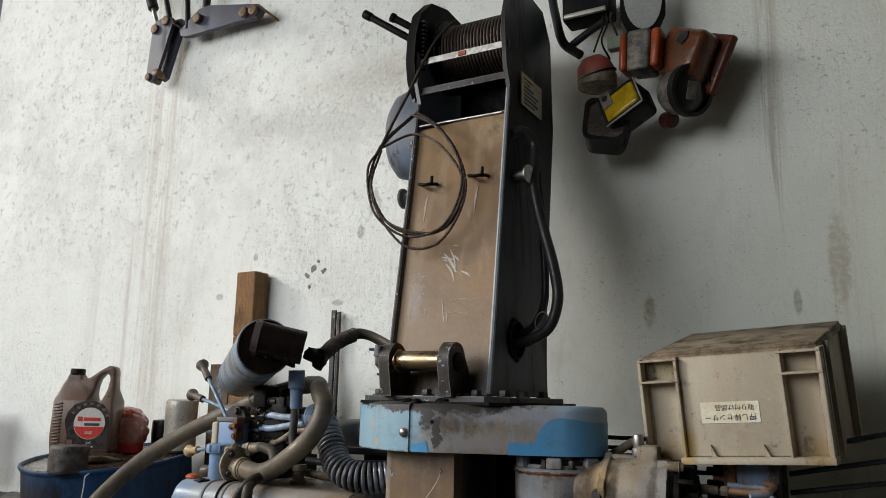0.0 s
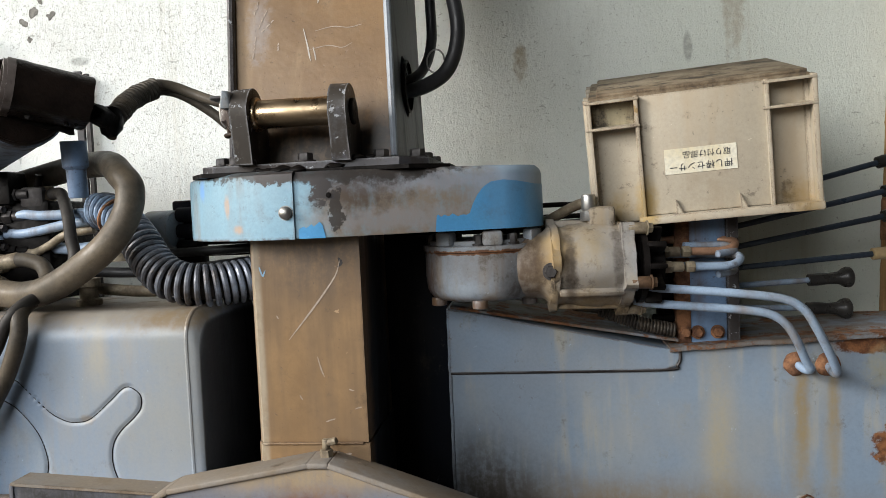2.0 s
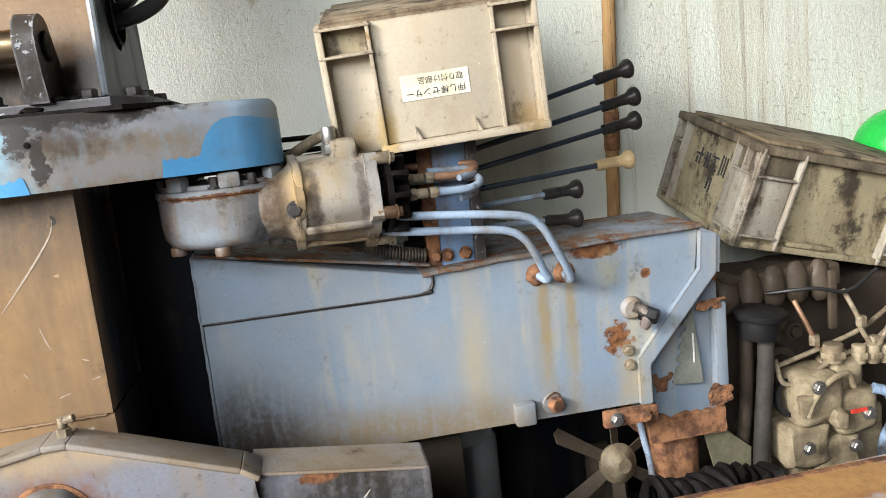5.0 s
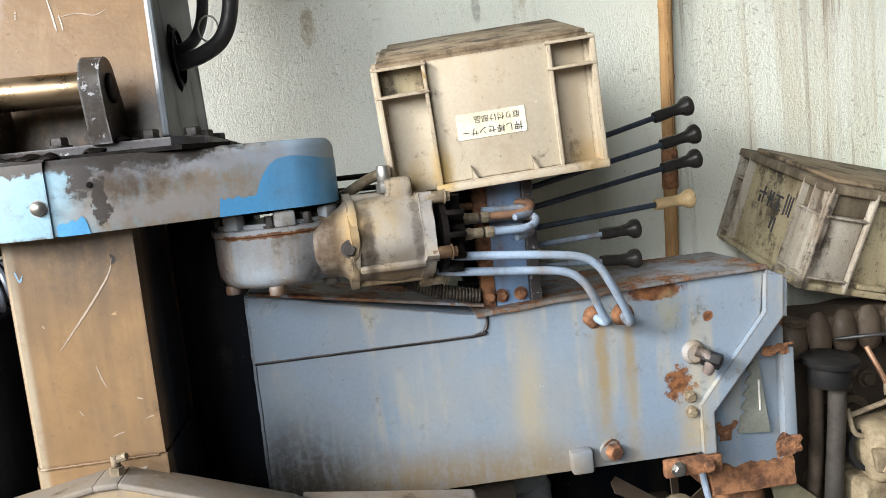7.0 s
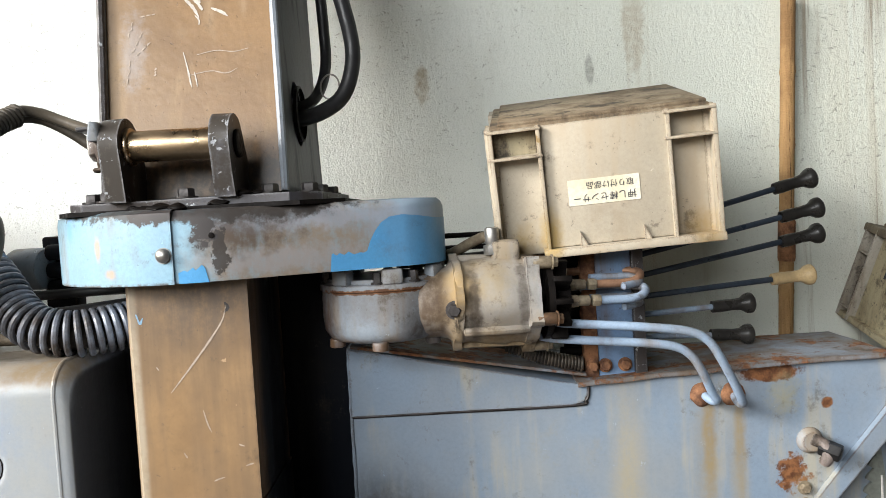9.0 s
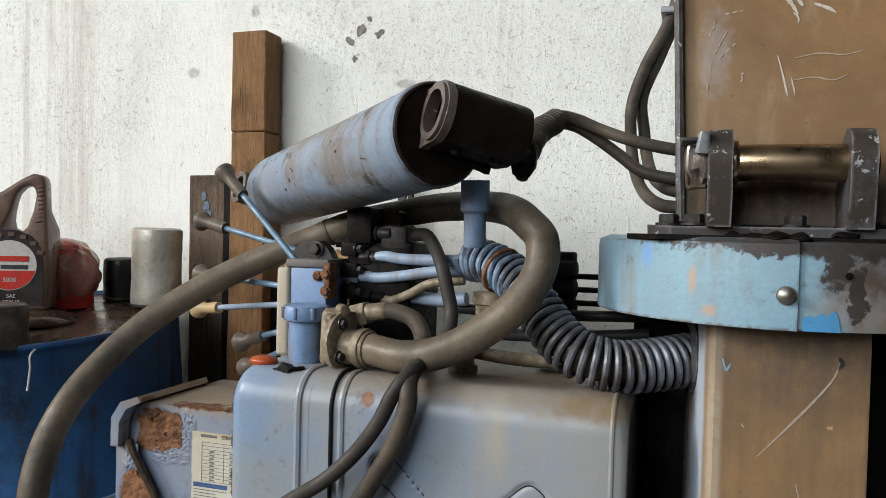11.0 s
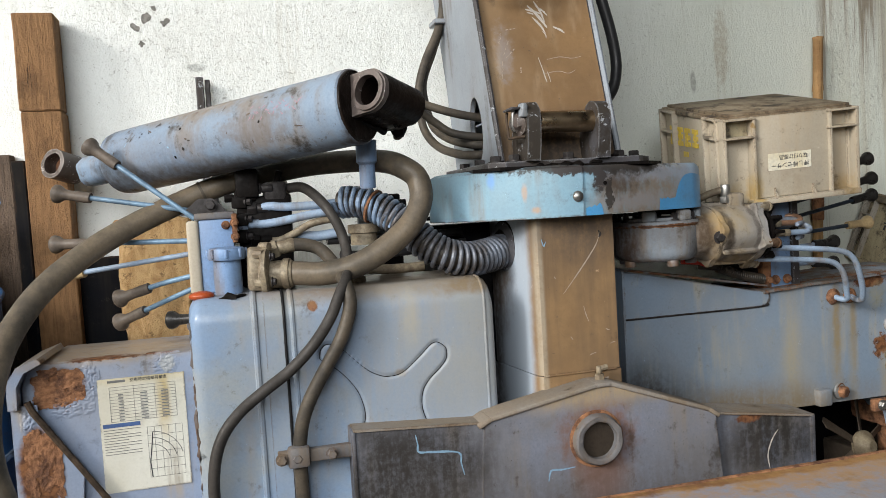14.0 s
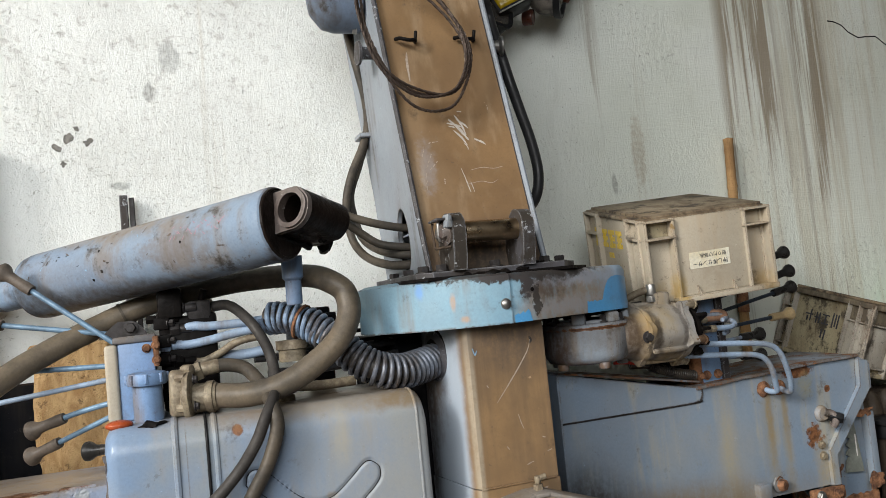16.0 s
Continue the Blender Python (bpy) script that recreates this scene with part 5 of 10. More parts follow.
for k in range(12):
    zz = 2.262 + 0.016 * k
    part("gear_tooth", box((-0.231, 1.975, zz), (-0.214, 1.995, zz + 0.007), 0.001, 1), M_DARKSTEEL, winch)
part("back_shell", box((-0.21, 2.24, 2.1), (0.1, 2.27, 2.5), 0.003), M_GREASE, winch)
# hydraulic motor bulging from the left cheek
bm = lathe([(0, 0), (0.085, 0), (0.085, 0.08), (0.080, 0.115), (0.06, 0.145), (0.03, 0.155), (0, 0.157)], (-0.235, 2.06, 2.06), (-1, 0, 0), 28)
for v in bm.verts:
    v.co.z = 2.06 + (v.co.z - 2.06) * 1.95
winch_motor = part("motor_cover", bm, M_COVER, winch, "domed grey blue winch motor cover")
for a in range(6):
    part("cover_bolt", hexbolt(bmesh.new(), (-0.25, 2.06 + 0.084 * math.cos(a * 1.05 + 0.4), 2.06 + 0.163 * math.sin(a * 1.05 + 0.4)), (-1, 0, 0), 0.009, 0.012), M_STEEL, winch_motor)

# spare loops of wire rope hung on the hooks
coil = thing("wire_rope_coil", (-0.14, 1.9, 1.82), "loops of dark rusty wire rope hung on the boom hooks", "rope")
LOOP_A = [(-0.205, 1.925, 2.078), (-0.280, 1.855, 1.965), (-0.300, 1.805, 1.840), (-0.258, 1.800, 1.710), (-0.168, 1.815, 1.603), (-0.065, 1.825, 1.598), (0.0, 1.840, 1.675), (0.026, 1.852, 1.785), (-0.028, 1.880, 1.912), (-0.120, 1.910, 2.022), (-0.205, 1.922, 2.082)]
LOOP_B = [(-0.288, 1.845, 1.945), (-0.190, 1.885, 1.990), (-0.080, 1.875, 1.932), (0.010, 1.860, 1.802), (-0.018, 1.840, 1.668), (-0.115, 1.825, 1.634), (-0.222, 1.805, 1.676), (-0.286, 1.795, 1.800), (-0.284, 1.840, 1.935)]
LOOP_C = [(-0.215, 1.915, 2.070), (-0.292, 1.845, 1.950), (-0.290, 1.795, 1.800), (-0.236, 1.798, 1.690), (-0.130, 1.815, 1.642), (-0.040, 1.830, 1.648), (0.016, 1.842, 1.740), (0.006, 1.862, 1.840), (-0.070, 1.890, 1.965), (-0.150, 1.912, 2.045), (-0.215, 1.915, 2.070)]
LOOP_D = [(-0.288, 1.840, 1.940), (-0.306, 1.800, 1.860), (-0.272, 1.790, 1.720), (-0.190, 1.805, 1.642), (-0.110, 1.815, 1.628), (-0.030, 1.828, 1.664), (0.012, 1.845, 1.770), (-0.012, 1.868, 1.880), (-0.090, 1.892, 1.990), (-0.190, 1.910, 2.062)]
for pts in (LOOP_A, LOOP_B, LOOP_C, LOOP_D):
    bm = bmesh.new()
    lay = smooth_path(pts, 13)
    add_sweep(bm, lay, 0.0034, 7)
    for ph in range(3):
        strand = []
        for i, q in enumerate(lay):
            t = (lay[min(i + 1, len(lay) - 1)] - lay[max(i - 1, 0)]).normalized()
            s0 = t.cross(Vector((0, 1, 0))).normalized()
            a = i * 1.15 + ph * 2.094
            strand.append(q + (s0 * math.cos(a) + t.cross(s0) * math.sin(a)) * 0.0026)
        add_sweep(bm, strand, 0.0023, 5)
    part("rope_loop", bm, M_BARE, coil)

# ---- slewing motor under the cover ----
slew = thing("slewing_motor", (0.31, 1.88, 0.84), "grimy cast slewing gear case with hydraulic motor under the turntable cover", "motor")
GC = (0.312, 1.888)
bm = lathe([(0, 0.852), (0.098, 0.852), (0.112, 0.858), (0.122, 0.874), (0.1245, 0.90), (0.1245, 0.952), (0.128, 0.954), (0.128, 0.966), (0.118, 0.968), (0.118, 0.976), (0, 0.976)], (*GC, 0), (0, 0, 1), 40)
case = part("gear_case", bm, M_MOTOR, slew, "round gear case in worn grey paint")
for a in range(10):
    q = (GC[0] + 0.113 * math.cos(a * 0.628 + 0.3), GC[1] + 0.113 * math.sin(a * 0.628 + 0.3))
    part("case_bolt", hexbolt(bmesh.new(), (*q, 0.967), (0, 0, 1), 0.010, 0.022), M_DARKSTEEL, case)
for a in range(5):
    q = (GC[0] + 0.100 * math.cos(a * 1.256 + 0.9), GC[1] + 0.100 * math.sin(a * 1.256 + 0.9))
    part("foot_boss", rod((*q, 0.838), (*q, 0.856), 0.016, 0.003, 14), M_MOTOR, case)
for a in (-2.2, -1.35, -0.5, 0.4):
    q = Vector((GC[0] + 0.118 * math.cos(a), GC[1] + 0.118 * math.sin(a), 0.966))
    bm = box((-0.02, -0.012, 0), (0.02, 0.012, 0.03), 0.006, 2, Matrix.Translation(q) @ Matrix.Rotation(a + math.pi / 2, 4, "Z"))
    part("case_ear", bm, M_MOTOR, case)
# worm housing and motor along the beam
MA, MB = Vector((0.40, 1.845, 0.918)), Vector((0.645, 1.872, 0.912))
d = (MB - MA).normalized()
# one rounded casting: dark neck, lugged flange and a broad body
bm = bmesh.new()
casting = [(0.0, -0.02), (0.060, -0.02), (0.066, -0.012), (0.066, 0.022), (0.070, 0.036), (0.080, 0.046), (0.084, 0.052), (0.084, 0.062), (0.080, 0.066), (0.079, 0.072), (0.080, 0.09), (0.083, 0.11), (0.084, 0.14), (0.084, 0.165), (0.083, 0.182), (0.084, 0.190), (0.084, 0.200), (0.0, 0.202)]
add_lathe(bm, casting, MA, d, 40)
turn_ = frame_of(d)
for v in bm.verts:
    q = turn_.inverted() @ (v.co - MA)
    if q.z > 0.04:
        a = math.atan2(q.y, q.x)
        k = 1 + 0.055 * math.cos(4 * a + 0.5) * min(1.0, (q.z - 0.04) / 0.08)
        v.co = MA + turn_ @ Vector((q.x * k, q.y * k, q.z))
body = part("motor_body", lumpy(lumpy(bm, 0.005, 24), 0.0015, 90), M_ALLOY, slew, "dirty cast alloy motor body", 40)
# lobed flanges at both ends of the body, and webs between them
for z0, thick, r0, lobe, count, turned in ((0.186, 0.024, 0.088, 0.020, 5, 1.5), (0.046, 0.016, 0.082, 0.014, 4, 0.7)):
    outline = [((r0 + lobe * max(0.0, math.cos(count * a + turned)) ** 3) * math.cos(a), (r0 + lobe * max(0.0, math.cos(count * a + turned)) ** 3) * math.sin(a)) for a in np.linspace(0, 2 * math.pi, 81)[:-1]]
    bm = prism(outline, thick, Matrix.Translation(MA + d * z0) @ turn_.to_4x4(), 0.003, 2)
    part("body_flange", lumpy(bm, 0.002, 50), M_ALLOY, body, "lobed cast flange")
for a in (-2.5, -1.75, -1.0, 0.2, 1.5):
    bm = box((0.074, -0.006, 0.06), (0.093, 0.006, 0.19), 0.005, 2, Matrix.Translation(MA) @ turn_.to_4x4() @ Matrix.Rotation(a, 4, "Z"))
    part("body_web", lumpy(bm, 0.003, 50), M_ALLOY, body)
part("motor_bolt", hexbolt(bmesh.new(), (0.452, 1.777, 0.910), (-0.1, -1, 0), 0.013, 0.014), M_DARKSTEEL, body)
bm = bmesh.new()
add_lathe(bm, [(0, 0), (0.082, 0), (0.082, 0.012), (0.045, 0.018), (0.045, 0.052), (0.03, 0.055), (0, 0.055)], MB - d * 0.02, d, 30)
end = part("motor_end", bm, M_GREASE, slew, "black finned motor end")
for k in range(12):
    a = k * math.pi / 6
    m = Matrix.Translation(MB - d * 0.01) @ frame_of(d) @ Matrix.Rotation(a, 4, "Z")
    bm = box((0.03, -0.006, 0.0), (0.088, 0.006, 0.035), 0.003, 2, m)
    part("fin", lumpy(bm, 0.003, 60, a), M_GREASE, end)
for k in range(5):
    a = (k * 2 * math.pi - 1.5) / 5
    m = MB - d * 0.05 + (frame_of(d) @ Vector((0.094 * math.cos(a), 0.094 * math.sin(a), 0)))
    bm = bmesh.new()
    add_rod(bm, m, m + d * 0.04, 0.0125, 0.003, 14)
    hexbolt(bm, m + d * 0.04, d, 0.011, 0.012)
    part("end_bolt", bm, M_BRONZE if k % 2 else M_FIT, body)
bm = box((-0.028, -0.02, 0.0), (0.028, 0.02, 0.05), 0.008, 2, Matrix.Translation(MA + d * 0.16 + Vector((0, 0.0, 0.07))))
part("port_block", lumpy(bm, 0.003, 40), M_ALLOY, body)
q = MA + d * 0.135 + Vector((0, 0, 0.09))
bm = rod(q, q + Vector((0, 0, 0.02)), 0.018, 0.002, 6)
add_rod(bm, q + Vector((0, 0, 0.02)), q + Vector((0, 0, 0.055)), 0.0145, 0.004, 14)
port = part("port_elbow", bm, M_STEEL, body)
part("port_hose", tube([q + Vector((0, 0.0, 0.04)), q + Vector((-0.03, 0.03, 0.03)), q + Vector((-0.09, 0.08, -0.0)), q + Vector((-0.17, 0.14, -0.02))], 0.011, 12), M_FIT, slew, "dirty brown hydraulic hose")
part("port_hose", tube([q + Vector((0.02, 0.09, -0.005)), q + Vector((-0.06, 0.11, -0.01)), q + Vector((-0.2, 0.16, -0.02))], 0.010, 12), M_BLACKHOSE, slew)
# two fittings with a bent return tube
for k, (dz, dy) in enumerate(((0.022, 0.01), (-0.006, -0.03))):
    p0 = MB + d * 0.03 + Vector((0, dy, dz))
    bm = rod(p0, p0 + d * 0.022, 0.0135, 0.003, 6)
    add_rod(bm, p0 + d * 0.02, p0 + d * 0.045, 0.0105, 0.002, 12)
    add_rod(bm, p0 + d * 0.05, p0 + d * 0.068, 0.0125, 0.003, 6)
    part("tube_fitting", bm, M_FIT, end)
    part("return_tube", tube([p0 + d * 0.06, p0 + d * 0.13, p0 + d * 0.16 + Vector((0, 0.01, 0.008)), p0 + d * 0.165 + Vector((0, 0.04, 0.018)), p0 + d * 0.12 + Vector((0, 0.07, 0.02)), p0 + d * 0.02 + Vector((0, 0.08, 0.02))], 0.0085, 12), M_COPPER if k == 0 else M_PIPE, slew, "bent hydraulic tube")
for dz in (0.012, -0.03):
    p0 = MB + d * 0.09 + Vector((0.0, 0.045, dz + 0.02))
    part("return_tube", tube([p0, p0 + d * 0.05, p0 + d * 0.085 + Vector((0, -0.006, 0.0)), p0 + d * 0.1 + Vector((0, -0.03, -0.01)), p0 + d * 0.06 + Vector((0, -0.055, -0.015))], 0.0075, 12), M_PIPE, slew)

# ---- right outrigger box ----
BEAM_Y = 1.93
outrigger = thing("outrigger_beam", (0.8, 2.05, FLOOR), "pale blue steel outrigger box beam with rust runs", "outrigger")
face = [(0.222, 0.345), (1.186, 0.338), (1.186, 0.447), (1.344, 0.638), (1.356, 0.738), (1.20, 0.738), (0.72, 0.716), (0.222, 0.822)]
beam = part("beam_box", prism(face, 0.26, front(BEAM_Y), 0.006, 2), M_BEAM, outrigger, "box beam with rust runs, darker low down")
wedge = [(0.226, 0.677), (0.690, 0.677), (0.712, 0.684), (0.720, 0.70), (0.720, 0.716), (0.226, 0.819)]
part("gusset_plate", prism(wedge, 0.006, front(BEAM_Y - 0.004), 0.003, 2), M_BEAM, beam)
bm = bmesh.new()
add_sweep(bm, smooth_path([(0.226, BEAM_Y - 0.002, 0.676), (0.45, BEAM_Y - 0.002, 0.6755), (0.692, BEAM_Y - 0.002, 0.6755), (0.716, BEAM_Y - 0.002, 0.685), (0.7225, BEAM_Y - 0.002, 0.70), (0.7225, BEAM_Y - 0.002, 0.716)], 6), 0.0034, 6)
part("weld_bead", bm, M_DARKSTEEL, beam)
bm = bmesh.new()
add_sweep(bm, [Vector((0.224, BEAM_Y - 0.001, z)) for z in np.linspace(0.36, 0.82, 30)], 0.0036, 8)
part("weld_bead", lumpy(bm, 0.0018, 60), M_BEAM, beam)
# top flange with crust
bm = bmesh.new()
add_box(bm, (0.70, BEAM_Y - 0.012, 0.0), (1.36, BEAM_Y + 0.27, 0.010))
bmesh.ops.subdivide_edges(bm, edges=list(bm.edges), cuts=14, use_grid_fill=True)
for v in bm.verts:
    v.co.z += 0.716 + 0.046 * min(1.0, (v.co.x - 0.72) / 0.48) * 0.5 + 0.0012
part("top_flange", lumpy(bm, 0.0025, 25), M_BEAMTOP, beam, "rust crusted top flange")
bm = bmesh.new()
add_box(bm, (0.23, BEAM_Y + 0.0, 0.0), (0.72, BEAM_Y + 0.26, 0.006), None)
for v in bm.verts:
    v.co.z += 0.822 - (v.co.x - 0.222) * 0.175
part("top_plate", bm, M_BEAMTOP, beam)
# slanted end brace
brace = [(1.186, 0.338), (1.214, 0.338), (1.214, 0.433), (1.39, 0.632), (1.395, 0.726), (1.356, 0.735), (1.35, 0.645), (1.186, 0.452)]
part("end_brace", prism(brace, 0.03, front(BEAM_Y - 0.016), 0.006, 2), M_BEAM, outrigger, "bent blue edge strip")
part("end_cap", prism([(1.35, 0.64), (1.40, 0.63), (1.405, 0.715), (1.36, 0.742)], 0.27, front(BEAM_Y - 0.012), 0.008, 2), M_BEAM, outrigger)
# lock pin seat
part("pin_boss", lathe([(0, 0), (0.028, 0), (0.026, 0.008), (0.02, 0.016), (0.0, 0.016)], (1.181, BEAM_Y, 0.573), (0, -1, 0), 24), M_MOTOR, beam)
bm = tube([(1.181, 1.912, 0.58), (1.196, 1.895, 0.572), (1.200, 1.89, 0.55), (1.197, 1.9, 0.534)], 0.0125, 12)
part("pin_hook", bm, M_LUGGREY, beam)
bm = rod((1.190, 1.905, 0.568), (1.222, 1.878, 0.556), 0.0185, 0.005, 6)
part("lock_bolt", bm, M_BLACK, beam, "black lock bolt")
for q in ((1.167, 0.472), (1.168, 0.436)):
    part("beam_bolt", hexbolt(bmesh.new(), (q[0], BEAM_Y, q[1]), (0, -1, 0), 0.011, 0.012), M_FIT, beam)
for qx, qz in ((0.973, 0.376),):
    bm = hexbolt(bmesh.new(), (qx, BEAM_Y, qz), (0.3, -1, -0.1), 0.019, 0.026)
    part("beam_bolt", bm, M_RUST, beam)
    part("weld_nut", rod((qx - 0.004, BEAM_Y, qz), (qx - 0.002, BEAM_Y - 0.008, qz), 0.026, 0.003, 16), M_BEAM, beam)
part("stop_block", box((0.878, BEAM_Y - 0.026, 0.338), (0.926, BEAM_Y + 0.02, 0.392), 0.006), M_BEAM, beam)
bm = box((1.09, BEAM_Y - 0.02, 0.295), (1.225, BEAM_Y + 0.0, 0.335), 0.004)
part("hinge_strap", bm, M_RUST, beam)
for qx in (1.12, 1.19):
    part("strap_bolt", hexbolt(bmesh.new(), (qx, BEAM_Y - 0.02, 0.315), (0, -1, 0), 0.013, 0.014), M_STEEL if qx < 1.15 else M_RUST, beam)
part("beam_hanger", box((0.62, 1.98, FLOOR), (0.76, 2.12, 0.35), 0.006), M_ENGINE, outrigger)
# pipe ports with rust rings
for px_, pz_ in ((0.960, 0.683), (1.024, 0.680)):
    bm = lathe([(0, 0), (0.026, 0), (0.023, 0.004), (0.014, 0.010), (0, 0.010)], (px_, BEAM_Y, pz_), (0, -1, 0), 20)
    part("port_flange", lumpy(bm, 0.003, 60), M_RUST, beam, "rust ringed pipe port")
for pts in ([(0.62, 1.87, 0.832), (0.70, 1.85, 0.826), (0.83, 1.84, 0.814), (0.885, 1.84, 0.803), (0.915, 1.842, 0.782), (0.937, 1.85, 0.748), (0.962, 1.872, 0.70), (0.973, 1.882, 0.682), (0.970, 1.90, 0.676), (0.962, 1.925, 0.682)],
            [(0.62, 1.85, 0.866), (0.70, 1.83, 0.861), (0.826, 1.82, 0.849), (0.905, 1.82, 0.836), (0.942, 1.822, 0.815), (0.966, 1.828, 0.78), (1.00, 1.85, 0.72), (1.024, 1.878, 0.676), (1.024, 1.90, 0.670), (1.024, 1.925, 0.679)]):
    part("pressure_pipe", tube(pts, 0.0088, 14, 8), M_PIPE, outrigger, "bent light blue pressure pipe")
# small sheathed hose lying on the beam
bm = tube([(0.50, 1.97, 0.815), (0.57, 1.955, 0.805), (0.64, 1.945, 0.775), (0.715, 1.945, 0.758)], 0.012, 12)
add_coil(bm, smooth_path([(0.56, 1.955, 0.806), (0.64, 1.945, 0.776), (0.715, 1.945, 0.758)], 8), 0.0135, 0.003, 0.007, 6, 12)
part("sheathed_hose", bm, M_SPRINGDARK, outrigger)
part("link_lever", tube([(0.45, 1.98, 0.83), (0.5, 1.96, 0.825), (0.53, 1.96, 0.81)], 0.008, 8), M_RED, outrigger)

# bracket plate that carries the crate and levers
bracket = part("lever_bracket", box((0.752, 1.955, 0.722), (0.828, 1.967, 1.0), 0.002), M_BLUE, outrigger, "light blue upright bracket plate")
part("bracket_edge", box((0.828, 1.945, 0.722), (0.853, 2.0, 1.0), 0.003), M_GREYPAINT, outrigger)
part("bracket_edge", lumpy(box((0.722, 1.95, 0.722), (0.752, 2.0, 1.0), 0.003), 0.002, 30), M_RUST, outrigger)
for bx in (0.738, 0.764, 0.806):
    part("bracket_bolt", hexbolt(bmesh.new(), (bx, 1.949, 0.752), (0, -1, 0), 0.011, 0.013), M_RUST, bracket)
part("chain_guard", box((0.69, 1.99, 0.76), (0.72, 2.03, 0.99), 0.002), M_GREASE, outrigger)
for k in range(7):
    part("link", rod((0.675, 1.985, 0.78 + k * 0.032), (0.735, 1.985, 0.78 + k * 0.032), 0.009, 0.003, 10), M_GREASE, outrigger)

# telescoping leg at the end
leg = part("leg_case", box((1.235, 1.985, 0.225), (1.43, 2.16, 0.70), 0.006), M_BEAM, outrigger, "blue leg case with rusty foot")
bm = bmesh.new()
add_box(bm, (1.228, 1.974, 0.205), (1.434, 2.165, 0.270))
bmesh.ops.subdivide_edges(bm, edges=list(bm.edges), cuts=9, use_grid_fill=True)
for v in bm.verts:
    if v.co.z > 0.24:
        v.co.z += 0.02 * noise.noise(v.co * 30)
part("leg_rust_band", lumpy(bm, 0.004, 50), M_RUST, leg)
part("leg_tube", rod((1.335, 2.07, FLOOR), (1.335, 2.07, 0.21), 0.062, 0.004, 28), M_RUST, outrigger, "rusty leg tube")
part("leg_foot", rod((1.335, 2.07, FLOOR), (1.335, 2.07, FLOOR + 0.025), 0.11, 0.004, 28), M_RUST, outrigger)
part("leg_flange", box((1.405, 1.955, 0.30), (1.435, 1.985, 0.545), 0.003), M_BEAM, leg)


def scab(x0, x1, z0, z1, y, parent, thick=0.003, name="rust_scab"):
    """A ragged plate of flaking rust on a front face."""
    bm = bmesh.new()
    cx, cz, rx, rz = (x0 + x1) / 2, (z0 + z1) / 2, (x1 - x0) / 2, (z1 - z0) / 2
    bmesh.ops.create_grid(bm, x_segments=36, y_segments=36, size=1.0, matrix=Matrix.Translation((cx, y, cz)) @ FRONT @ Matrix.Diagonal((rx, rz, 1, 1)))
    far = lambda c: ((c.x - cx) / rx) ** 8 + ((c.z - cz) / rz) ** 8
    kill = [f for f in bm.faces if far(f.calc_center_median()) > 0.35 + 1.0 * noise.noise(f.calc_center_median() * 60) + 0.4 * noise.noise(f.calc_center_median() * 22)]
    bmesh.ops.delete(bm, geom=kill, context="FACES")
    for v in bm.verts:
        v.co.y -= thick * (0.3 + abs(noise.noise(v.co * 60))) * max(0.0, 1 - 0.8 * far(v.co)) + 0.0015 * noise.noise(v.co * 170)
    return part(name, bm, M_RUST, parent)


scab(1.375, 1.447, 0.282, 0.345, 1.954, leg)
scab(1.35, 1.435, 0.530, 0.560, 1.954, leg)
scab(1.245, 1.305, 0.33, 0.385, 1.983, leg)
scab(1.39, 1.43, 0.58, 0.69, 1.983, leg)
teeth = [(1.338, 0.535), (1.352, 0.535), (1.374, 0.345), (1.296, 0.352), (1.300, 0.372)]
for k in range(5):
    z_ = 0.39 + k * 0.029
    x_ = 1.308 + k * 0.006
    teeth += [(x_ - 0.004, z_), (x_ + 0.010, z_ + 0.012), (x_ - 0.002, z_ + 0.02)]
part("ratchet_handle", prism(teeth, 0.006, front(1.968), 0.001, 1), M_RATCHET, leg, "grey toothed ratchet plate")
part("ratchet_slot", box((1.349, 1.966, 0.40), (1.354, 1.9685, 0.475), 0.001, 1), M_WHITE, leg)

# ---- lever bank, right ----
bank_r = thing("control_lever_bank", (0.9, 2.1, 0.75), "row of hydraulic control levers with black knobs beside the crates", "lever bank", "control levers")
part("valve_body", lumpy(box((0.71, 2.02, 0.76), (0.85, 2.16, 0.99), 0.008), 0.003, 30), M_GREASE, bank_r)


def knob(a, b, material, parent, size=1.0):
    """A flared lever knob at the end b of the way a to b."""
    a, b = Vector(a), Vector(b)
    d = (b - a).normalized()
    s = size
    return part("knob", lathe([(0, -0.088 * s), (0.0135 * s, -0.088 * s), (0.0145 * s, -0.07 * s), (0.013 * s, -0.04 * s), (0.0145 * s, -0.02 * s), (0.0225 * s, -0.008 * s), (0.0245 * s, 0.0), (0.0235 * s, 0.006 * s), (0.019 * s, 0.010 * s), (0, 0.010 * s)], b, d, 22), material, parent)


def lever(start, tip, material, parent, rod_material, bend=None, size=1.0, r=0.0068):
    pts = [start] + ([bend] if bend else []) + [tip]
    if len(pts) == 2:
        bm = rod(start, Vector(tip), r, 0.001, 12)
    else:
        bm = tube(pts, r, 12)
    ob = part("lever", bm, rod_material, parent)
    knob(pts[-2], tip, material, ob, size)
    return ob


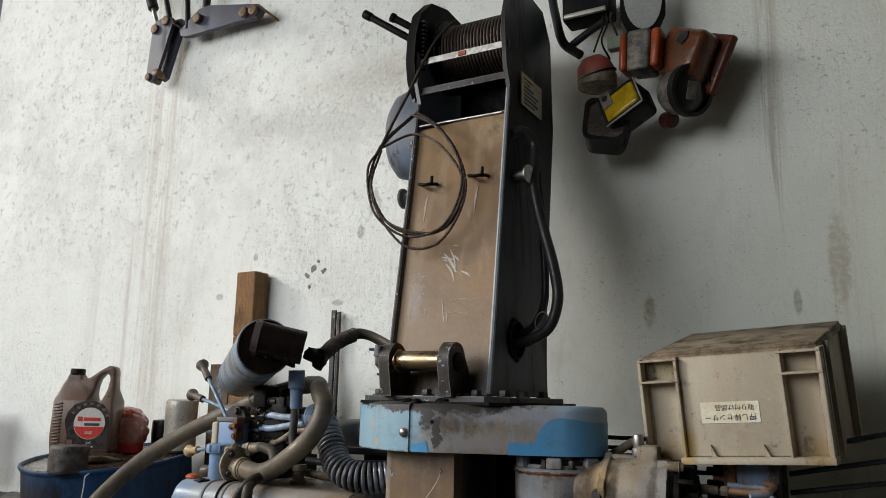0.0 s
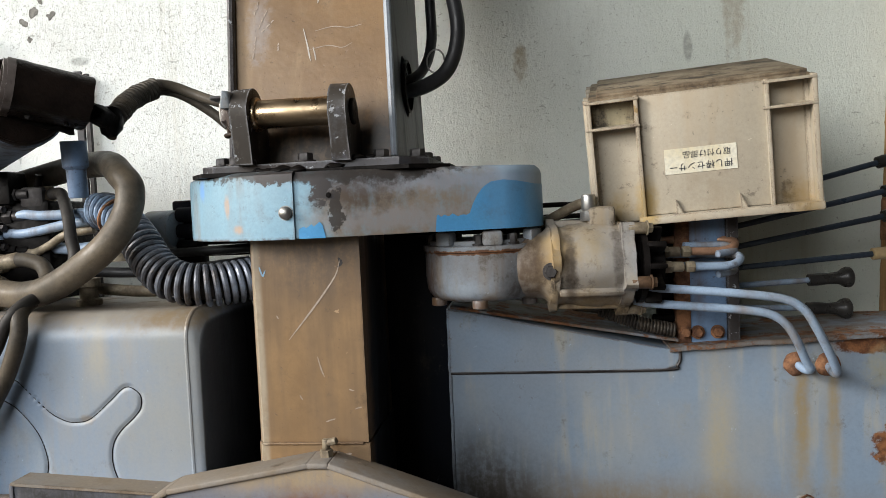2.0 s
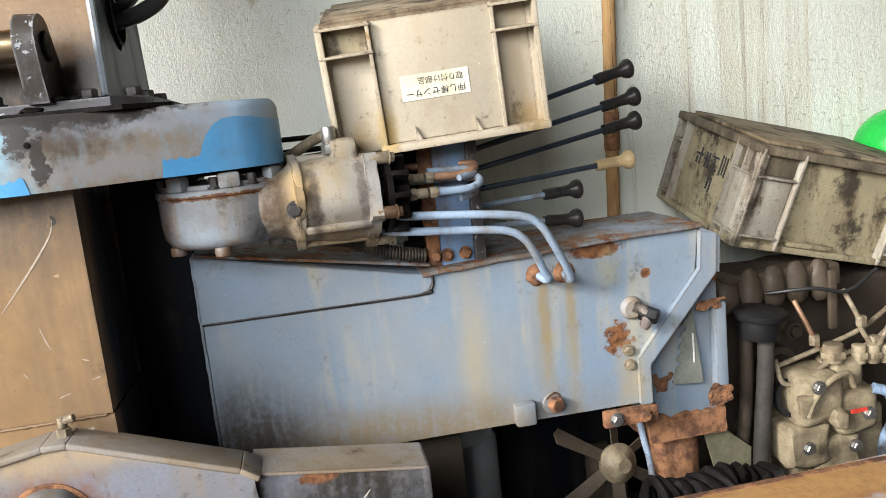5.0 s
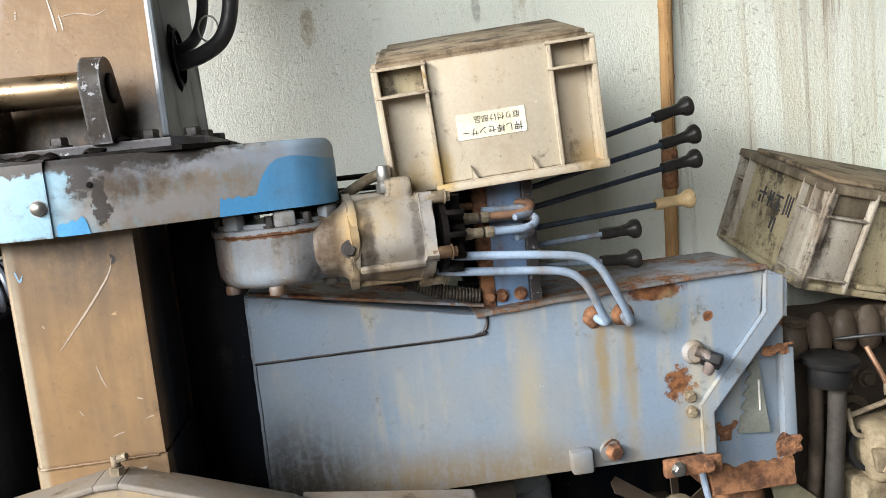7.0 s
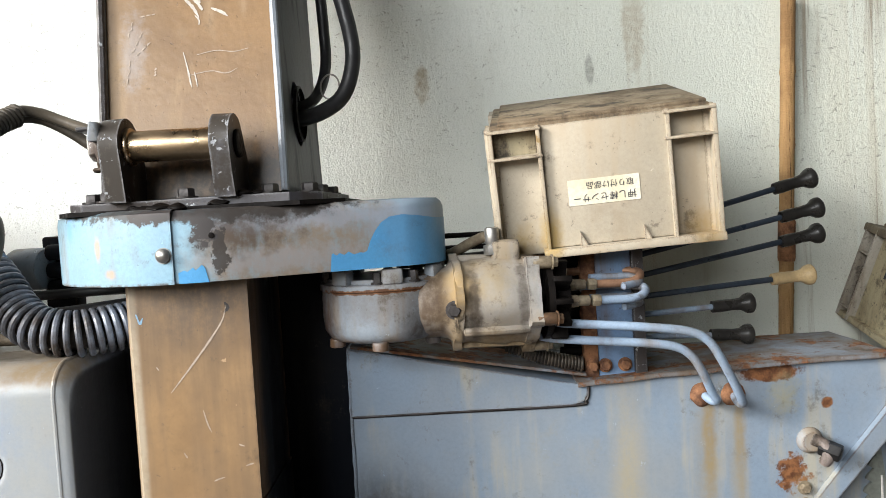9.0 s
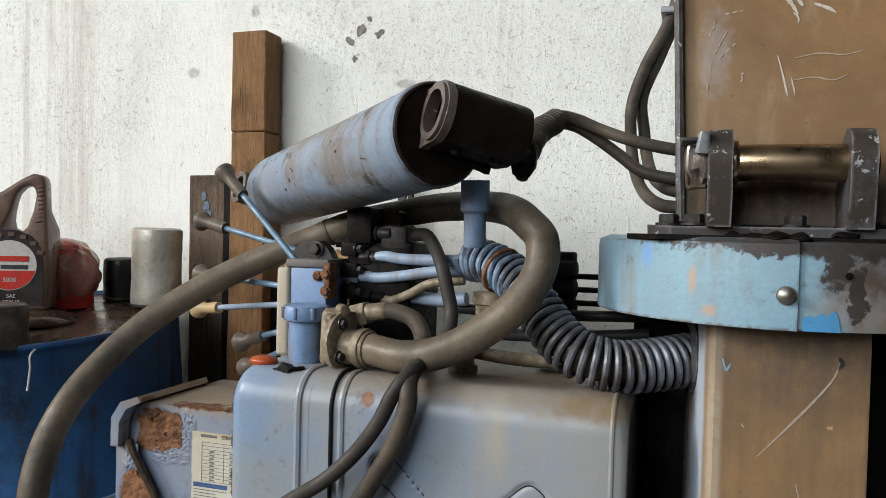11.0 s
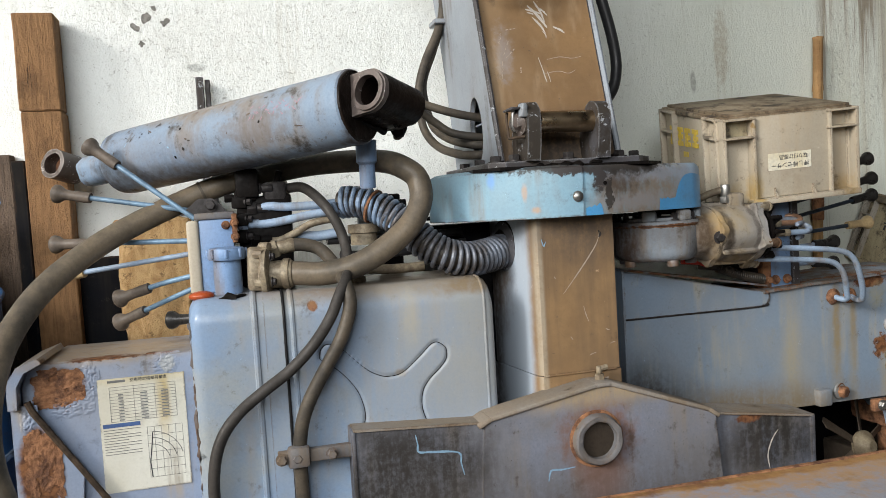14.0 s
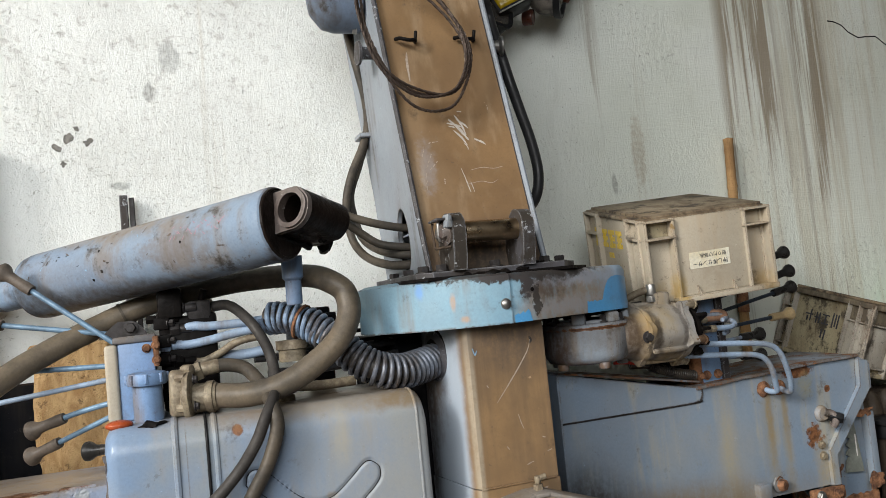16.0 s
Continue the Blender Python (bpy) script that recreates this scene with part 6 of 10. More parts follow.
for tip, start, mk, mr in (((1.290, 2.12, 1.123), (0.86, 2.10, 1.02), M_KNOB, M_RODDARK), ((1.304, 2.12, 1.054), (0.86, 2.10, 0.965), M_KNOB, M_RODDARK), ((1.303, 2.12, 0.995), (0.86, 2.10, 0.918), M_KNOB, M_RODDARK),
                           ((1.280, 2.12, 0.900), (0.86, 2.10, 0.872), M_CREAM, M_RODDARK), ((1.138, 2.12, 0.842), (0.85, 2.10, 0.830), M_KNOB, M_PIPE), ((1.133, 2.12, 0.769), (0.85, 2.10, 0.782), M_KNOB, M_PIPE)):
    lever(start, tip, mk, bank_r, mr)

# ---- beige tub with a parts label, upside down on the bracket ----
tub = thing("storage_tub", (0.77, 2.05, 1.0), "dusty beige plastic parts tub turned upside down on the crane bracket", "tub")
TUB = Matrix.Translation((0.769, 1.866, 0.998)) @ Matrix.Rotation(radians(-6.0), 4, "Z") @ Matrix.Rotation(radians(5.0), 4, "X") @ Matrix.Rotation(radians(-3.2), 4, "Y")
W, H, D = 0.218, 0.268, 0.415


def tub_box(lo, hi, width=0.003):
    """A box of the tub, whose flank grows higher towards its back."""
    bm = box(lo, hi, width, 2)
    for v in bm.verts:
        v.co.z += 0.13 * max(0.0, v.co.y) * max(0.0, v.co.z) / H
    bm.transform(TUB)
    return bm


def tub_wall(lo, hi, name, material=M_BOX, parent=tub, width=0.0012):
    return part(name, tub_box(lo, hi, width), material, parent)


shell = part("shell", tub_box((-W + 0.012, 0.026, 0.004), (W - 0.012, D - 0.012, H - 0.012), 0.006), M_BOX, tub, "beige tub body")
# bottom (now on top) slab with slightly raised middle
bm = tub_box((-W + 0.004, 0.008, H - 0.014), (W - 0.004, D - 0.004, H), 0.004)
part("base_slab", bm, M_LID, tub, "stained brown underside")
bm = tub_box((-W + 0.022, 0.014, H - 0.001), (W - 0.008, D - 0.012, H + 0.007), 0.003)
part("base_rise", bm, M_LID, tub)
# centre panel, corner posts and cross ribs on the front
tub_wall((-W + 0.100, 0.004, 0.018), (W - 0.086, 0.03, H - 0.006), "front_panel")
for x0, x1 in ((-W, -W + 0.009), (-W + 0.095, -W + 0.103), (W - 0.091, W - 0.084), (W - 0.006, W + 0.004)):
    tub_wall((x0, -0.010, 0.002), (x1, 0.03, H - 0.004), "corner_rib")
for x0, x1, z0 in ((-W, -W + 0.105, H - 0.012), (-W, -W + 0.105, H - 0.066), (W - 0.095, W + 0.004, H - 0.012), (W - 0.095, W + 0.004, H - 0.062)):
    tub_wall((x0, -0.0115, z0), (x1, 0.03, z0 + 0.0055), "cross_rib")
bm = box((-W + 0.009, 0.021, H - 0.061), (-W + 0.095, 0.03, H - 0.012), 0.001, 1, TUB)
part("honeycomb_recess", bm, M_CRATE, tub, "dark dirty honeycomb recess")
# rim along the bottom
tub_wall((-W + 0.088, -0.014, 0.0), (W + 0.006, 0.024, 0.017), "rim", width=0.002)
for gx in (-0.055, 0.07):
    bm = prism([(0, 0), (0.014, 0), (0.0, 0.03)], 0.008, TUB @ Matrix.Translation((gx, -0.004, 0.016)) @ FRONT, 0.001, 1)
    part("rim_gusset", bm, M_BOX, tub)
# left flank ribs and handle frame
for y0, y1 in ((0.024, 0.033), (0.102, 0.110), (D - 0.108, D - 0.100), (D - 0.016, D - 0.006)):
    tub_wall((-W - 0.007, y0, 0.002), (-W + 0.016, y1, H - 0.004), "flank_rib")
for z0 in (H - 0.012, H - 0.068):
    tub_wall((-W - 0.006, 0.02, z0), (-W + 0.014, 0.11, z0 + 0.008), "flank_cross_rib")
    tub_wall((-W - 0.006, D - 0.11, z0), (-W + 0.014, D - 0.004, z0 + 0.008), "flank_cross_rib")
tub_wall((-W - 0.008, 0.0, 0.0), (-W + 0.018, D, 0.014), "flank_rim")
for y0, y1 in ((0.022, 0.036), (0.10, 0.112), (D - 0.022, D - 0.006)):
    tub_wall((W - 0.014, y0, 0.002), (W + 0.006, y1, H - 0.004), "flank_rib")
# worn yellow marks on the flank, past reading
for g in range(4):
    y0 = 0.165 + 0.052 * g
    for dz, w in ((0.0, 0.038), (0.02, 0.03), (0.04, 0.038)):
        part("yellow_mark", tub_box((-W + 0.0095, y0 + 0.004, 0.166 + dz), (-W + 0.0125, y0 + 0.004 + w, 0.179 + dz), 0.0), M_YELLOW, tub)
    part("yellow_mark", tub_box((-W + 0.009, y0 + 0.016 + 0.006 * (g % 2), 0.165), (-W + 0.0125, y0 + 0.030 + 0.006 * (g % 2), 0.218), 0.0), M_YELLOW, tub)
part("yellow_mark", tub_box((-W + 0.009, 0.24, 0.135), (-W + 0.0125, 0.27, 0.150), 0.0), M_YELLOW, tub)
# paper label, its two lines standing on their heads
LBL = TUB @ Matrix.Translation((-0.004 + 0.003, 0.0035, 0.123)) @ FRONT
lab = part("paper_label", box((-0.07, -0.0255, -0.0008), (0.07, 0.0255, 0.0005), 0.0, 1, LBL), M_PAPER, tub, "white paper label with two printed lines")
FLIP = LBL @ Matrix(((-1, 0, 0, 0), (0, -1, 0, 0), (0, 0, 1, 0), (0, 0, 0, 1))) @ Matrix.Translation((0, 0, -0.0012)) @ Matrix.Diagonal((1, 1, -1, 1))
words("押し棒センサー", 0.02, FLIP @ Matrix.Translation((0, 0.011, 0)), M_INK, tub, "lettering", 0.0003, 0.122)
words("取り付け部品", 0.02, FLIP @ Matrix.Translation((-0.012, -0.0125, 0)), M_INK, tub, "lettering", 0.0003, 0.092)

# ---- filthy crate leaning against the wall ----
crate = thing("dirty_crate", (1.8, 2.25, 0.6), "filthy beige plastic crate tipped forward on the old engine", "crate")
CU = Vector((0.9655, 0.0538, -0.2549))  # along the long side
CV = Vector((0.0038, 0.9754, 0.2202))  # towards the wall
CWv = CU.cross(CV)
CR = Matrix(((CU.x, CV.x, CWv.x, 0), (CU.y, CV.y, CWv.y, 0), (CU.z, CV.z, CWv.z, 0), (0, 0, 0, 1)))
CRATE = Matrix.Translation((1.548, 2.115, 0.643)) @ CR
CL, CD, CH = 0.58, 0.42, 0.273


def crate_part(lo, hi, name, material=M_CRATE, width=0.003, label=""):
    return part(name, box(lo, hi, width, 2, CRATE), material, crate, label)


crate_part((0.012, 0.012, 0.006), (CL - 0.012, CD - 0.012, CH - 0.02), "shell", label="smeared crate body")
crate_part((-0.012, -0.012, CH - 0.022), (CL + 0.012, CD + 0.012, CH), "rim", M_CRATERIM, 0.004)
crate_part((0.02, 0.02, CH), (CL - 0.02, CD - 0.02, CH + 0.012), "lid", M_LID, 0.005, "brown stained lid")
crate_part((-0.006, -0.006, 0.0), (CL + 0.006, CD + 0.006, 0.018), "foot_rim")
for x0 in (-0.006, 0.118, CL - 0.128, CL - 0.006):
    crate_part((x0, -0.014, 0.004), (x0 + 0.008, 0.018, CH - 0.006), "corner_rib", M_CRATEPOST, 0.002)
for x0, x1 in ((-0.004, 0.124), (CL - 0.126, CL + 0.002)):
    for z0 in (CH - 0.082, 0.032):
        crate_part((x0, -0.013, z0), (x1, 0.016, z0 + 0.006), "cross_rib", M_CRATEPOST, 0.002)
    crate_part((x0 + 0.008, 0.0, 0.036), (x1 - 0.008, 0.014, CH - 0.084), "post_panel", M_CRATEPOST, 0.002, "scuffed grey post panel")
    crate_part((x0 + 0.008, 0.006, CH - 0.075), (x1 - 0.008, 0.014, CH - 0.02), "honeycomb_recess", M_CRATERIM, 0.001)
for y0 in (-0.010, 0.045, 0.095, CD - 0.058, CD - 0.008):
    crate_part((-0.012, y0, 0.004), (0.016, y0 + 0.008, CH - 0.006), "flank_rib", M_CRATEPOST, 0.002)
for y0, y1 in ((-0.008, 0.10), (CD - 0.055, CD)):
    for z0 in (CH - 0.082, 0.032):
        crate_part((-0.012, y0, z0), (0.014, y1, z0 + 0.006), "flank_cross_rib", M_CRATEPOST, 0.002)
crate_part((0.003, 0.0, 0.036), (0.014, 0.095, CH - 0.084), "post_panel", M_CRATEPOST, 0.002)
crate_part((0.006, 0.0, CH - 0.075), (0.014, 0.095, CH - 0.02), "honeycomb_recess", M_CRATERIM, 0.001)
crate_part((0.16, -0.006, 0.02), (0.30, 0.014, 0.034), "foot_rib")
# stencilled marks too worn to read, as bars
for k, (y0, z0, hh, ww) in enumerate(((0.10, 0.145, 0.055, 0.006), (0.112, 0.15, 0.05, 0.006), (0.125, 0.145, 0.058, 0.006), (0.145, 0.15, 0.005, 0.035), (0.145, 0.185, 0.005, 0.035), (0.160, 0.15, 0.038, 0.006), (0.19, 0.148, 0.045, 0.007), (0.205, 0.148, 0.045, 0.006), (0.188, 0.168, 0.006, 0.03), (0.235, 0.15, 0.048, 0.006), (0.25, 0.15, 0.02, 0.008), (0.228, 0.175, 0.006, 0.035), (0.15, 0.09, 0.04, 0.006), (0.165, 0.095, 0.035, 0.007))):
    crate_part((0.0105, y0 + 0.045, z0), (0.0135, y0 + 0.045 + ww, z0 + hh), "stencil_bar", M_INK, 0.0)
# something green and round behind it
bm = bmesh.new()
bmesh.ops.create_uvsphere(bm, u_segments=32, v_segments=18, radius=0.13, matrix=Matrix.Translation((2.28, 2.385, 0.81)))
for v in bm.verts:
    if v.co.z < 0.74:
        v.co.z = 0.74 + (v.co.z - 0.74) * 0.2
helmet = thing("green_helmet", (2.28, 2.385, 0.72), "glossy bright green plastic helmet on the engine behind the crate", "helmet")
part("dome", bm, M_GREEN, helmet)
bm = lathe([(0.128, -0.012), (0.150, -0.014), (0.152, -0.006), (0.130, 0.002)], (2.28, 2.385, 0.735), (0, 0, 1), 32, False)
part("brim", bm, M_GREEN, helmet)

# bamboo cane against the wall
cane = thing("bamboo_cane", (1.346, 2.488, FLOOR), "tan bamboo cane leaning upright against the plaster wall", "cane")
prof = []
z_ = 0.0
for k in range(9):
    seg_h = 0.21
    prof += [(0.0205, z_), (0.0195, z_ + 0.02), (0.0195, z_ + seg_h - 0.02), (0.0215, z_ + seg_h - 0.006)]
    z_ += seg_h
bm = lathe([(0, 0)] + [(r, h * 0.966) for r, h in prof] + [(0.0, z_ * 0.966)], (1.346, 2.488, FLOOR), (0.042, 0.002, 1), 18)
part("stem", bm, M_BAMBOO, cane)
part("stem_wrap", lathe([(0.022, 0), (0.0235, 0.01), (0.023, 0.11), (0.0215, 0.115)], (1.392, 2.490, 0.90), (0.042, 0.002, 1), 18, False), M_RUST, cane)

# ---- old engine under the crate ----
engine = thing("old_engine", (1.75, 2.1, FLOOR), "old dusty diesel engine block with pump and pipes", "engine")
part("block", lumpy(box((1.50, 2.16, FLOOR), (2.45, 2.45, 0.50), 0.02, 3), 0.008, 9), M_ENGINE, engine)
bm = bmesh.new()
add_box(bm, (1.47, 2.085, 0.50), (1.85, 2.26, 0.566))
bmesh.ops.subdivide_edges(bm, edges=list(bm.edges), cuts=6, use_grid_fill=True)
bevel(bm, 0.03, 3)
man = part("manifold", lumpy(bm, 0.006, 14), M_MANIFOLD, engine, "dusty ribbed intake manifold")
for x0, r in ((1.512, 0.036), (1.582, 0.032), (1.650, 0.033), (1.716, 0.033), (1.785, 0.03)):
    bm = lathe([(0, 0.0), (r * 0.5, 0.004), (r * 0.85, 0.018), (r, 0.04), (r * 0.96, 0.075), (r * 0.8, 0.098), (r * 0.4, 0.112), (0, 0.115)], (x0, 2.082, 0.468), (0, 0.16, 1), 18)
    for v in bm.verts:
        v.co.y = 2.082 + (v.co.y - 2.082) * 0.75
    part("runner", lumpy(bm, 0.005, 22, x0), M_MANIFOLD, man)
part("manifold_bolt", hexbolt(bmesh.new(), (1.512, 2.075, 0.566), (0, -0.3, 1), 0.02, 0.010), M_MANIFOLD, man)
part("stud_plate", lumpy(box((1.775, 2.035, 0.40), (1.80, 2.05, 0.56), 0.006), 0.002, 40), M_MANIFOLD, man)
bm = lathe([(0, 0), (0.050, 0), (0.052, 0.02), (0.050, 0.048), (0.064, 0.05), (0.066, 0.056), (0.066, 0.064), (0.058, 0.070), (0.02, 0.073), (0, 0.073)], (1.54, 1.99, 0.432), (0.05, -0.05, 1), 30)
part("oil_filler_cap", bm, M_BLACK, engine, "dusty black filler cap")
part("filler_tube", tube([(1.562, 1.99, 0.44), (1.555, 1.99, 0.33), (1.54, 1.99, 0.15), (1.525, 1.995, FLOOR + 0.02)], 0.021, 14), M_RUBBERGREY, engine)
part("filler_tube", tube([(1.518, 2.01, 0.44), (1.516, 2.012, 0.33), (1.512, 2.02, 0.2), (1.50, 2.04, 0.05)], 0.017, 14), M_ENGINE, engine)
part("bracket_plate", prism([(1.38, 0.22), (1.40, 0.235), (1.515, 0.135), (1.51, 0.05), (1.42, 0.06)], 0.008, front(2.0), 0.002), M_BRACKET, engine, "olive bracket plate")
for k, (qx, qz) in enumerate(((1.62, 0.34), (1.70, 0.40), (1.60, 0.25), (1.66, 0.42), (1.75, 0.37), (1.58, 0.12))):
    part("block_bolt", hexbolt(bmesh.new(), (qx, 2.155, qz), (0, -1, 0), 0.018, 0.02), M_MANIFOLD, engine)
part("port_ring", lathe([(0.03, 0), (0.05, 0), (0.05, 0.03), (0.03, 0.03)], (1.69, 2.16, 0.29), (0, -1, 0), 24, False), M_MANIFOLD, engine)
# injection pump: cast body with bosses
bm = box((1.665, 1.935, 0.16), (1.80, 2.06, 0.30), 0.03, 4, Matrix.Translation((0, 0, 0)))
bmesh.ops.subdivide_edges(bm, edges=[e for e in bm.edges if e.calc_length() > 0.03], cuts=2, use_grid_fill=True)
pump = part("pump_body", lumpy(lumpy(bm, 0.012, 20), 0.003, 70), M_PUMP, engine, "beige dusty injection pump")
for lo_, hi_, w_ in (((1.775, 1.945, 0.12), (1.90, 2.05, 0.24), 0.022), ((1.635, 1.945, 0.05), (1.76, 2.05, 0.17), 0.022), ((1.78, 1.96, 0.235), (1.87, 2.05, 0.315), 0.02), ((1.72, 1.95, -0.02), (1.85, 2.05, 0.12), 0.02), ((1.66, 1.925, 0.205), (1.70, 1.95, 0.26), 0.008), ((1.75, 1.915, 0.155), (1.79, 1.95, 0.205), 0.01)):
    bm = box(lo_, hi_, w_, 4)
    bmesh.ops.subdivide_edges(bm, edges=[e for e in bm.edges if e.calc_length() > 0.03], cuts=2, use_grid_fill=True)
    part("pump_casting", lumpy(lumpy(bm, 0.010, 22, lo_[0]), 0.003, 70), M_PUMP, pump)
part("pump_rib", tube([(1.68, 1.93, 0.20), (1.70, 1.925, 0.25), (1.74, 1.922, 0.29), (1.79, 1.925, 0.30), (1.81, 1.93, 0.26)], 0.008, 10), M_PUMP, pump)
part("pump_base", lumpy(box((1.64, 1.99, FLOOR), (1.90, 2.16, 0.2), 0.02), 0.008, 20), M_PUMP, engine)
for qx, qz, hr in ((1.785, 0.315, 0.026), (1.86, 0.30, 0.018), (1.90, 0.295, 0.018), (1.94, 0.29, 0.018)):
    bm = rod((qx, 1.975, qz), (qx, 1.975, qz + 0.05), hr, 0.004, 14)
    add_rod(bm, (qx, 1.975, qz + 0.012), (qx, 1.975, qz + 0.03), hr * 1.25, 0.003, 6)
    part("pump_fitting", bm, M_PUMP, pump)
for qx, qz in ((1.67, 0.125), (1.72, 0.05), (1.84, 0.19), (1.80, 0.11), (1.70, 0.28)):
    part("pump_bolt", hexbolt(bmesh.new(), (qx, 1.915, qz), (0, -1, 0), 0.013, 0.014), M_STEEL, pump)
part("red_mark", box((1.79, 1.912, 0.196), (1.835, 1.918, 0.206), 0.001, 1), M_RED, pump)
part("red_mark", lathe([(0.008, 0), (0.014, 0.002), (0.008, 0.004)], (1.668, 1.918, 0.128), (0, -1, 0), 16, False), M_RED, pump)
for k, pts in enumerate((((1.59, 2.0, 0.36), (1.60, 1.985, 0.30), (1.65, 1.98, 0.30), (1.75, 1.98, 0.345), (1.86, 1.985, 0.37), (1.95, 2.0, 0.42)), ((1.60, 2.02, 0.33), (1.72, 2.0, 0.37), (1.84, 2.0, 0.405), (1.96, 2.02, 0.46)),
                         ((1.66, 2.02, 0.50), (1.68, 1.99, 0.43), (1.70, 1.985, 0.38)), ((1.80, 2.02, 0.51), (1.815, 1.99, 0.45), (1.83, 1.985, 0.40), (1.86, 1.98, 0.35)), ((1.86, 1.975, 0.34), (1.875, 1.96, 0.40), (1.93, 1.98, 0.44), (2.0, 2.0, 0.44)), ((1.60, 2.05, 0.52), (1.70, 2.0, 0.53), (1.80, 2.0, 0.51), (1.9, 2.02, 0.55)))):
    part("fuel_pipe", tube(pts, 0.0065 if k < 5 else 0.005, 10), (M_FIT, M_FIT, M_COPPER, M_FIT, M_FIT, M_BLACKHOSE)[k], engine)
for qx, qz in ((1.69, 0.40), (1.825, 0.43), (1.765, 0.35), (1.86, 0.372)):
    part("pipe_nut", rod((qx, 1.984, qz - 0.014), (qx, 1.984, qz + 0.014), 0.014, 0.003, 6), M_FIT, engine)
part("pump_hose", tube([(1.83, 1.95, 0.26), (1.87, 1.94, 0.24), (1.885, 1.945, 0.17), (1.87, 1.96, 0.10), (1.88, 1.97, 0.0)], 0.014, 12), M_SPRING, engine, "grey ribbed drain hose")
part("clamp_ring", lathe([(0.04, 0), (0.052, 0.0), (0.052, 0.02), (0.04, 0.02)], (1.63, 2.0, 0.25), (0, -1, 0.3), 24, False), M_BLACK, engine)

pump.location += Vector((-0.05, 0.0, 0.022)) * UNIT

# cooling fan lying under the beam
fan = thing("cooling_fan", (1.16, 2.05, FLOOR), "dusty metal cooling fan leaning below the beam", "fan")
bm = lathe([(0, 0), (0.05, 0), (0.052, 0.012), (0.03, 0.03), (0.018, 0.045), (0, 0.045)], (1.165, 2.05, 0.135), (0.15, -1, 0.2), 24)
hub_ = part("hub", bm, M_PUMP, fan)
for k in range(6):
    a = k * math.pi / 3 + 0.45
    m = Matrix.Translation((1.165, 2.05, 0.135)) @ frame_of((0.15, -1, 0.2)) @ Matrix.Rotation(a, 4, "Z") @ Matrix.Rotation(0.5, 4, "X")
    part("blade", prism([(0.03, -0.015), (0.10, -0.017), (0.185, -0.021), (0.195, 0.0), (0.18, 0.021), (0.09, 0.017), (0.03, 0.015)], 0.003, m, 0.001, 1), M_MANIFOLD, fan)
part("fan_stand", box((1.13, 2.06, FLOOR), (1.2, 2.2, 0.13), 0.01), M_ENGINE, fan)
tagged(part("grey_cable", tube([(1.205, 2.0, 0.32), (1.215, 1.985, 0.22), (1.23, 1.98, 0.12), (1.25, 1.99, FLOOR + 0.01)], 0.008, 10), M_PIPE), "light grey cable hanging below the beam", "cable")

# dark plate far below the beam, seen between beam and arm
tagged(part("pale_can", lathe([(0, 0), (0.10, 0), (0.105, 0.02), (0.105, 0.36), (0.095, 0.375), (0, 0.375)], (0.80, 2.28, FLOOR), (0, 0, 1), 28), M_MOTOR), "dusty grey green can on the floor below the beam", "can")

# added dark sheet that stands in for the shade below and behind the beam
sheet = thing("shade_sheet", (1.1, 2.46, FLOOR), "added dark sheet standing in for the shade behind the beam", "sheet")
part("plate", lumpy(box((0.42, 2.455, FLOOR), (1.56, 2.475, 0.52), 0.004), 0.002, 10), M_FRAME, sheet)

# ---- oil tank ----
tank = thing("oil_tank", (-0.61, 1.85, FLOOR), "dented grey blue hydraulic oil tank with a strap and filler cap", "tank")
bm = bmesh.new()
# cross-section rounded at the upper front edge, run along x with rounded ends
PRESSED = [smooth_path(q, 6) for q in (
    [(-0.694, 0, 0.701), (-0.690, 0, 0.722), (-0.676, 0, 0.733), (-0.655, 0, 0.730), (-0.637, 0, 0.716), (-0.587, 0, 0.666), (-0.555, 0, 0.646), (-0.528, 0, 0.640), (-0.494, 0, 0.647), (-0.451, 0, 0.681), (-0.423, 0, 0.706), (-0.408, 0, 0.712), (-0.394, 0, 0.706), (-0.382, 0, 0.692), (-0.384, 0, 0.668), (-0.400, 0, 0.648), (-0.429, 0, 0.622), (-0.447, 0, 0.595), (-0.452, 0, 0.560), (-0.444, 0, 0.525), (-0.425, 0, 0.49)],
    [(-0.694, 0, 0.701), (-0.682, 0, 0.688), (-0.655, 0, 0.671), (-0.625, 0, 0.638), (-0.605, 0, 0.605), (-0.594, 0, 0.562), (-0.598, 0, 0.53), (-0.615, 0, 0.50)])]
line_at = np.array([(q.x, q.z) for path in PRESSED for q in path])
prof = [(TY0, 0.10)] + [(TY0, z) for z in np.linspace(0.46, 0.76, 101)] + [(TY0, TZ - 0.06)] + [(TY0 + 0.06 - 0.06 * math.cos(a), TZ - 0.06 + 0.06 * math.sin(a)) for a in np.linspace(0.15, math.pi / 2, 9)] + [(TY1 - 0.04, TZ), (TY1, TZ - 0.04), (TY1, 0.10)]
rows = []
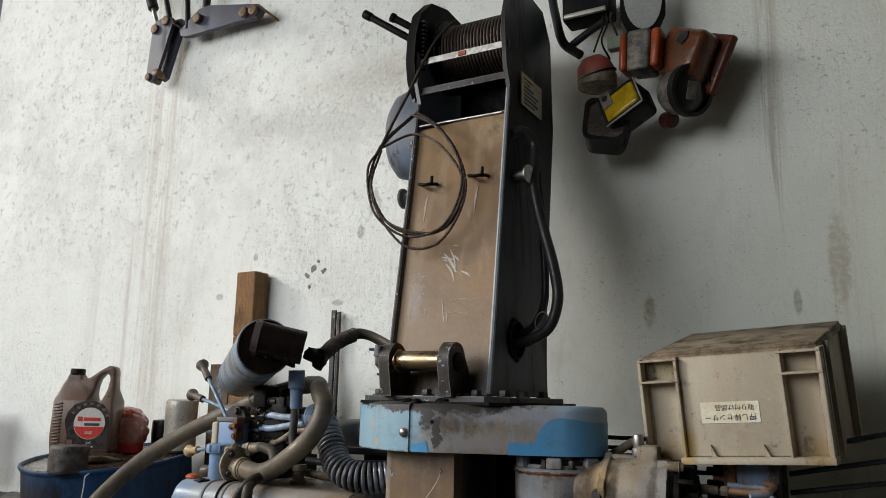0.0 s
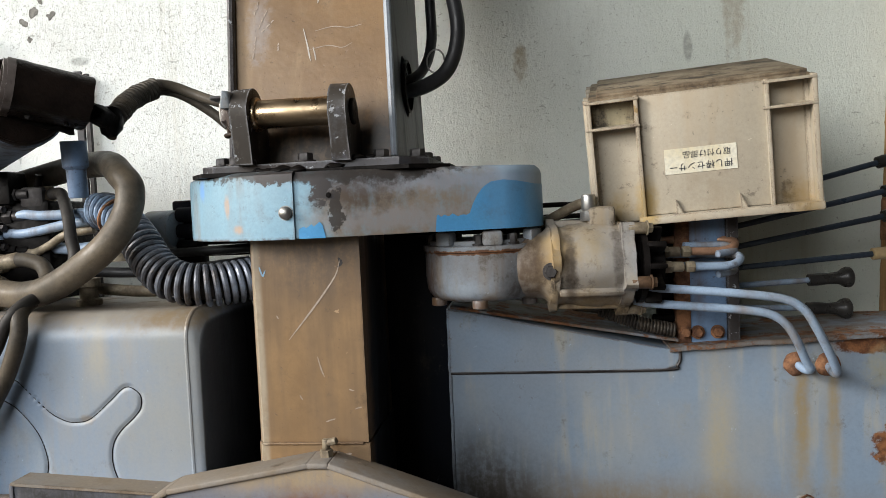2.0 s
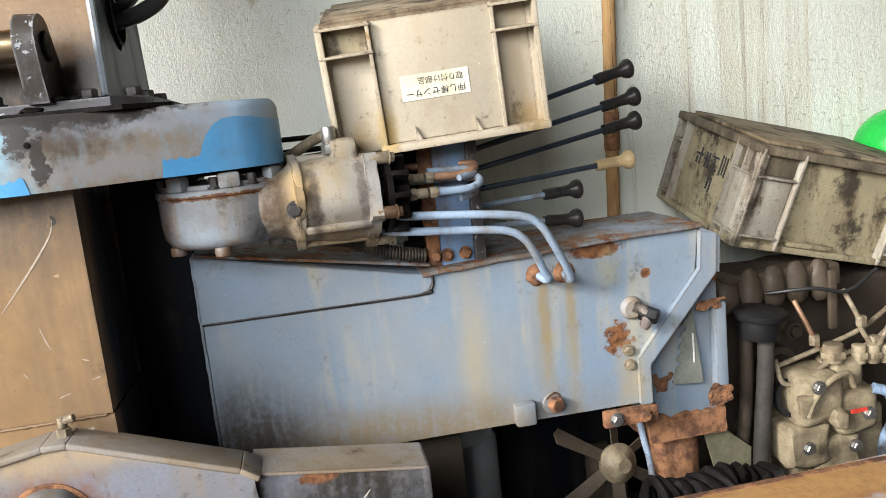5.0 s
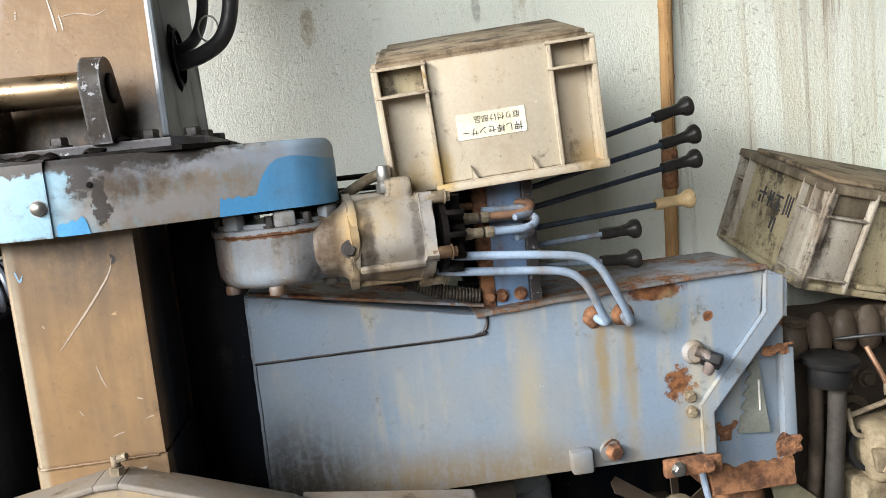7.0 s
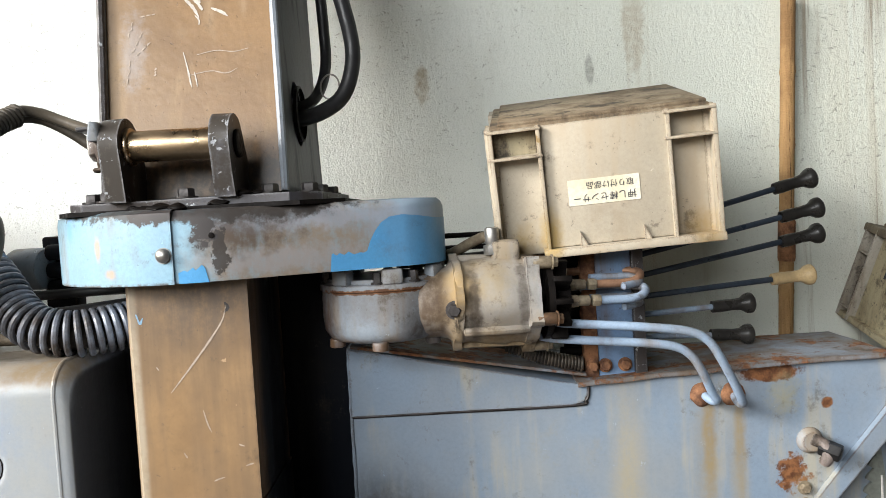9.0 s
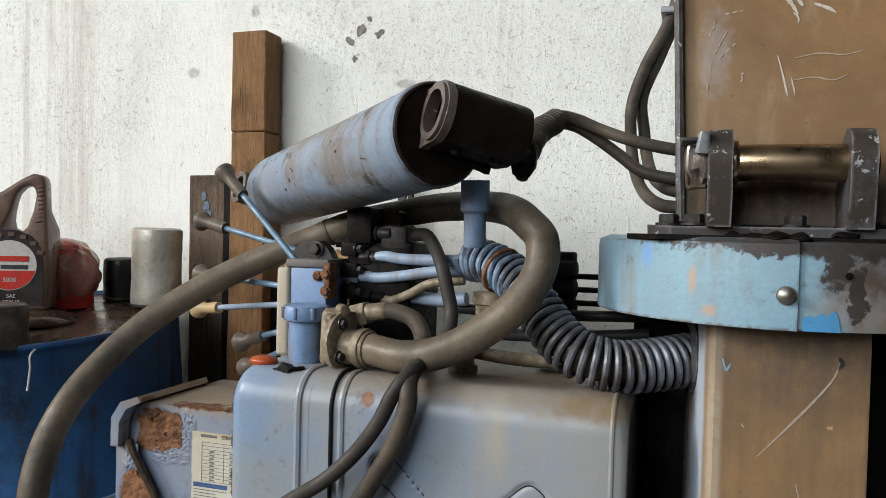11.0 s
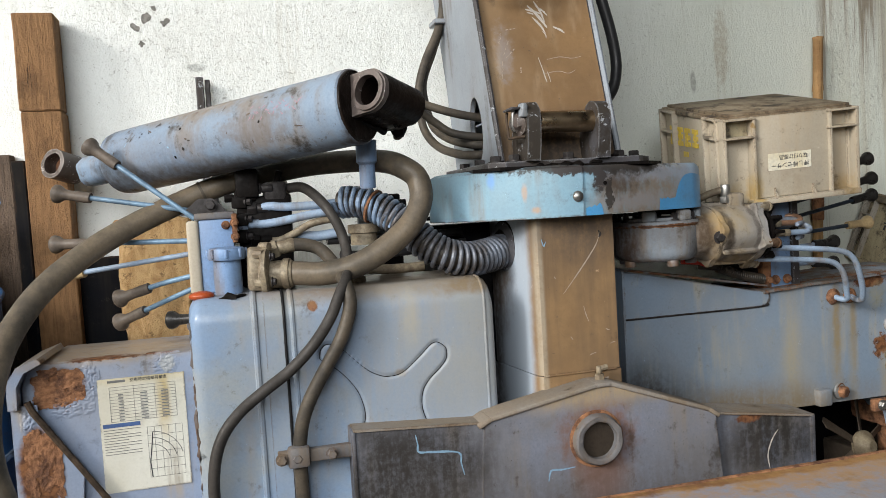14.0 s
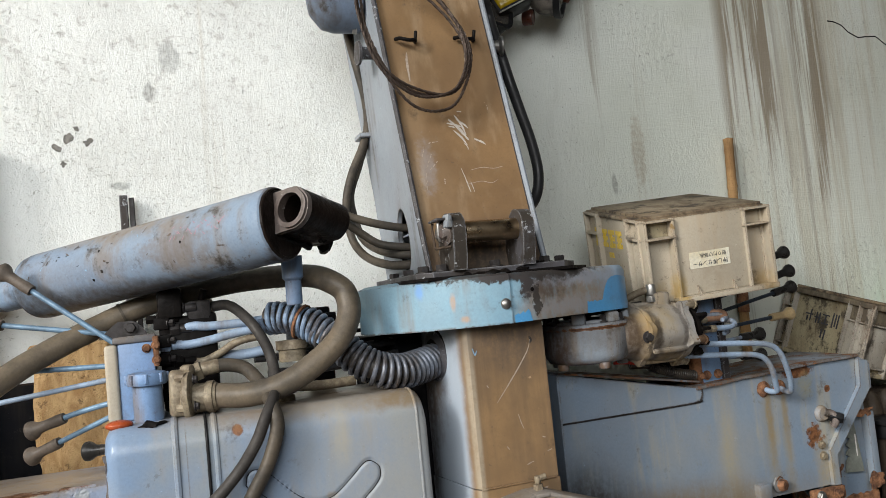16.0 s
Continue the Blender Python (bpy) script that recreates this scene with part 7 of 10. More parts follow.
for x, g in [(TX0, 0.022), (TX0 + 0.006, 0.010), (TX0 + 0.018, 0.002), (TX0 + 0.03, 0.0)] + [(x, 0.0) for x in np.linspace(TX0 + 0.06, -0.73, 6)] + [(x, 0.0) for x in np.linspace(-0.72, -0.355, 123)] + [(TX1 - 0.06, 0.0), (TX1 - 0.030, 0.0), (TX1 - 0.018, 0.003), (TX1 - 0.009, 0.009), (TX1 - 0.003, 0.018), (TX1, 0.028), (TX1 + 0.0005, 0.032), (TX1 + 0.001, 0.036)]:
    row = []
    for y, z in prof:
        sunk = 0.0
        if y == TY0 and g == 0.0 and -0.73 < x < -0.35:
            sunk = 0.0038 * math.exp(-((np.hypot(line_at[:, 0] - x, line_at[:, 1] - z).min() / 0.0048) ** 2))
        row.append(bm.verts.new((x, y + (g if y < 1.9 else -g) * (0.3 if x > -0.5 else 1.0) + sunk, z - (g if z > 0.5 else -g))))
    rows.append(row)
for a, b in zip(rows, rows[1:]):
    for i in range(len(prof)):
        j = (i + 1) % len(prof)
        bm.faces.new((a[i], a[j], b[j], b[i]))
bm.faces.new(rows[0])
bm.faces.new(rows[-1])
tank_body = part("tank_body", bm, M_TANK, tank, "sheet metal tank body")


def over_tank(x, r, material, name, lift=0.0, flat=False):
    """A rib or strap that runs up the front of the tank and over its top."""
    path = [Vector((x, TY0 - lift, z)) for z in np.linspace(0.12, TZ - 0.06, 8)]
    path += [Vector((x, TY0 + 0.06 - (0.06 + lift) * math.cos(a), TZ - 0.06 + (0.06 + lift) * math.sin(a))) for a in np.linspace(0.15, math.pi / 2, 9)]
    path += [Vector((x, y, TZ + lift)) for y in np.linspace(TY0 + 0.09, TY1 - 0.05, 6)]
    bm = bmesh.new()
    if flat:
        lo_ = []
        for i, q in enumerate(path):
            t = (path[min(i + 1, len(path) - 1)] - path[max(i - 1, 0)]).normalized()
            n = Vector((1, 0, 0)).cross(t)
            lo_.append([bm.verts.new(q + Vector((dx, 0, 0)) - n * h) for dx, h in ((-r, 0.0), (-r, 0.003), (r, 0.003), (r, 0.0))])
        for a, b in zip(lo_, lo_[1:]):
            for i in range(4):
                bm.faces.new((a[i], a[(i + 1) % 4], b[(i + 1) % 4], b[i]))
    else:
        add_sweep(bm, path, r, 10)
    return part(name, bm, material, tank)


for x, r in ((-0.838, 0.009), (-0.752, 0.008)):
    over_tank(x, r, M_TANK, "pressed_rib", -0.004)
over_tank(-0.795, 0.022, M_TANK, "strap", 0.001, True)
over_tank(-0.771, 0.0035, M_BLACK, "strap_liner", 0.0025)
over_tank(TX1 - 0.024, 0.005, M_TANK, "end_seam", -0.003)
# thin dark lines in the pressed grooves, and the ragged weld down the left edge
for path in PRESSED:
    bm = bmesh.new()
    add_sweep(bm, [q + Vector((-0.0010, TY0 + 0.0028, -0.0010)) for q in path], 0.0010, 6)
    part("groove_line", bm, M_GREASE, tank_body)
bm = bmesh.new()
add_sweep(bm, [Vector((TX0 + 0.004 + 0.0025 * noise.noise((k * 0.37, 0.0, 4.0)), TY0 + 0.018, 0.12 + 0.0085 * k)) for k in range(82)], 0.0042, 7)
part("weld_bead", lumpy(bm, 0.007, 70), M_BUSH, tank_body, "ragged rusty weld")
part("tank_foot", box((TX0 + 0.05, TY0 + 0.03, FLOOR), (TX1 - 0.05, TY1 - 0.03, 0.105), 0.006), M_FRAME, tank)
part("cap_ring", lathe([(0, 0), (0.032, 0), (0.034, 0.01), (0.033, 0.09), (0, 0.09)], (-0.892, 1.825, TZ - 0.002), (0, 0, 1), 28), M_BLUE, tank, "blue filler neck")
bm = lathe([(0, 0), (0.043, 0), (0.0455, 0.004), (0.0455, 0.022), (0.042, 0.028), (0.03, 0.030), (0, 0.028)], (-0.892, 1.825, TZ + 0.084), (0.02, -0.02, 1), 28)
cap_ = part("filler_cap", bm, M_BLUE, tank, "ribbed blue grey filler cap")
for k in range(8):
    a = k * math.pi / 4
    part("cap_grip", rod((-0.892 + 0.045 * math.cos(a), 1.825 + 0.045 * math.sin(a), TZ + 0.088), (-0.892 + 0.045 * math.cos(a), 1.825 + 0.045 * math.sin(a), TZ + 0.110), 0.005, 0.002, 8), M_BLUE, cap_)
bm = bmesh.new()
bmesh.ops.create_icosphere(bm, subdivisions=3, radius=1.0, matrix=Matrix.Translation((-0.955, 1.775, TZ + 0.004)) @ Matrix.Diagonal((0.030, 0.022, 0.012, 1)))
tagged(part("marker_lens", bm, M_ORANGE), "chipped orange marker lens lying on the tank", "lens")
bm = bmesh.new()
bmesh.ops.create_icosphere(bm, subdivisions=3, radius=1.0, matrix=Matrix.Translation((-0.885, 1.745, TZ)) @ Matrix.Diagonal((0.028, 0.016, 0.007, 1)))
part("grease_lump", lumpy(bm, 0.008, 60), M_GREASE, tank)
# pipes between tank and column on the tank top
for pts, r, m_ in (([(-0.60, 1.93, 0.93), (-0.5, 1.95, 0.925), (-0.36, 1.96, 0.93), (-0.24, 1.97, 0.94)], 0.012, M_BLACKHOSE), ([(-0.63, 1.97, 0.97), (-0.45, 1.99, 0.965), (-0.24, 2.0, 0.97)], 0.011, M_BLACKHOSE), ([(-0.58, 1.90, 0.895), (-0.48, 1.905, 0.885), (-0.38, 1.91, 0.885)], 0.013, M_FIT)):
    part("tank_pipe", tube(pts, r, 12), m_, tank)
part("tank_port", lathe([(0, 0), (0.028, 0), (0.028, 0.012), (0.02, 0.016), (0.02, 0.04), (0.026, 0.042), (0.026, 0.06), (0, 0.06)], (-0.575, 1.86, TZ), (0, 0, 1), 18), M_FIT, tank)
part("tank_port", lathe([(0, 0), (0.036, 0), (0.036, 0.03), (0.042, 0.032), (0.042, 0.055), (0, 0.055)], (-0.535, 1.93, 0.955), (0, 0, 1), 18), M_FIT, tank)

# ---- valve bank with its levers, left ----
bank_l = thing("control_valve_bank", (-0.85, 2.02, 0.87), "greasy control valve bank with dusty levers and blue pipes", "lever bank", "control levers")
cover_ = part("valve_cover", box((-0.985, 1.868, TZ + 0.0), (-0.955, 1.985, 1.045), 0.008, 3), M_BOX, bank_l, "cream edge cover")
part("valve_face", box((-0.955, 1.872, TZ + 0.0), (-0.872, 1.98, 1.046), 0.005), M_BLUE, bank_l, "pale blue valve end plate")
part("valve_top", lumpy(box((-0.965, 1.87, 1.045), (-0.868, 1.98, 1.062), 0.004), 0.003, 40), M_BUSH, bank_l, "rusty top flange")
part("rust_edge", lumpy(box((-0.875, 1.864, 0.985), (-0.862, 1.90, 1.058), 0.003), 0.003, 50), M_RUST, bank_l)
for q in ((-0.89, 1.869, 1.03), (-0.869, 1.862, 1.035), (-0.869, 1.862, 1.0)):
    part("cover_bolt", hexbolt(bmesh.new(), q, (0.2, -1, 0), 0.008, 0.009), M_RUST, bank_l)
part("clamp_saddle", prism([(-1.0, 1.06), (-0.885, 1.06), (-0.90, 1.085), (-0.92, 1.10), (-0.955, 1.10), (-0.985, 1.075)], 0.03, front(1.93), 0.005), M_DARKSTEEL, bank_l)
part("saddle_bolt", hexbolt(bmesh.new(), (-0.925, 1.928, 1.083), (0, -1, 0), 0.013, 0.014), M_DARKSTEEL, bank_l)
part("valve_block", lumpy(box((-0.86, 1.95, TZ), (-0.72, 2.14, 1.10), 0.01), 0.006, 25), M_GREASE, bank_l, "black oily valve block")
for k in range(5):
    z0 = 0.89 + 0.045 * k
    part("valve_slice", lumpy(box((-0.872, 1.935, z0), (-0.835, 2.0, z0 + 0.03), 0.004), 0.003, 60), M_GREASE, bank_l)
    bm = hexbolt(bmesh.new(), (-0.838, 1.945, z0 + 0.016), (1, -0.4, 0), 0.009, 0.016)
    part("valve_nut", bm, M_DARKSTEEL, bank_l)
for k, (x0, z0) in enumerate(((-0.815, 1.068), (-0.84, 1.028), (-0.81, 0.985), (-0.845, 1.098), (-0.80, 1.12))):
    bm = bmesh.new()
    add_rod(bm, (x0 - 0.045, 1.955, z0), (x0 - 0.02, 1.955, z0), 0.012, 0.003, 6)
    add_rod(bm, (x0 - 0.02, 1.955, z0), (x0 + 0.005, 1.955, z0), 0.016, 0.003, 6)
    add_rod(bm, (x0 + 0.005, 1.955, z0), (x0 + 0.035, 1.955, z0), 0.0125, 0.003, 12)
    part("pipe_union", bm, (M_DARKSTEEL, M_PIPE, M_GREASE, M_GREASE, M_DARKSTEEL)[k], bank_l)
for pts, r, m_ in (([(-0.80, 1.955, 1.068), (-0.775, 1.95, 1.072), (-0.74, 1.945, 1.068), (-0.66, 1.94, 1.068), (-0.56, 1.93, 1.073)], 0.0115, M_PIPE),
                   ([(-0.82, 1.955, 1.028), (-0.79, 1.95, 1.026), (-0.74, 1.945, 1.032), (-0.66, 1.94, 1.045), (-0.56, 1.93, 1.052)], 0.0115, M_PIPE),
                   ([(-0.79, 1.955, 0.985), (-0.76, 1.95, 0.98), (-0.72, 1.945, 0.995), (-0.67, 1.94, 1.02), (-0.60, 1.94, 1.03)], 0.010, M_FIT),
                   ([(-0.90, 1.96, 1.05), (-0.87, 1.95, 1.045), (-0.83, 1.95, 1.035)], 0.008, M_PIPE),
                   ([(-0.73, 1.97, 0.99), (-0.66, 1.965, 0.985), (-0.60, 1.96, 0.99)], 0.014, M_PIPE)):
    part("pressure_pipe", tube(pts, r, 14), m_, bank_l)
bm = box((-0.79, 1.95, 1.085), (-0.73, 2.01, 1.135), 0.008)
part("relief_valve", lumpy(bm, 0.003, 40), M_DARKSTEEL, bank_l)
part("relief_screw", rod((-0.755, 1.97, 1.13), (-0.745, 1.965, 1.165), 0.009, 0.003, 12), M_GREASE, bank_l)
part("relief_screw", rod((-0.83, 1.98, 1.10), (-0.83, 1.98, 1.15), 0.007, 0.002, 10), M_GREASE, bank_l)
for tip, start, mk, bend, mr in (((-1.214, 2.020, 1.251), (-0.965, 1.925, 1.05), M_KNOBGREY, None, M_ROD), ((-1.310, 2.071, 1.137), (-0.965, 1.975, 1.07), M_KNOBGREY, None, M_ROD),
                                 ((-1.330, 2.10, 1.005), (-0.975, 1.96, 0.994), M_KNOBGREY, None, M_ROD), ((-1.342, 2.11, 0.917), (-0.975, 1.96, 0.962), M_CREAM, None, M_PIPE),
                                 ((-1.175, 2.041, 0.853), (-0.975, 1.96, 0.905), M_KNOBGREY, (-1.07, 2.0, 0.885), M_ROD), ((-1.184, 2.08, 0.786), (-0.975, 1.96, 0.874), M_KNOBGREY, (-1.07, 2.01, 0.835), M_ROD), ((-1.045, 1.99, 0.79), (-0.975, 1.96, 0.792), M_KNOB, None, M_ROD)):
    lever(start, tip, mk, bank_l, mr, bend)

# suction flange where the big hose starts
flange = part("suction_flange", lumpy(box((-0.845, 1.79, TZ + 0.002), (-0.80, 1.865, 0.972), 0.012, 3), 0.004, 40), M_FIT, bank_l, "dirty beige suction flange")
bm = bmesh.new()
add_rod(bm, (-0.815, 1.81, 0.902), (-0.735, 1.79, 0.902), 0.034, 0.006, 24)
add_rod(bm, (-0.76, 1.797, 0.902), (-0.742, 1.792, 0.902), 0.038, 0.003, 24)
part("hose_tail", bm, M_FIT, flange)
disc = lathe([(0.02, 0), (0.055, 0), (0.058, 0.004), (0.058, 0.014), (0.05, 0.018), (0.02, 0.018)], (-0.806, 1.806, 0.912), (1, -0.25, 0), 28, False)
part("round_flange", lumpy(disc, 0.002, 40), M_FIT, flange)
for k in range(4):
    a = k * math.pi / 2 + 0.6
    part("flange_screw", hexbolt(bmesh.new(), (-0.79, 1.80 + 0.044 * math.cos(a), 0.912 + 0.044 * math.sin(a)), (1, -0.25, 0), 0.009, 0.01), M_DARKSTEEL, flange)
for q in ((-0.815, 1.775, 0.885), (-0.815, 1.775, 0.955), (-0.80, 1.79, 0.972)):
    part("flange_bolt", rod((q[0] - 0.012, q[1] + 0.02, q[2]), (q[0] + 0.01, q[1], q[2]), 0.011, 0.003, 8), M_FIT, flange)
bm = bmesh.new()
add_rod(bm, (-0.80, 1.85, 0.955), (-0.765, 1.845, 0.965), 0.024, 0.005, 6)
add_rod(bm, (-0.77, 1.845, 0.964), (-0.725, 1.845, 0.970), 0.018, 0.004, 14)
part("elbow", lumpy(bm, 0.002, 50), M_FIT, flange)
part("return_hose", tube([(-0.735, 1.845, 0.970), (-0.70, 1.84, 0.968), (-0.665, 1.835, 0.955), (-0.64, 1.81, 0.925), (-0.628, 1.75, 0.895), (-0.622, 1.69, 0.87), (-0.618, 1.672, 0.823), (-0.643, 1.668, 0.752), (-0.68, 1.668, 0.69), (-0.72, 1.668, 0.625), (-0.746, 1.668, 0.565), (-0.757, 1.668, 0.50), (-0.757, 1.68, 0.40), (-0.75, 1.69, 0.25)], 0.0165, 16), M_HOSE, bank_l, "grey rubber return hose")
hose_a = thing("thin_hose", (-0.9, 1.68, 0.2), "dusty grey rubber hose hanging over the tank front", "hose", "thin hoses")
part("hose", tube([(-0.745, 1.985, 1.115), (-0.72, 1.975, 1.118), (-0.69, 1.96, 1.118), (-0.663, 1.93, 1.098), (-0.634, 1.895, 1.060), (-0.612, 1.865, 1.015), (-0.598, 1.85, 0.965), (-0.60, 1.80, 0.915), (-0.62, 1.70, 0.885), (-0.642, 1.672, 0.850), (-0.668, 1.668, 0.797), (-0.710, 1.668, 0.740), (-0.766, 1.668, 0.687), (-0.830, 1.668, 0.644), (-0.886, 1.668, 0.602), (-0.928, 1.668, 0.55), (-0.95, 1.668, 0.48), (-0.955, 1.675, 0.38), (-0.95, 1.685, 0.2)], 0.0135, 16), M_RUBBERGREY, hose_a)
bm = rod((-0.765, 1.99, 1.114), (-0.725, 1.977, 1.118), 0.021, 0.003, 14)
part("hose_ferrule", bm, M_FIT, hose_a)

# the big suction hose with its loop
big = thing("suction_hose", (-1.38, 1.65, FLOOR), "thick dusty brown rubber suction hose looping over the tank", "hose")
loop_pts = [(-0.770, 1.80, 0.902), (-0.735, 1.79, 0.902), (-0.665, 1.765, 0.898), (-0.590, 1.742, 0.912), (-0.515, 1.732, 0.950), (-0.447, 1.738, 1.004), (-0.413, 1.752, 1.062), (-0.413, 1.770, 1.115), (-0.440, 1.785, 1.145), (-0.483, 1.83, 1.168), (-0.56, 1.91, 1.178), (-0.67, 1.98, 1.176), (-0.783, 2.02, 1.16), (-0.892, 2.035, 1.138), (-0.972, 2.035, 1.109), (-1.116, 2.0, 1.046), (-1.222, 1.95, 0.985), (-1.318, 1.88, 0.905), (-1.376, 1.80, 0.815), (-1.398, 1.73, 0.735), (-1.405, 1.68, 0.645), (-1.395, 1.65, 0.545), (-1.36, 1.64, 0.42), (-1.32, 1.66, 0.25), (-1.29, 1.70, 0.05), (-1.28, 1.72, FLOOR + 0.03)]
part("hose", tube(loop_pts, 0.0295, 20, 10), M_BIGHOSE, big)
jn = smooth_path(loop_pts, 10)
k0 = min(range(len(jn)), key=lambda i: (jn[i] - Vector((-0.945, 2.03, 1.118))).length)
bm = bmesh.new()
add_sweep(bm, [jn[k0].lerp(jn[k0 + 1], f) for f in (0.0, 0.4, 0.8)], 0.0315, 20)
part("hose_clip", bm, M_HOSE, big)

# spring-guarded hoses into the column
guard = thing("spring_guarded_hose", (-0.4, 1.85, 0.9), "hose bundle in a scuffed blue grey spring guard entering the column", "hose")
gp = smooth_path([(-0.590, 1.945, 1.072), (-0.548, 1.915, 1.070), (-0.50, 1.885, 1.052), (-0.455, 1.855, 1.020)], 10)
bm = bmesh.new()
add_coil(bm, gp, 0.037, 0.0062, 0.0172, 8, 20)
part("upper_coil", lumpy(bm, 0.004, 25), M_SPRING, guard, "light blue loose coil")
gp2 = smooth_path([(-0.47, 1.865, 1.03), (-0.43, 1.838, 0.992), (-0.392, 1.812, 0.950), (-0.345, 1.795, 0.918), (-0.285, 1.803, 0.903), (-0.225, 1.835, 0.905), (-0.165, 1.875, 0.913)], 10)
bm = bmesh.new()
add_coil(bm, gp2, lambda s: 0.038 + 0.004 * s, 0.0064, 0.0162, 8, 20)
part("lower_coil", bm, M_COILGREY, guard, "worn spring guard")
bm = bmesh.new()
add_sweep(bm, gp + gp2[8:], 0.031, 16)
part("hose_core", bm, M_SPRINGDARK, guard)
part("rust_tie", lathe([(0.042, 0), (0.047, 0.002), (0.047, 0.008), (0.042, 0.010)], (-0.515, 1.893, 1.057), (0.75, -0.5, -0.4), 20, False), M_RUST, guard)
bm = lathe([(0.046, 0), (0.066, 0.0), (0.068, 0.008), (0.05, 0.014), (0.046, 0.014)], (-0.156, 1.872, 0.925), (-1, -0.15, 0), 30, False)
part("grommet", lumpy(bm, 0.003, 50), M_GREYPAINT, guard)
# black disc standing in for the shade inside the hole
part("hole_shadow", lathe([(0, 0), (0.062, 0.0), (0.062, 0.004), (0, 0.004)], (-0.158, 1.868, 0.935), (-1, -0.15, 0), 30), M_GREASE, guard)

# blue fitting under the cylinder
# ---- lift cylinder lying on top ----
ram = thing("lift_cylinder", (-0.9, 1.98, 1.1), "removed blue grey hydraulic cylinder lying across the valve bank", "cylinder")
CA, CB = Vector((-0.570, 1.662, 1.2876)), Vector((-1.163, 2.176, 1.2161))
ax = (CB - CA).normalized()
LEN = (CB - CA).length
bm = lathe([(0, 0), (0.085, 0.0), (0.0885, 0.004), (0.0885, 0.03), (0.0868, 0.034), (0.0868, LEN - 0.03), (0.084, LEN - 0.012), (0.072, LEN), (0.052, LEN + 0.004), (0.052, LEN + 0.01), (0, LEN + 0.01)], CA, ax, 48)
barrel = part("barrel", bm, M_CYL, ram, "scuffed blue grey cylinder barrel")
side_v = ax.cross(Vector((0, 0, 1))).normalized()
up_v = side_v.cross(ax).normalized()
# head: a thick eye tube welded across the barrel end, round outside and square towards the barrel
eye_face, far_end = Vector((-0.553, 1.600, 1.314)), Vector((-0.442, 1.694, 1.2875))
eye_dir = (eye_face - far_end).normalized()
along = (-ax - eye_dir * (-ax).dot(eye_dir)).normalized()
cross_v = eye_dir.cross(along).normalized()
HM = Matrix(((along.x, cross_v.x, eye_dir.x, 0), (along.y, cross_v.y, eye_dir.y, 0), (along.z, cross_v.z, eye_dir.z, 0), (0, 0, 0, 1)))
n = 32
depth_ = (eye_face - far_end).length
mid = (eye_face + far_end) / 2
SKIRT = abs((mid - CA).dot(ax)) + 0.004


def eye_outline(r, back):
    """Half a round and a straight skirt of the given depth, with as many points as the bore."""
    pts = []
    for k in range(n):
        a = 2 * math.pi * k / n
        c, s_ = math.cos(a), math.sin(a)
        if c >= -0.05:
            pts.append((r * c, r * s_))
        else:
            f = min(back / -c, r / max(abs(s_), 1e-6))
            pts.append((f * c, f * s_))
    return pts


bm = ring_prism(eye_outline(0.0485, SKIRT), ellipse(0, 0, 0.0355, 0.0355, n), depth_ - 0.012, Matrix.Translation(far_end) @ HM, 0.005)
head_ = part("head_block", lumpy(bm, 0.004, 30), M_HEAD, ram, "black greasy eye tube across the barrel end")
bm = ring_prism(eye_outline(0.0500, SKIRT - 0.004), ellipse(0, 0, 0.0352, 0.0352, n), 0.014, Matrix.Translation(eye_face) @ HM @ Matrix.Translation((0, 0, -0.0125)), 0.003)
part("eye_plate", lumpy(bm, 0.0015, 40), M_LUGGREY, head_, "scraped grey brown eye face")
part("bore_ring", lumpy(ring_prism(ellipse(0, 0, 0.0465, 0.0465, n), ellipse(0, 0, 0.035, 0.035, n), 0.012, Matrix.Translation(eye_face) @ HM @ Matrix.Translation((0, 0, -0.004)), 0.003), 0.001, 40), M_LUGGREY, head_, "raised worn bore ring")
part("bore_plug", rod(far_end + eye_dir * 0.002, far_end + eye_dir * 0.03, 0.036, 0.004, 20), M_GREASE, head_)
bm = bmesh.new()
add_lathe(bm, [(0.0855, -0.001), (0.084, 0.004), (0.081, 0.006), (0.079, 0.0035), (0.060, 0.0045), (0, 0.005)], CA, -ax, 44, False)
part("end_disc", lumpy(bm, 0.0012, 40), M_HEAD, head_, "black recessed end disc")
for sgn in (-1, 1):
    w0 = mid - along * (SKIRT - 0.006) + cross_v * (0.050 * sgn)
    bm = bmesh.new()
    add_sweep(bm, [w0 + eye_dir * (u * 0.06) + cross_v * 0.002 * math.sin(9 * u) for u in np.linspace(-1, 1, 16)], 0.007, 8)
    part("weld_seam", lumpy(bm, 0.004, 60), M_GREASE, head_)
for k in range(5):
    q = mid - along * 0.01 + eye_dir * (-0.05 + 0.022 * k) - Vector((0, 0, 0.047 + 0.006 * math.sin(k * 2.1)))
    bm = bmesh.new()
    bmesh.ops.create_icosphere(bm, subdivisions=2, radius=0.006 + 0.004 * math.sin(k * 3.3) ** 2, matrix=Matrix.Translation(q))
    part("grease_lump", lumpy(bm, 0.006, 70, k), M_GREASE, head_)
# tail with its cross eye
bm = rod(CB, CB + ax * 0.13, 0.045, 0.006, 28)
part("tail_rod", lumpy(bm, 0.004, 40), M_CYL, ram)
te = Vector((-1.342, 2.350, 1.226))
tail_axis = Vector((-0.55, -0.80, 0.22)).normalized()
tm = Matrix.Translation(te) @ frame_of(tail_axis)
bm = ring_prism(ellipse(0, 0, 0.043, 0.043, 32), ellipse(0, 0, 0.031, 0.031, 32), 0.085, tm @ Matrix.Translation((0, 0, -0.04)), 0.003)
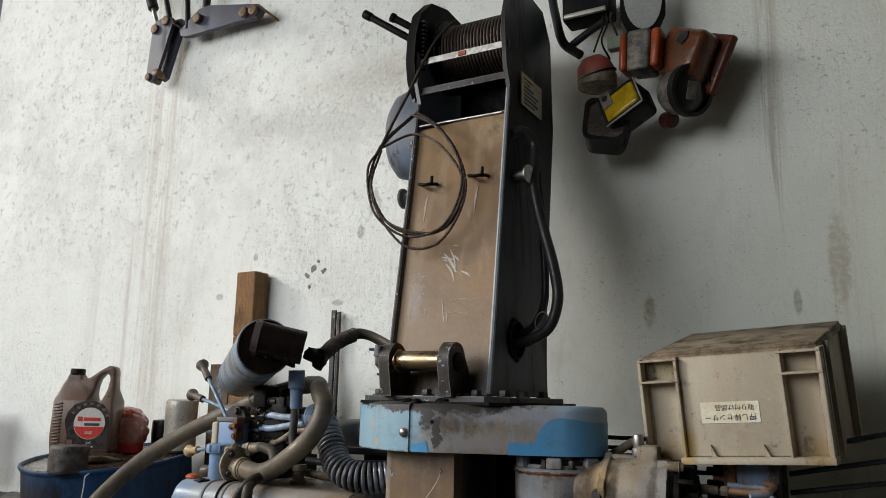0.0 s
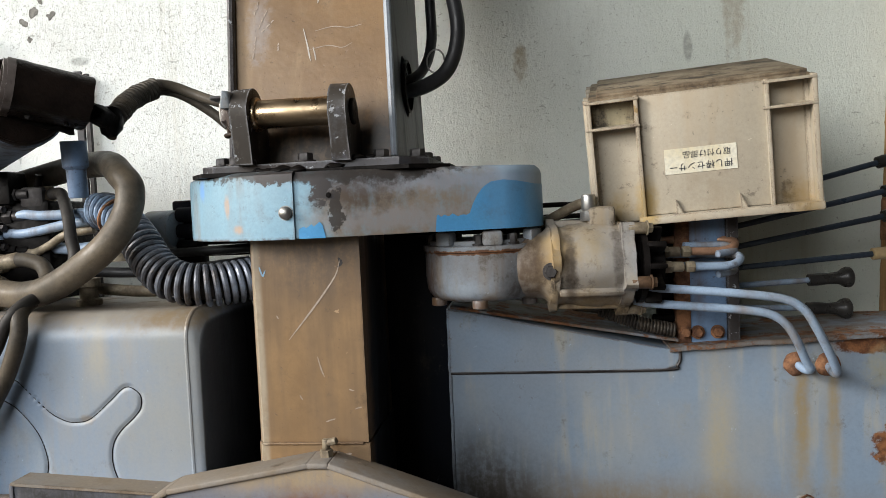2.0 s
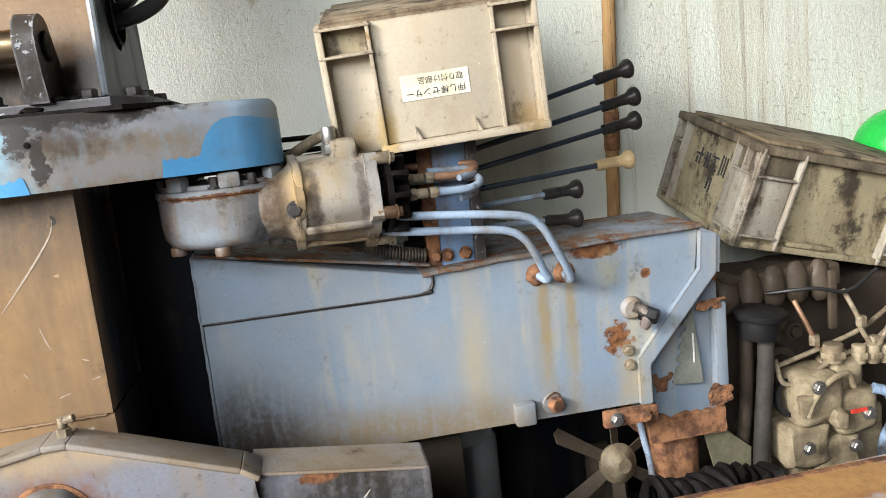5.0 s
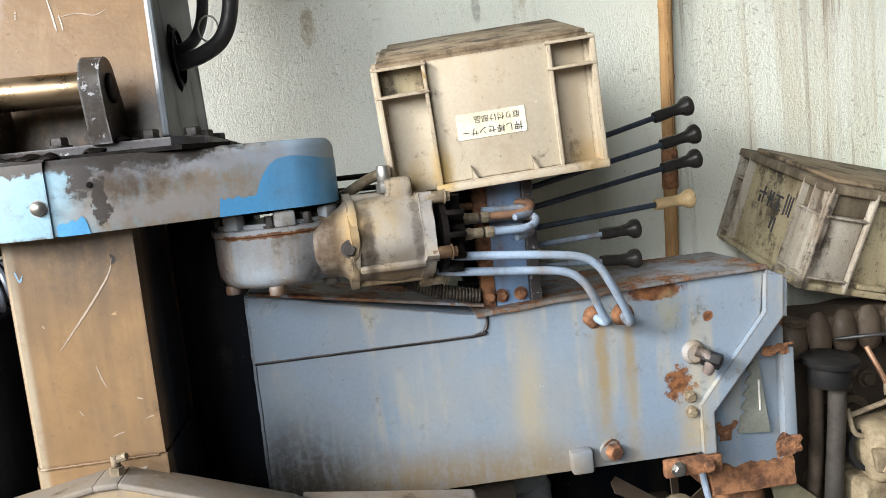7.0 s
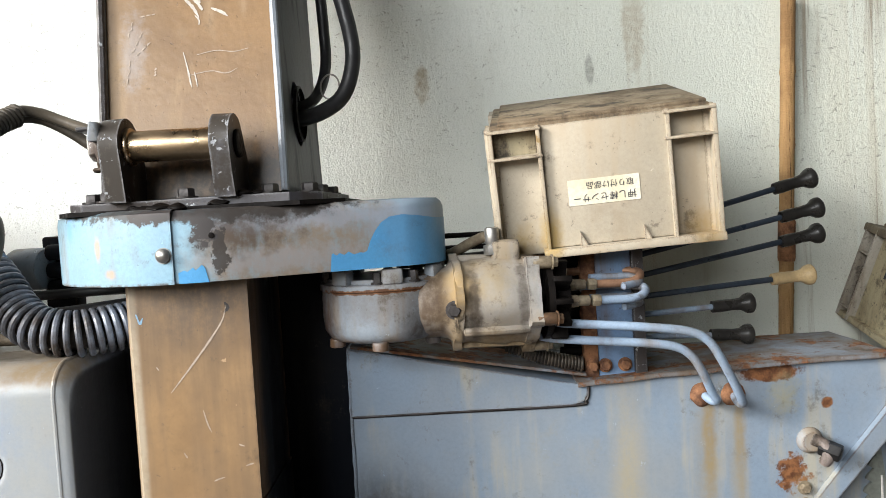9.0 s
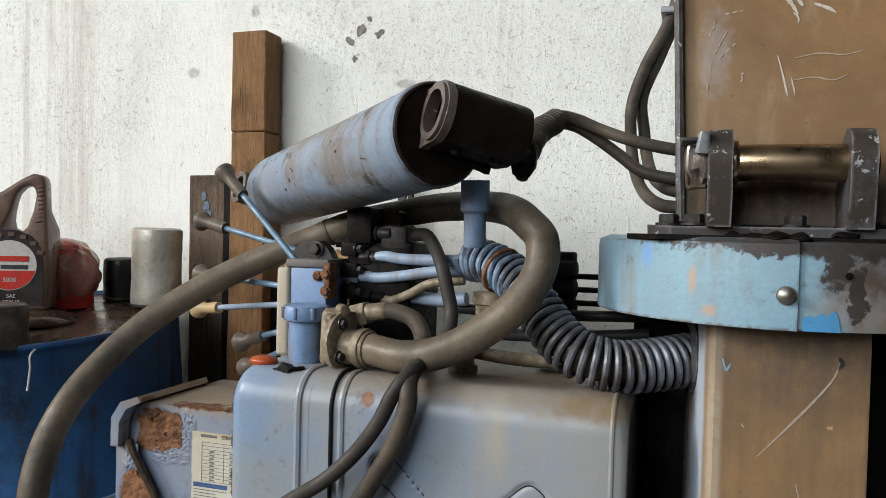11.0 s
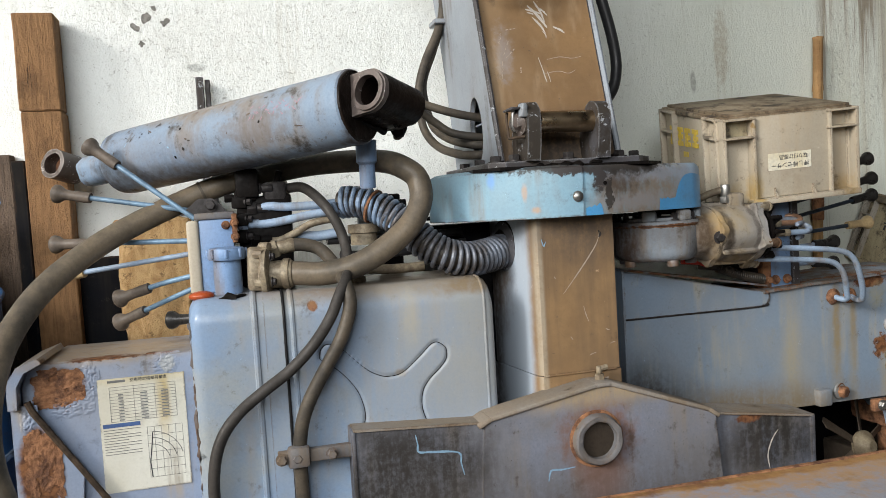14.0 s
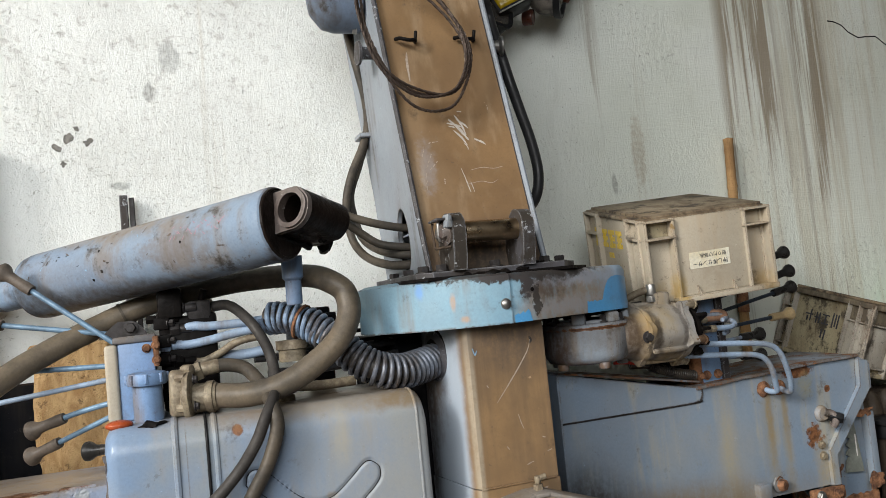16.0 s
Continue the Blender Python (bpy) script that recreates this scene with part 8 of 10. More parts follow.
part("tail_eye", lumpy(bm, 0.002, 40), M_LUGGREY, ram, "tail eye tube, rusty inside")
part("tail_bore", rod(te - tail_axis * 0.012, te + tail_axis * 0.004, 0.0325, 0.002, 24), M_RUST, ram)
part("tail_web", lumpy(box((-0.03, -0.02, 0), (0.03, 0.02, 0.09), 0.006, 2, Matrix.Translation(CB + ax * 0.02) @ frame_of(te - CB)), 0.003, 40), M_GREYPAINT, ram)
# port stub hanging from the barrel
bm = lathe([(0, 0), (0.018, 0), (0.020, 0.004), (0.020, 0.06), (0.026, 0.066), (0.026, 0.12), (0, 0.12)], (-0.538, 1.788, 1.100), (0.0, -0.06, 1), 24)
part("port_stub", bm, M_BLUE, ram, "blue port stub")
# blue wear strokes on the barrel
for k in range(44):
    s_ = 0.06 + 0.68 * random.random()
    a = radians(-30 + 110 * random.random())
    q = CA + ax * s_ + (-side_v * math.cos(a) + up_v * math.sin(a)) * 0.0870
    if (-side_v).y > 0:
        q = CA + ax * s_ + (side_v * math.cos(a) + up_v * math.sin(a)) * 0.0870
    nrm = (q - CA - ax * s_).normalized()
    d1 = (ax * (random.random() - 0.3) + nrm.cross(ax) * (random.random() - 0.5)).normalized() * (0.004 + (0.016 if k < 14 else 0.006) * random.random())
    strip([q - d1 * 0.6, q, q + d1 * 0.6], 0.0008 + (0.0012 if k < 14 else 0.0026) * random.random(), nrm, (M_SCRATCHB, M_EYE, M_SCRATCHB, M_DARKSTEEL)[k % 4] if k < 14 else (M_EYE, M_GREASE, M_DARKSTEEL)[k % 3], barrel, "scuff")
# faded red scribbles, past reading
for k in range(26):
    u = k / 25
    a = radians(22 + 6 * math.sin(k * 1.9) - 10 * (k % 2))
    base_ = (side_v if (-side_v).y > 0 else -side_v)
    nrm = (base_ * math.cos(a) + up_v * math.sin(a)).normalized()
    q = CA + ax * (0.10 + 0.15 * u) + nrm * 0.0872
    d1 = (nrm.cross(ax) * (0.7 if k % 3 else -0.5) + ax * (0.5 if k % 2 else -0.8)).normalized() * (0.004 + 0.004 * random.random())
    strip([q - d1, q + nrm.cross(ax) * 0.001, q + d1], 0.0006, nrm, M_SCRIBBLE, barrel, "scribble")
# packing that holds it up
part("packing", lumpy(box((-0.86, 1.93, 1.095), (-0.80, 2.02, 1.175), 0.01), 0.004, 30), M_GREASE, ram)

# hoses from the cylinder head to the boom
pair = thing("boom_hoses", (-0.4, 1.75, 1.28), "two taped grey hoses from the cylinder head into the boom", "hose")
part("hose", tube([(-0.455, 1.77, 1.24), (-0.451, 1.80, 1.277), (-0.441, 1.86, 1.318), (-0.417, 1.918, 1.350), (-0.385, 1.945, 1.348), (-0.345, 1.955, 1.331), (-0.30, 1.945, 1.313), (-0.258, 1.94, 1.300), (-0.20, 1.94, 1.288), (-0.12, 1.955, 1.28)], 0.0115, 14), M_HOSE, pair)
part("hose", tube([(-0.455, 1.785, 1.225), (-0.453, 1.815, 1.265), (-0.447, 1.87, 1.305), (-0.425, 1.932, 1.338), (-0.392, 1.962, 1.338), (-0.350, 1.980, 1.315), (-0.305, 1.985, 1.282), (-0.262, 1.972, 1.250), (-0.20, 1.955, 1.235), (-0.11, 1.955, 1.225)], 0.0115, 14), M_HOSE, pair)
bm = bmesh.new()
add_coil(bm, smooth_path([(-0.453, 1.80, 1.268), (-0.444, 1.862, 1.312), (-0.421, 1.924, 1.344)], 8), 0.0195, 0.0046, 0.010, 7, 14)
part("tape_wrap", lumpy(bm, 0.003, 50), M_HOSE, pair, "brown tape wrapping")
bm = lathe([(0, -0.036), (0.014, -0.03), (0.022, -0.010), (0.023, 0.010), (0.020, 0.026), (0, 0.034)], (-0.453, 1.785, 1.256), (0.05, 0.25, 1), 20)
add_rod(bm, (-0.455, 1.79, 1.262), (-0.462, 1.735, 1.268), 0.021, 0.006, 18)
part("union", lumpy(bm, 0.008, 60), M_GREASE, pair, "black greasy hose union")
part("thin_wire", tube([(-0.2, 1.93, 1.26), (-0.19, 1.90, 1.265), (-0.17, 1.92, 1.278), (-0.15, 1.95, 1.29)], 0.003, 8), M_PIPE, pair)

# hoses up the left flank of the boom
flank = thing("boom_flank_hoses", (-0.24, 2.15, 1.25), "pair of black hoses clipped to the boom side", "hose")
part("hose", tube([(-0.13, 1.95, 1.185), (-0.20, 1.955, 1.183), (-0.235, 2.01, 1.192), (-0.268, 2.10, 1.222), (-0.29, 2.16, 1.272), (-0.30, 2.175, 1.335), (-0.300, 2.17, 1.41), (-0.275, 2.17, 1.49), (-0.235, 2.17, 1.57), (-0.212, 2.17, 1.64), (-0.212, 2.17, 1.72), (-0.225, 2.17, 1.80), (-0.247, 2.17, 1.92), (-0.26, 2.17, 2.05)], 0.0125, 14), M_HOSE, flank)
part("hose", tube([(-0.13, 1.955, 1.212), (-0.20, 1.965, 1.214), (-0.238, 2.06, 1.238), (-0.262, 2.16, 1.285), (-0.275, 2.20, 1.36), (-0.28, 2.195, 1.43), (-0.245, 2.195, 1.52), (-0.215, 2.195, 1.60), (-0.192, 2.195, 1.70), (-0.20, 2.195, 1.80), (-0.22, 2.195, 1.92), (-0.235, 2.195, 2.05)], 0.0125, 14), M_HOSE, flank)
bm = bmesh.new()
add_box(bm, (-0.245, 2.145, 1.598), (-0.185, 2.22, 1.612))
part("hose_clip", bevel(bm, 0.003), M_PLATE, flank)
# black hose loop on the right flank
rh = thing("boom_loop_hose", (0.2, 2.0, 1.3), "glossy black hose looping out of the boom cable hole", "hose")
part("hose", tube([(0.10, 1.93, 1.30), (0.16, 1.945, 1.305), (0.205, 1.965, 1.322), (0.24, 1.98, 1.350), (0.261, 1.985, 1.395), (0.268, 1.99, 1.455), (0.254, 1.99, 1.54), (0.231, 1.99, 1.625), (0.206, 1.99, 1.72), (0.190, 1.995, 1.80), (0.182, 2.02, 1.89), (0.175, 2.03, 1.95), (0.15, 2.0, 1.985), (0.11, 1.98, 1.97)], 0.0165, 16), M_BLACKHOSE, rh)
part("hose", tube([(0.10, 1.95, 1.32), (0.155, 1.96, 1.33), (0.185, 2.0, 1.36), (0.20, 2.04, 1.42), (0.20, 2.06, 1.5), (0.19, 2.06, 1.7), (0.17, 2.06, 1.9)], 0.012, 14), M_BLACKHOSE, rh)
bm = bmesh.new()
add_sweep(bm, [Vector((0.215 + 0.02 * math.cos(a), 1.99 + 0.012 * math.sin(a), 1.375 + 0.028 * math.sin(a))) for a in np.linspace(0, 5.2, 18)], 0.002, 6)
part("cable_tie", bm, M_STEEL, rh)
part("hole_rim", lathe([(0.052, 0), (0.058, 0.002), (0.058, 0.008), (0.052, 0.010)], (0.151, 1.945, 1.315), (1, 0, 0), 30, False), M_GREASE, rh)

# ---- left leg box with the load chart ----
legbox = thing("left_leg_box", (-1.2, 2.05, FLOOR), "grey blue outrigger leg box with rust scabs and a load chart", "outrigger")
lf = [(-1.40, 0.08), (-1.06, 0.08), (-0.975, 0.16), (-0.975, 0.712), (-1.352, 0.715), (-1.385, 0.70), (-1.40, 0.66)]
lb = part("leg_box", prism(lf, 0.30, front(1.935), 0.008, 2), M_LEGBOX, legbox)
# folded flange over the left end, with a slanted dark edge
part("end_flange", prism([(-1.425, 0.615), (-1.404, 0.615), (-1.402, 0.672), (-1.384, 0.703), (-1.345, 0.722), (-1.352, 0.735), (-1.40, 0.718), (-1.425, 0.68)], 0.26, front(1.90), 0.005, 2), M_LEGBOX, legbox, "folded end flange")
part("end_face", prism([(-1.424, 0.10), (-1.30, 0.10), (-1.272, 0.433), (-1.388, 0.62), (-1.424, 0.62)], 0.014, front(1.918), 0.003, 2), M_LEGBOX, legbox)
bm = bmesh.new()
add_sweep(bm, [Vector((-1.385, 1.915, 0.63)), Vector((-1.375, 1.915, 0.605)), Vector((-1.26, 1.915, 0.425)), Vector((-1.18, 1.915, 0.30)), Vector((-1.10, 1.915, 0.17))], 0.0085, 8)
part("edge_seal", lumpy(bm, 0.002, 60), M_SEAL, legbox, "dark brown slanted edge")
for cx_, cz_, rx_, rz_ in ((-1.314, 0.654, 0.066, 0.052), (-1.360, 0.47, 0.046, 0.095)):
    bm = bmesh.new()
    bmesh.ops.create_grid(bm, x_segments=48, y_segments=48, size=1.0, matrix=Matrix.Translation((cx_, 1.933 if cz_ > 0.6 else 1.917, cz_)) @ FRONT @ Matrix.Diagonal((rx_, rz_, 1, 1)))
    kill = [f for f in bm.faces if (((f.calc_center_median().x - cx_) / rx_) ** 8 + ((f.calc_center_median().z - cz_) / rz_) ** 8) > 0.4 + 1.0 * noise.noise(f.calc_center_median() * 45)]
    bmesh.ops.delete(bm, geom=kill, context="FACES")
    for v in bm.verts:
        v.co.y -= 0.003 * abs(noise.noise(v.co * 55)) + 0.002 * noise.noise(v.co * 140)
    part("rust_scab", bm, M_RUST, lb, "raised rust scab")
def blister(x0, x1, z0, z1, y):
    """A patch of paint that has wrinkled and lifted off the plate."""
    bm = bmesh.new()
    cx, cz, rx, rz = (x0 + x1) / 2, (z0 + z1) / 2, (x1 - x0) / 2, (z1 - z0) / 2
    bmesh.ops.create_grid(bm, x_segments=44, y_segments=44, size=1.0, matrix=Matrix.Translation((cx, y, cz)) @ FRONT @ Matrix.Diagonal((rx, rz, 1, 1)))
    for v in bm.verts:
        far = ((v.co.x - cx) / rx) ** 2 + ((v.co.z - cz) / rz) ** 2 + 0.7 * noise.noise(v.co * 40)
        lift = max(0.0, min(1.0, 1.3 - far))
        v.co.y += 0.001 - lift * (0.002 + 0.0035 * abs(noise.noise(v.co * 90)) + 0.002 * noise.noise(v.co * 200))
    return part("paint_blister", bm, M_LEGBOX, lb)


for bx0, bx1, bz0, bz1 in ((-1.258, -1.228, 0.618, 0.708), (-1.350, -1.245, 0.582, 0.622), (-1.100, -1.036, 0.664, 0.712), (-1.398, -1.372, 0.555, 0.615)):
    blister(bx0 - 0.008, bx1 + 0.008, bz0 - 0.008, bz1 + 0.006, 1.9345 if bx0 > -1.36 else 1.9175)
# load chart
ch = part("load_chart", box((-1.229, 1.9325, 0.372), (-1.022, 1.936, 0.662), 0.0, 1), M_CHART, legbox, "yellowed load chart with a table and curve, brown stain")
CHY = 1.9318


def chart_bar(x0, z0, x1, z1, m_=M_INKGREY):
    part("print_line", box((x0, CHY, z0), (x1, CHY + 0.001, z1), 0.0, 1), m_, ch)


words("空車時定格総荷重表", 0.013, Matrix.Translation((-1.108, CHY, 0.6545)) @ Matrix(((1, 0, 0, 0), (0, 0, -1, 0), (0, 1, 0, 0), (0, 0, 0, 1))), M_INK, ch, "lettering", 0.0003, 0.088)
chart_bar(-1.205, 0.6515, -1.163, 0.6575)
for zz in np.linspace(0.552, 0.640, 12):
    chart_bar(-1.202, zz - 0.0004, -1.045, zz + 0.0004)
for xx in (-1.202, -1.145, -1.095, -1.045):
    chart_bar(xx - 0.0004, 0.552, xx + 0.0004, 0.640)
for r_ in range(9):
    for c_, xx in enumerate((-1.182, -1.13, -1.08)):
        chart_bar(xx, 0.554 + r_ * 0.008, xx + (0.012, 0.017, 0.017)[c_], 0.5575 + r_ * 0.008)
chart_bar(-1.223, 0.538, -1.135, 0.548, M_INKBLUE)
for zz in np.linspace(0.470, 0.532, 10):
    chart_bar(-1.222, zz - 0.0007, -1.135 - 0.03 * (int(zz * 1000) % 3 == 0), zz + 0.0007)
for zz in np.linspace(0.40, 0.53, 7):
    chart_bar(-1.120, zz - 0.0003, -1.035, zz + 0.0003)
for xx in np.linspace(-1.120, -1.035, 6):
    chart_bar(xx - 0.0003, 0.40, xx + 0.0003, 0.53)
for rr in (0.045, 0.062, 0.078):
    bm = bmesh.new()
    add_sweep(bm, [Vector((-1.115 + rr * math.cos(a), CHY + 0.0002, 0.44 + rr * math.sin(a))) for a in np.linspace(0.2, 1.5, 12)], 0.0006, 4)
    part("curve_line", bm, M_INK, ch)
bm = bmesh.new()
add_sweep(bm, [Vector((-1.115, CHY + 0.0002, 0.40)), Vector((-1.118, CHY + 0.0002, 0.44)), Vector((-1.112, CHY + 0.0002, 0.48)), Vector((-1.108, CHY + 0.0002, 0.515))], 0.0012, 4)
part("curve_line", bm, M_INK, ch)

# ---- front mounting arm ----
arm = thing("mounting_arm", (0.0, 1.66, FLOOR), "soot stained blue mounting arm with a round bushing in front", "arm")
LOWER = 0.15
saddle = [(-0.318, 0.502), (-0.30, 0.518), (-0.02, 0.566), (0.02, 0.566), (0.295, 0.468), (0.318, 0.452), (0.318, 0.438), (0.345, LOWER), (-0.345, LOWER)]
part("saddle_plate", prism(saddle, 0.016, front(1.628), 0.003, 2), M_ARM, arm, "raised saddle plate")
top_line = [(-0.33, 0.505), (-0.30, 0.520), (-0.02, 0.570), (0.02, 0.570), (0.295, 0.472), (0.325, 0.452)]
for (xa, za), (xb, zb) in zip(top_line, top_line[1:]):
    d_ = Vector((xb - xa, 0, zb - za))
    m = Matrix.Translation((xa, 1.622, za)) @ Matrix(((d_.normalized().x, 0, -d_.normalized().z, 0), (0, 1, 0, 0), (d_.normalized().z, 0, d_.normalized().x, 0), (0, 0, 0, 1)))
    part("saddle_flange", box((-0.002, 0, -0.004), (d_.length + 0.002, 0.085, 0.008), 0.004, 3, m), M_ARMTOP, arm, "folded top flange")
bl = part("arm_beam", prism([(-0.632, 0.530), (-0.30, 0.508), (-0.30, LOWER), (-0.632, LOWER + 0.05)], 0.10, front(1.642), 0.004), M_ARM, arm)
br = part("arm_beam", prism([(0.30, 0.455), (0.628, 0.408), (0.630, 0.275), (0.30, LOWER)], 0.10, front(1.646), 0.004), M_ARM, arm)
part("arm_top_strip", prism([(-0.635, 0.530), (-0.31, 0.509), (-0.31, 0.514), (-0.635, 0.536)], 0.11, front(1.638), 0.001, 1), M_ARMTOP, bl)
part("arm_top_strip", prism([(0.31, 0.454), (0.63, 0.408), (0.632, 0.415), (0.31, 0.460)], 0.11, front(1.640), 0.001, 1), M_ARMTOP, br, "rust edged strip")
part("arm_end", box((0.622, 1.640, 0.272), (0.636, 1.75, 0.414), 0.003), M_ARM, br)
part("arm_end", box((-0.640, 1.638, LOWER + 0.05), (-0.630, 1.75, 0.534), 0.003), M_ARM, bl)
part("arm_pedestal", box((-0.28, 1.66, FLOOR), (0.28, 1.69, LOWER + 0.02), 0.004), M_FRAME, arm)
HC = (-0.026, 1.628, 0.438)
bm = lathe([(0.046, -0.03), (0.046, 0.022), (0.050, 0.025), (0.060, 0.025), (0.064, 0.020), (0.066, 0.0), (0.072, -0.002)], HC, (0, -1, 0), 40, False)
bush = part("bushing", lumpy(bm, 0.0025, 40), M_BUSH, arm, "rusty rimmed bushing")
# dark disc in the bore, standing in for a shaded hole
part("bore_disc", lathe([(0, 0), (0.047, 0), (0.047, 0.004), (0.02, 0.006), (0, 0.006)], (HC[0], HC[1] - 0.001, HC[2]), (0, -1, 0), 32), M_ENGINE, bush)
part("rust_halo", lathe([(0.064, 0), (0.073, 0.0), (0.073, 0.0025), (0.064, 0.004)], HC, (0, -1, 0), 36, False), M_RUST, bush)
bm = bmesh.new()
add_rod(bm, (0.008, 1.665, 0.566), (0.008, 1.665, 0.592), 0.013, 0.003, 6)
add_rod(bm, (0.008, 1.665, 0.592), (0.008, 1.665, 0.612), 0.008, 0.003, 10)
add_rod(bm, (0.008, 1.665, 0.604), (0.03, 1.66, 0.610), 0.007, 0.002, 8)
part("grease_nipple", bm, M_FIT, arm, "brass grease nipple")
for pts in ([(-0.487, 0.504), (-0.483, 0.48), (-0.481, 0.462), (-0.45, 0.458), (-0.384, 0.448), (-0.378, 0.42), (-0.371, 0.39)], [(-0.16, 0.347), (-0.156, 0.365), (-0.149, 0.374), (-0.12, 0.372), (-0.087, 0.374)]):
    strip([(x, 1.642 if x < -0.31 else 1.628, z) for x, z in pts], 0.0024, (0, -1, 0), M_SCRATCHB, arm)
strip([(0.52, 1.646, 0.385), (0.50, 1.646, 0.36), (0.485, 1.646, 0.32), (0.49, 1.646, 0.28)], 0.002, (0, -1, 0), M_SCRATCH, arm)
# rusty hose bracket at its left end
rb = part("hose_bracket", lumpy(box((-0.808, 1.655, 0.470), (-0.632, 1.675, 0.500), 0.003), 0.002, 40), M_BUSH, arm, "rusty hose bracket")
for x_ in (-0.80, -0.765, -0.685):
    part("clamp_bolt", hexbolt(bmesh.new(), (x_, 1.653, 0.485), (0, -1, 0), 0.011, 0.014), M_BUSH, rb)
part("clamp_half", lumpy(box((-0.785, 1.64, 0.462), (-0.735, 1.67, 0.512), 0.008), 0.003, 40), M_BUSH, rb)

# rusty girder lying nearest to the viewer
girder = thing("rusty_girder", (0.9, 1.35, FLOOR), "blue painted steel girder with a broad rusty edge", "girder")
gt = prism([(-0.20, 1.05), (-0.20, 1.450), (0.5, 1.440), (1.75, 1.475), (1.75, 1.05)], 0.016, Matrix.Translation((0, 0, 0.342)), 0.003)
part("top_flange", lumpy(gt, 0.002, 20), M_GIRDER, girder, "rust edged top flange")
part("web", box((-0.18, 1.24, FLOOR), (1.73, 1.26, 0.342), 0.003), M_GIRDER, girder)
part("edge_lip", lumpy(box((-0.20, 1.446, 0.327), (1.75, 1.46, 0.360), 0.003), 0.003, 30), M_RUST, girder)
# coil of dark strap lying behind it
bm = bmesh.new()
add_coil(bm, [Vector((x, 1.64, 0.235)) for x in np.linspace(1.06, 1.36, 12)], 0.045, 0.013, 0.026, 8, 18)
scrap = thing("scrap_rope", (1.16, 1.62, FLOOR), "heap of dark oily rope on a stand behind the girder", "rope")
part("rope", lumpy(bm, 0.03, 14), M_GREASE, scrap)
part("stand", box((1.05, 1.56, FLOOR), (1.33, 1.70, 0.20), 0.01), M_FRAME, scrap)

# ---- oil drum and what stands on it ----
DC, DR = Vector((-1.822, 2.105)), 0.343
DTILT = Matrix.Translation((DC.x, DC.y + 0.13, FLOOR + 0.042)) @ Matrix.Rotation(radians(7.0), 4, "X")
DH = 0.840 - FLOOR
drum = thing("oil_drum", (DC.x, DC.y, FLOOR), "dark blue steel oil drum with an oily dented lid", "drum")
prof = [(0, 0), (DR - 0.012, 0), (DR, 0.006), (DR, 0.02), (DR - 0.008, 0.03)]
for zz in (0.30, 0.60):
    prof += [(DR - 0.008, DH * zz - 0.03), (DR + 0.003, DH * zz - 0.010), (DR + 0.003, DH * zz + 0.010), (DR - 0.008, DH * zz + 0.03)]
prof += [(DR - 0.008, DH - 0.03), (DR - 0.004, DH - 0.018), (DR, DH - 0.014), (DR + 0.003, DH - 0.006), (DR, DH), (DR - 0.006, DH + 0.001), (DR - 0.012, DH - 0.004), (DR - 0.013, DH - 0.016), (0, DH - 0.014)]
bm = lathe(prof, (0, 0, 0), (0, 0, 1), 64)
bm.transform(DTILT)
drum_body = part("drum_body", lumpy(bm, 0.004, 6), M_DRUM, drum, "blue drum shell with scraped paint", 50)
for zz in (0.30, 0.60):
    bm = lathe([(DR - 0.004, -0.012), (DR + 0.0075, -0.008), (DR + 0.0085, 0.0), (DR + 0.0075, 0.008), (DR - 0.004, 0.012)], (0, 0, DH * zz), (0, 0, 1), 64, False)
    bm.transform(DTILT)
    part("rolling_hoop", lumpy(bm, 0.004, 6), M_SPRING, drum, "rubbed blue grey rolling hoop")
bm = bmesh.new()
bmesh.ops.create_circle(bm, cap_ends=True, segments=48, radius=DR - 0.012, matrix=DTILT @ Matrix.Translation((0, 0, DH - 0.010)))
part("lid", bm, M_DRUMTOP, drum, "black oily drum lid")


def on_lid(x, y):
    """The height of the lid at a place."""
    q = DTILT @ Vector((0, 0, DH - 0.010))
    return q.z + (y - q.y) * math.tan(radians(7.0))


# engine oil bottle
BX, BYY = -1.945, 2.08
bottle = thing("oil_bottle", (BX, BYY, on_lid(BX, BYY)), "grey brown plastic engine oil bottle with a dark label", "bottle")
BM = Matrix.Translation((BX, BYY, on_lid(BX, BYY) + 0.028)) @ Matrix.Rotation(radians(30), 4, "Z") @ Matrix.Scale(1.07, 4)
rag = thing("oily_rag", (BX, BYY, on_lid(BX, BYY)), "black oily rag heap under the bottle", "rag")
bm = bmesh.new()
bmesh.ops.create_icosphere(bm, subdivisions=4, radius=1.0, matrix=Matrix.Translation((BX + 0.05, BYY - 0.02, on_lid(BX, BYY))) @ Matrix.Diagonal((0.19, 0.13, 0.034, 1)))
part("rag", lumpy(bm, 0.02, 18), M_DRUMTOP, rag)
side = [(-0.118, 0.0), (-0.124, 0.06), (-0.122, 0.20), (-0.112, 0.255), (-0.092, 0.288), (-0.09, 0.305), (-0.035, 0.305), (-0.03, 0.285), (0.0, 0.292), (0.045, 0.325), (0.075, 0.342), (0.098, 0.338), (0.104, 0.315), (0.106, 0.25), (0.118, 0.20), (0.124, 0.12), (0.120, 0.0)]
grip = [(0.028, 0.205), (0.040, 0.196), (0.056, 0.197), (0.064, 0.21), (0.068, 0.25), (0.072, 0.285), (0.069, 0.306), (0.060, 0.309), (0.049, 0.303), (0.040, 0.288), (0.036, 0.27), (0.033, 0.25), (0.030, 0.235), (0.028, 0.225), (0.027, 0.215), (0.027, 0.21), (0.0275, 0.207)]


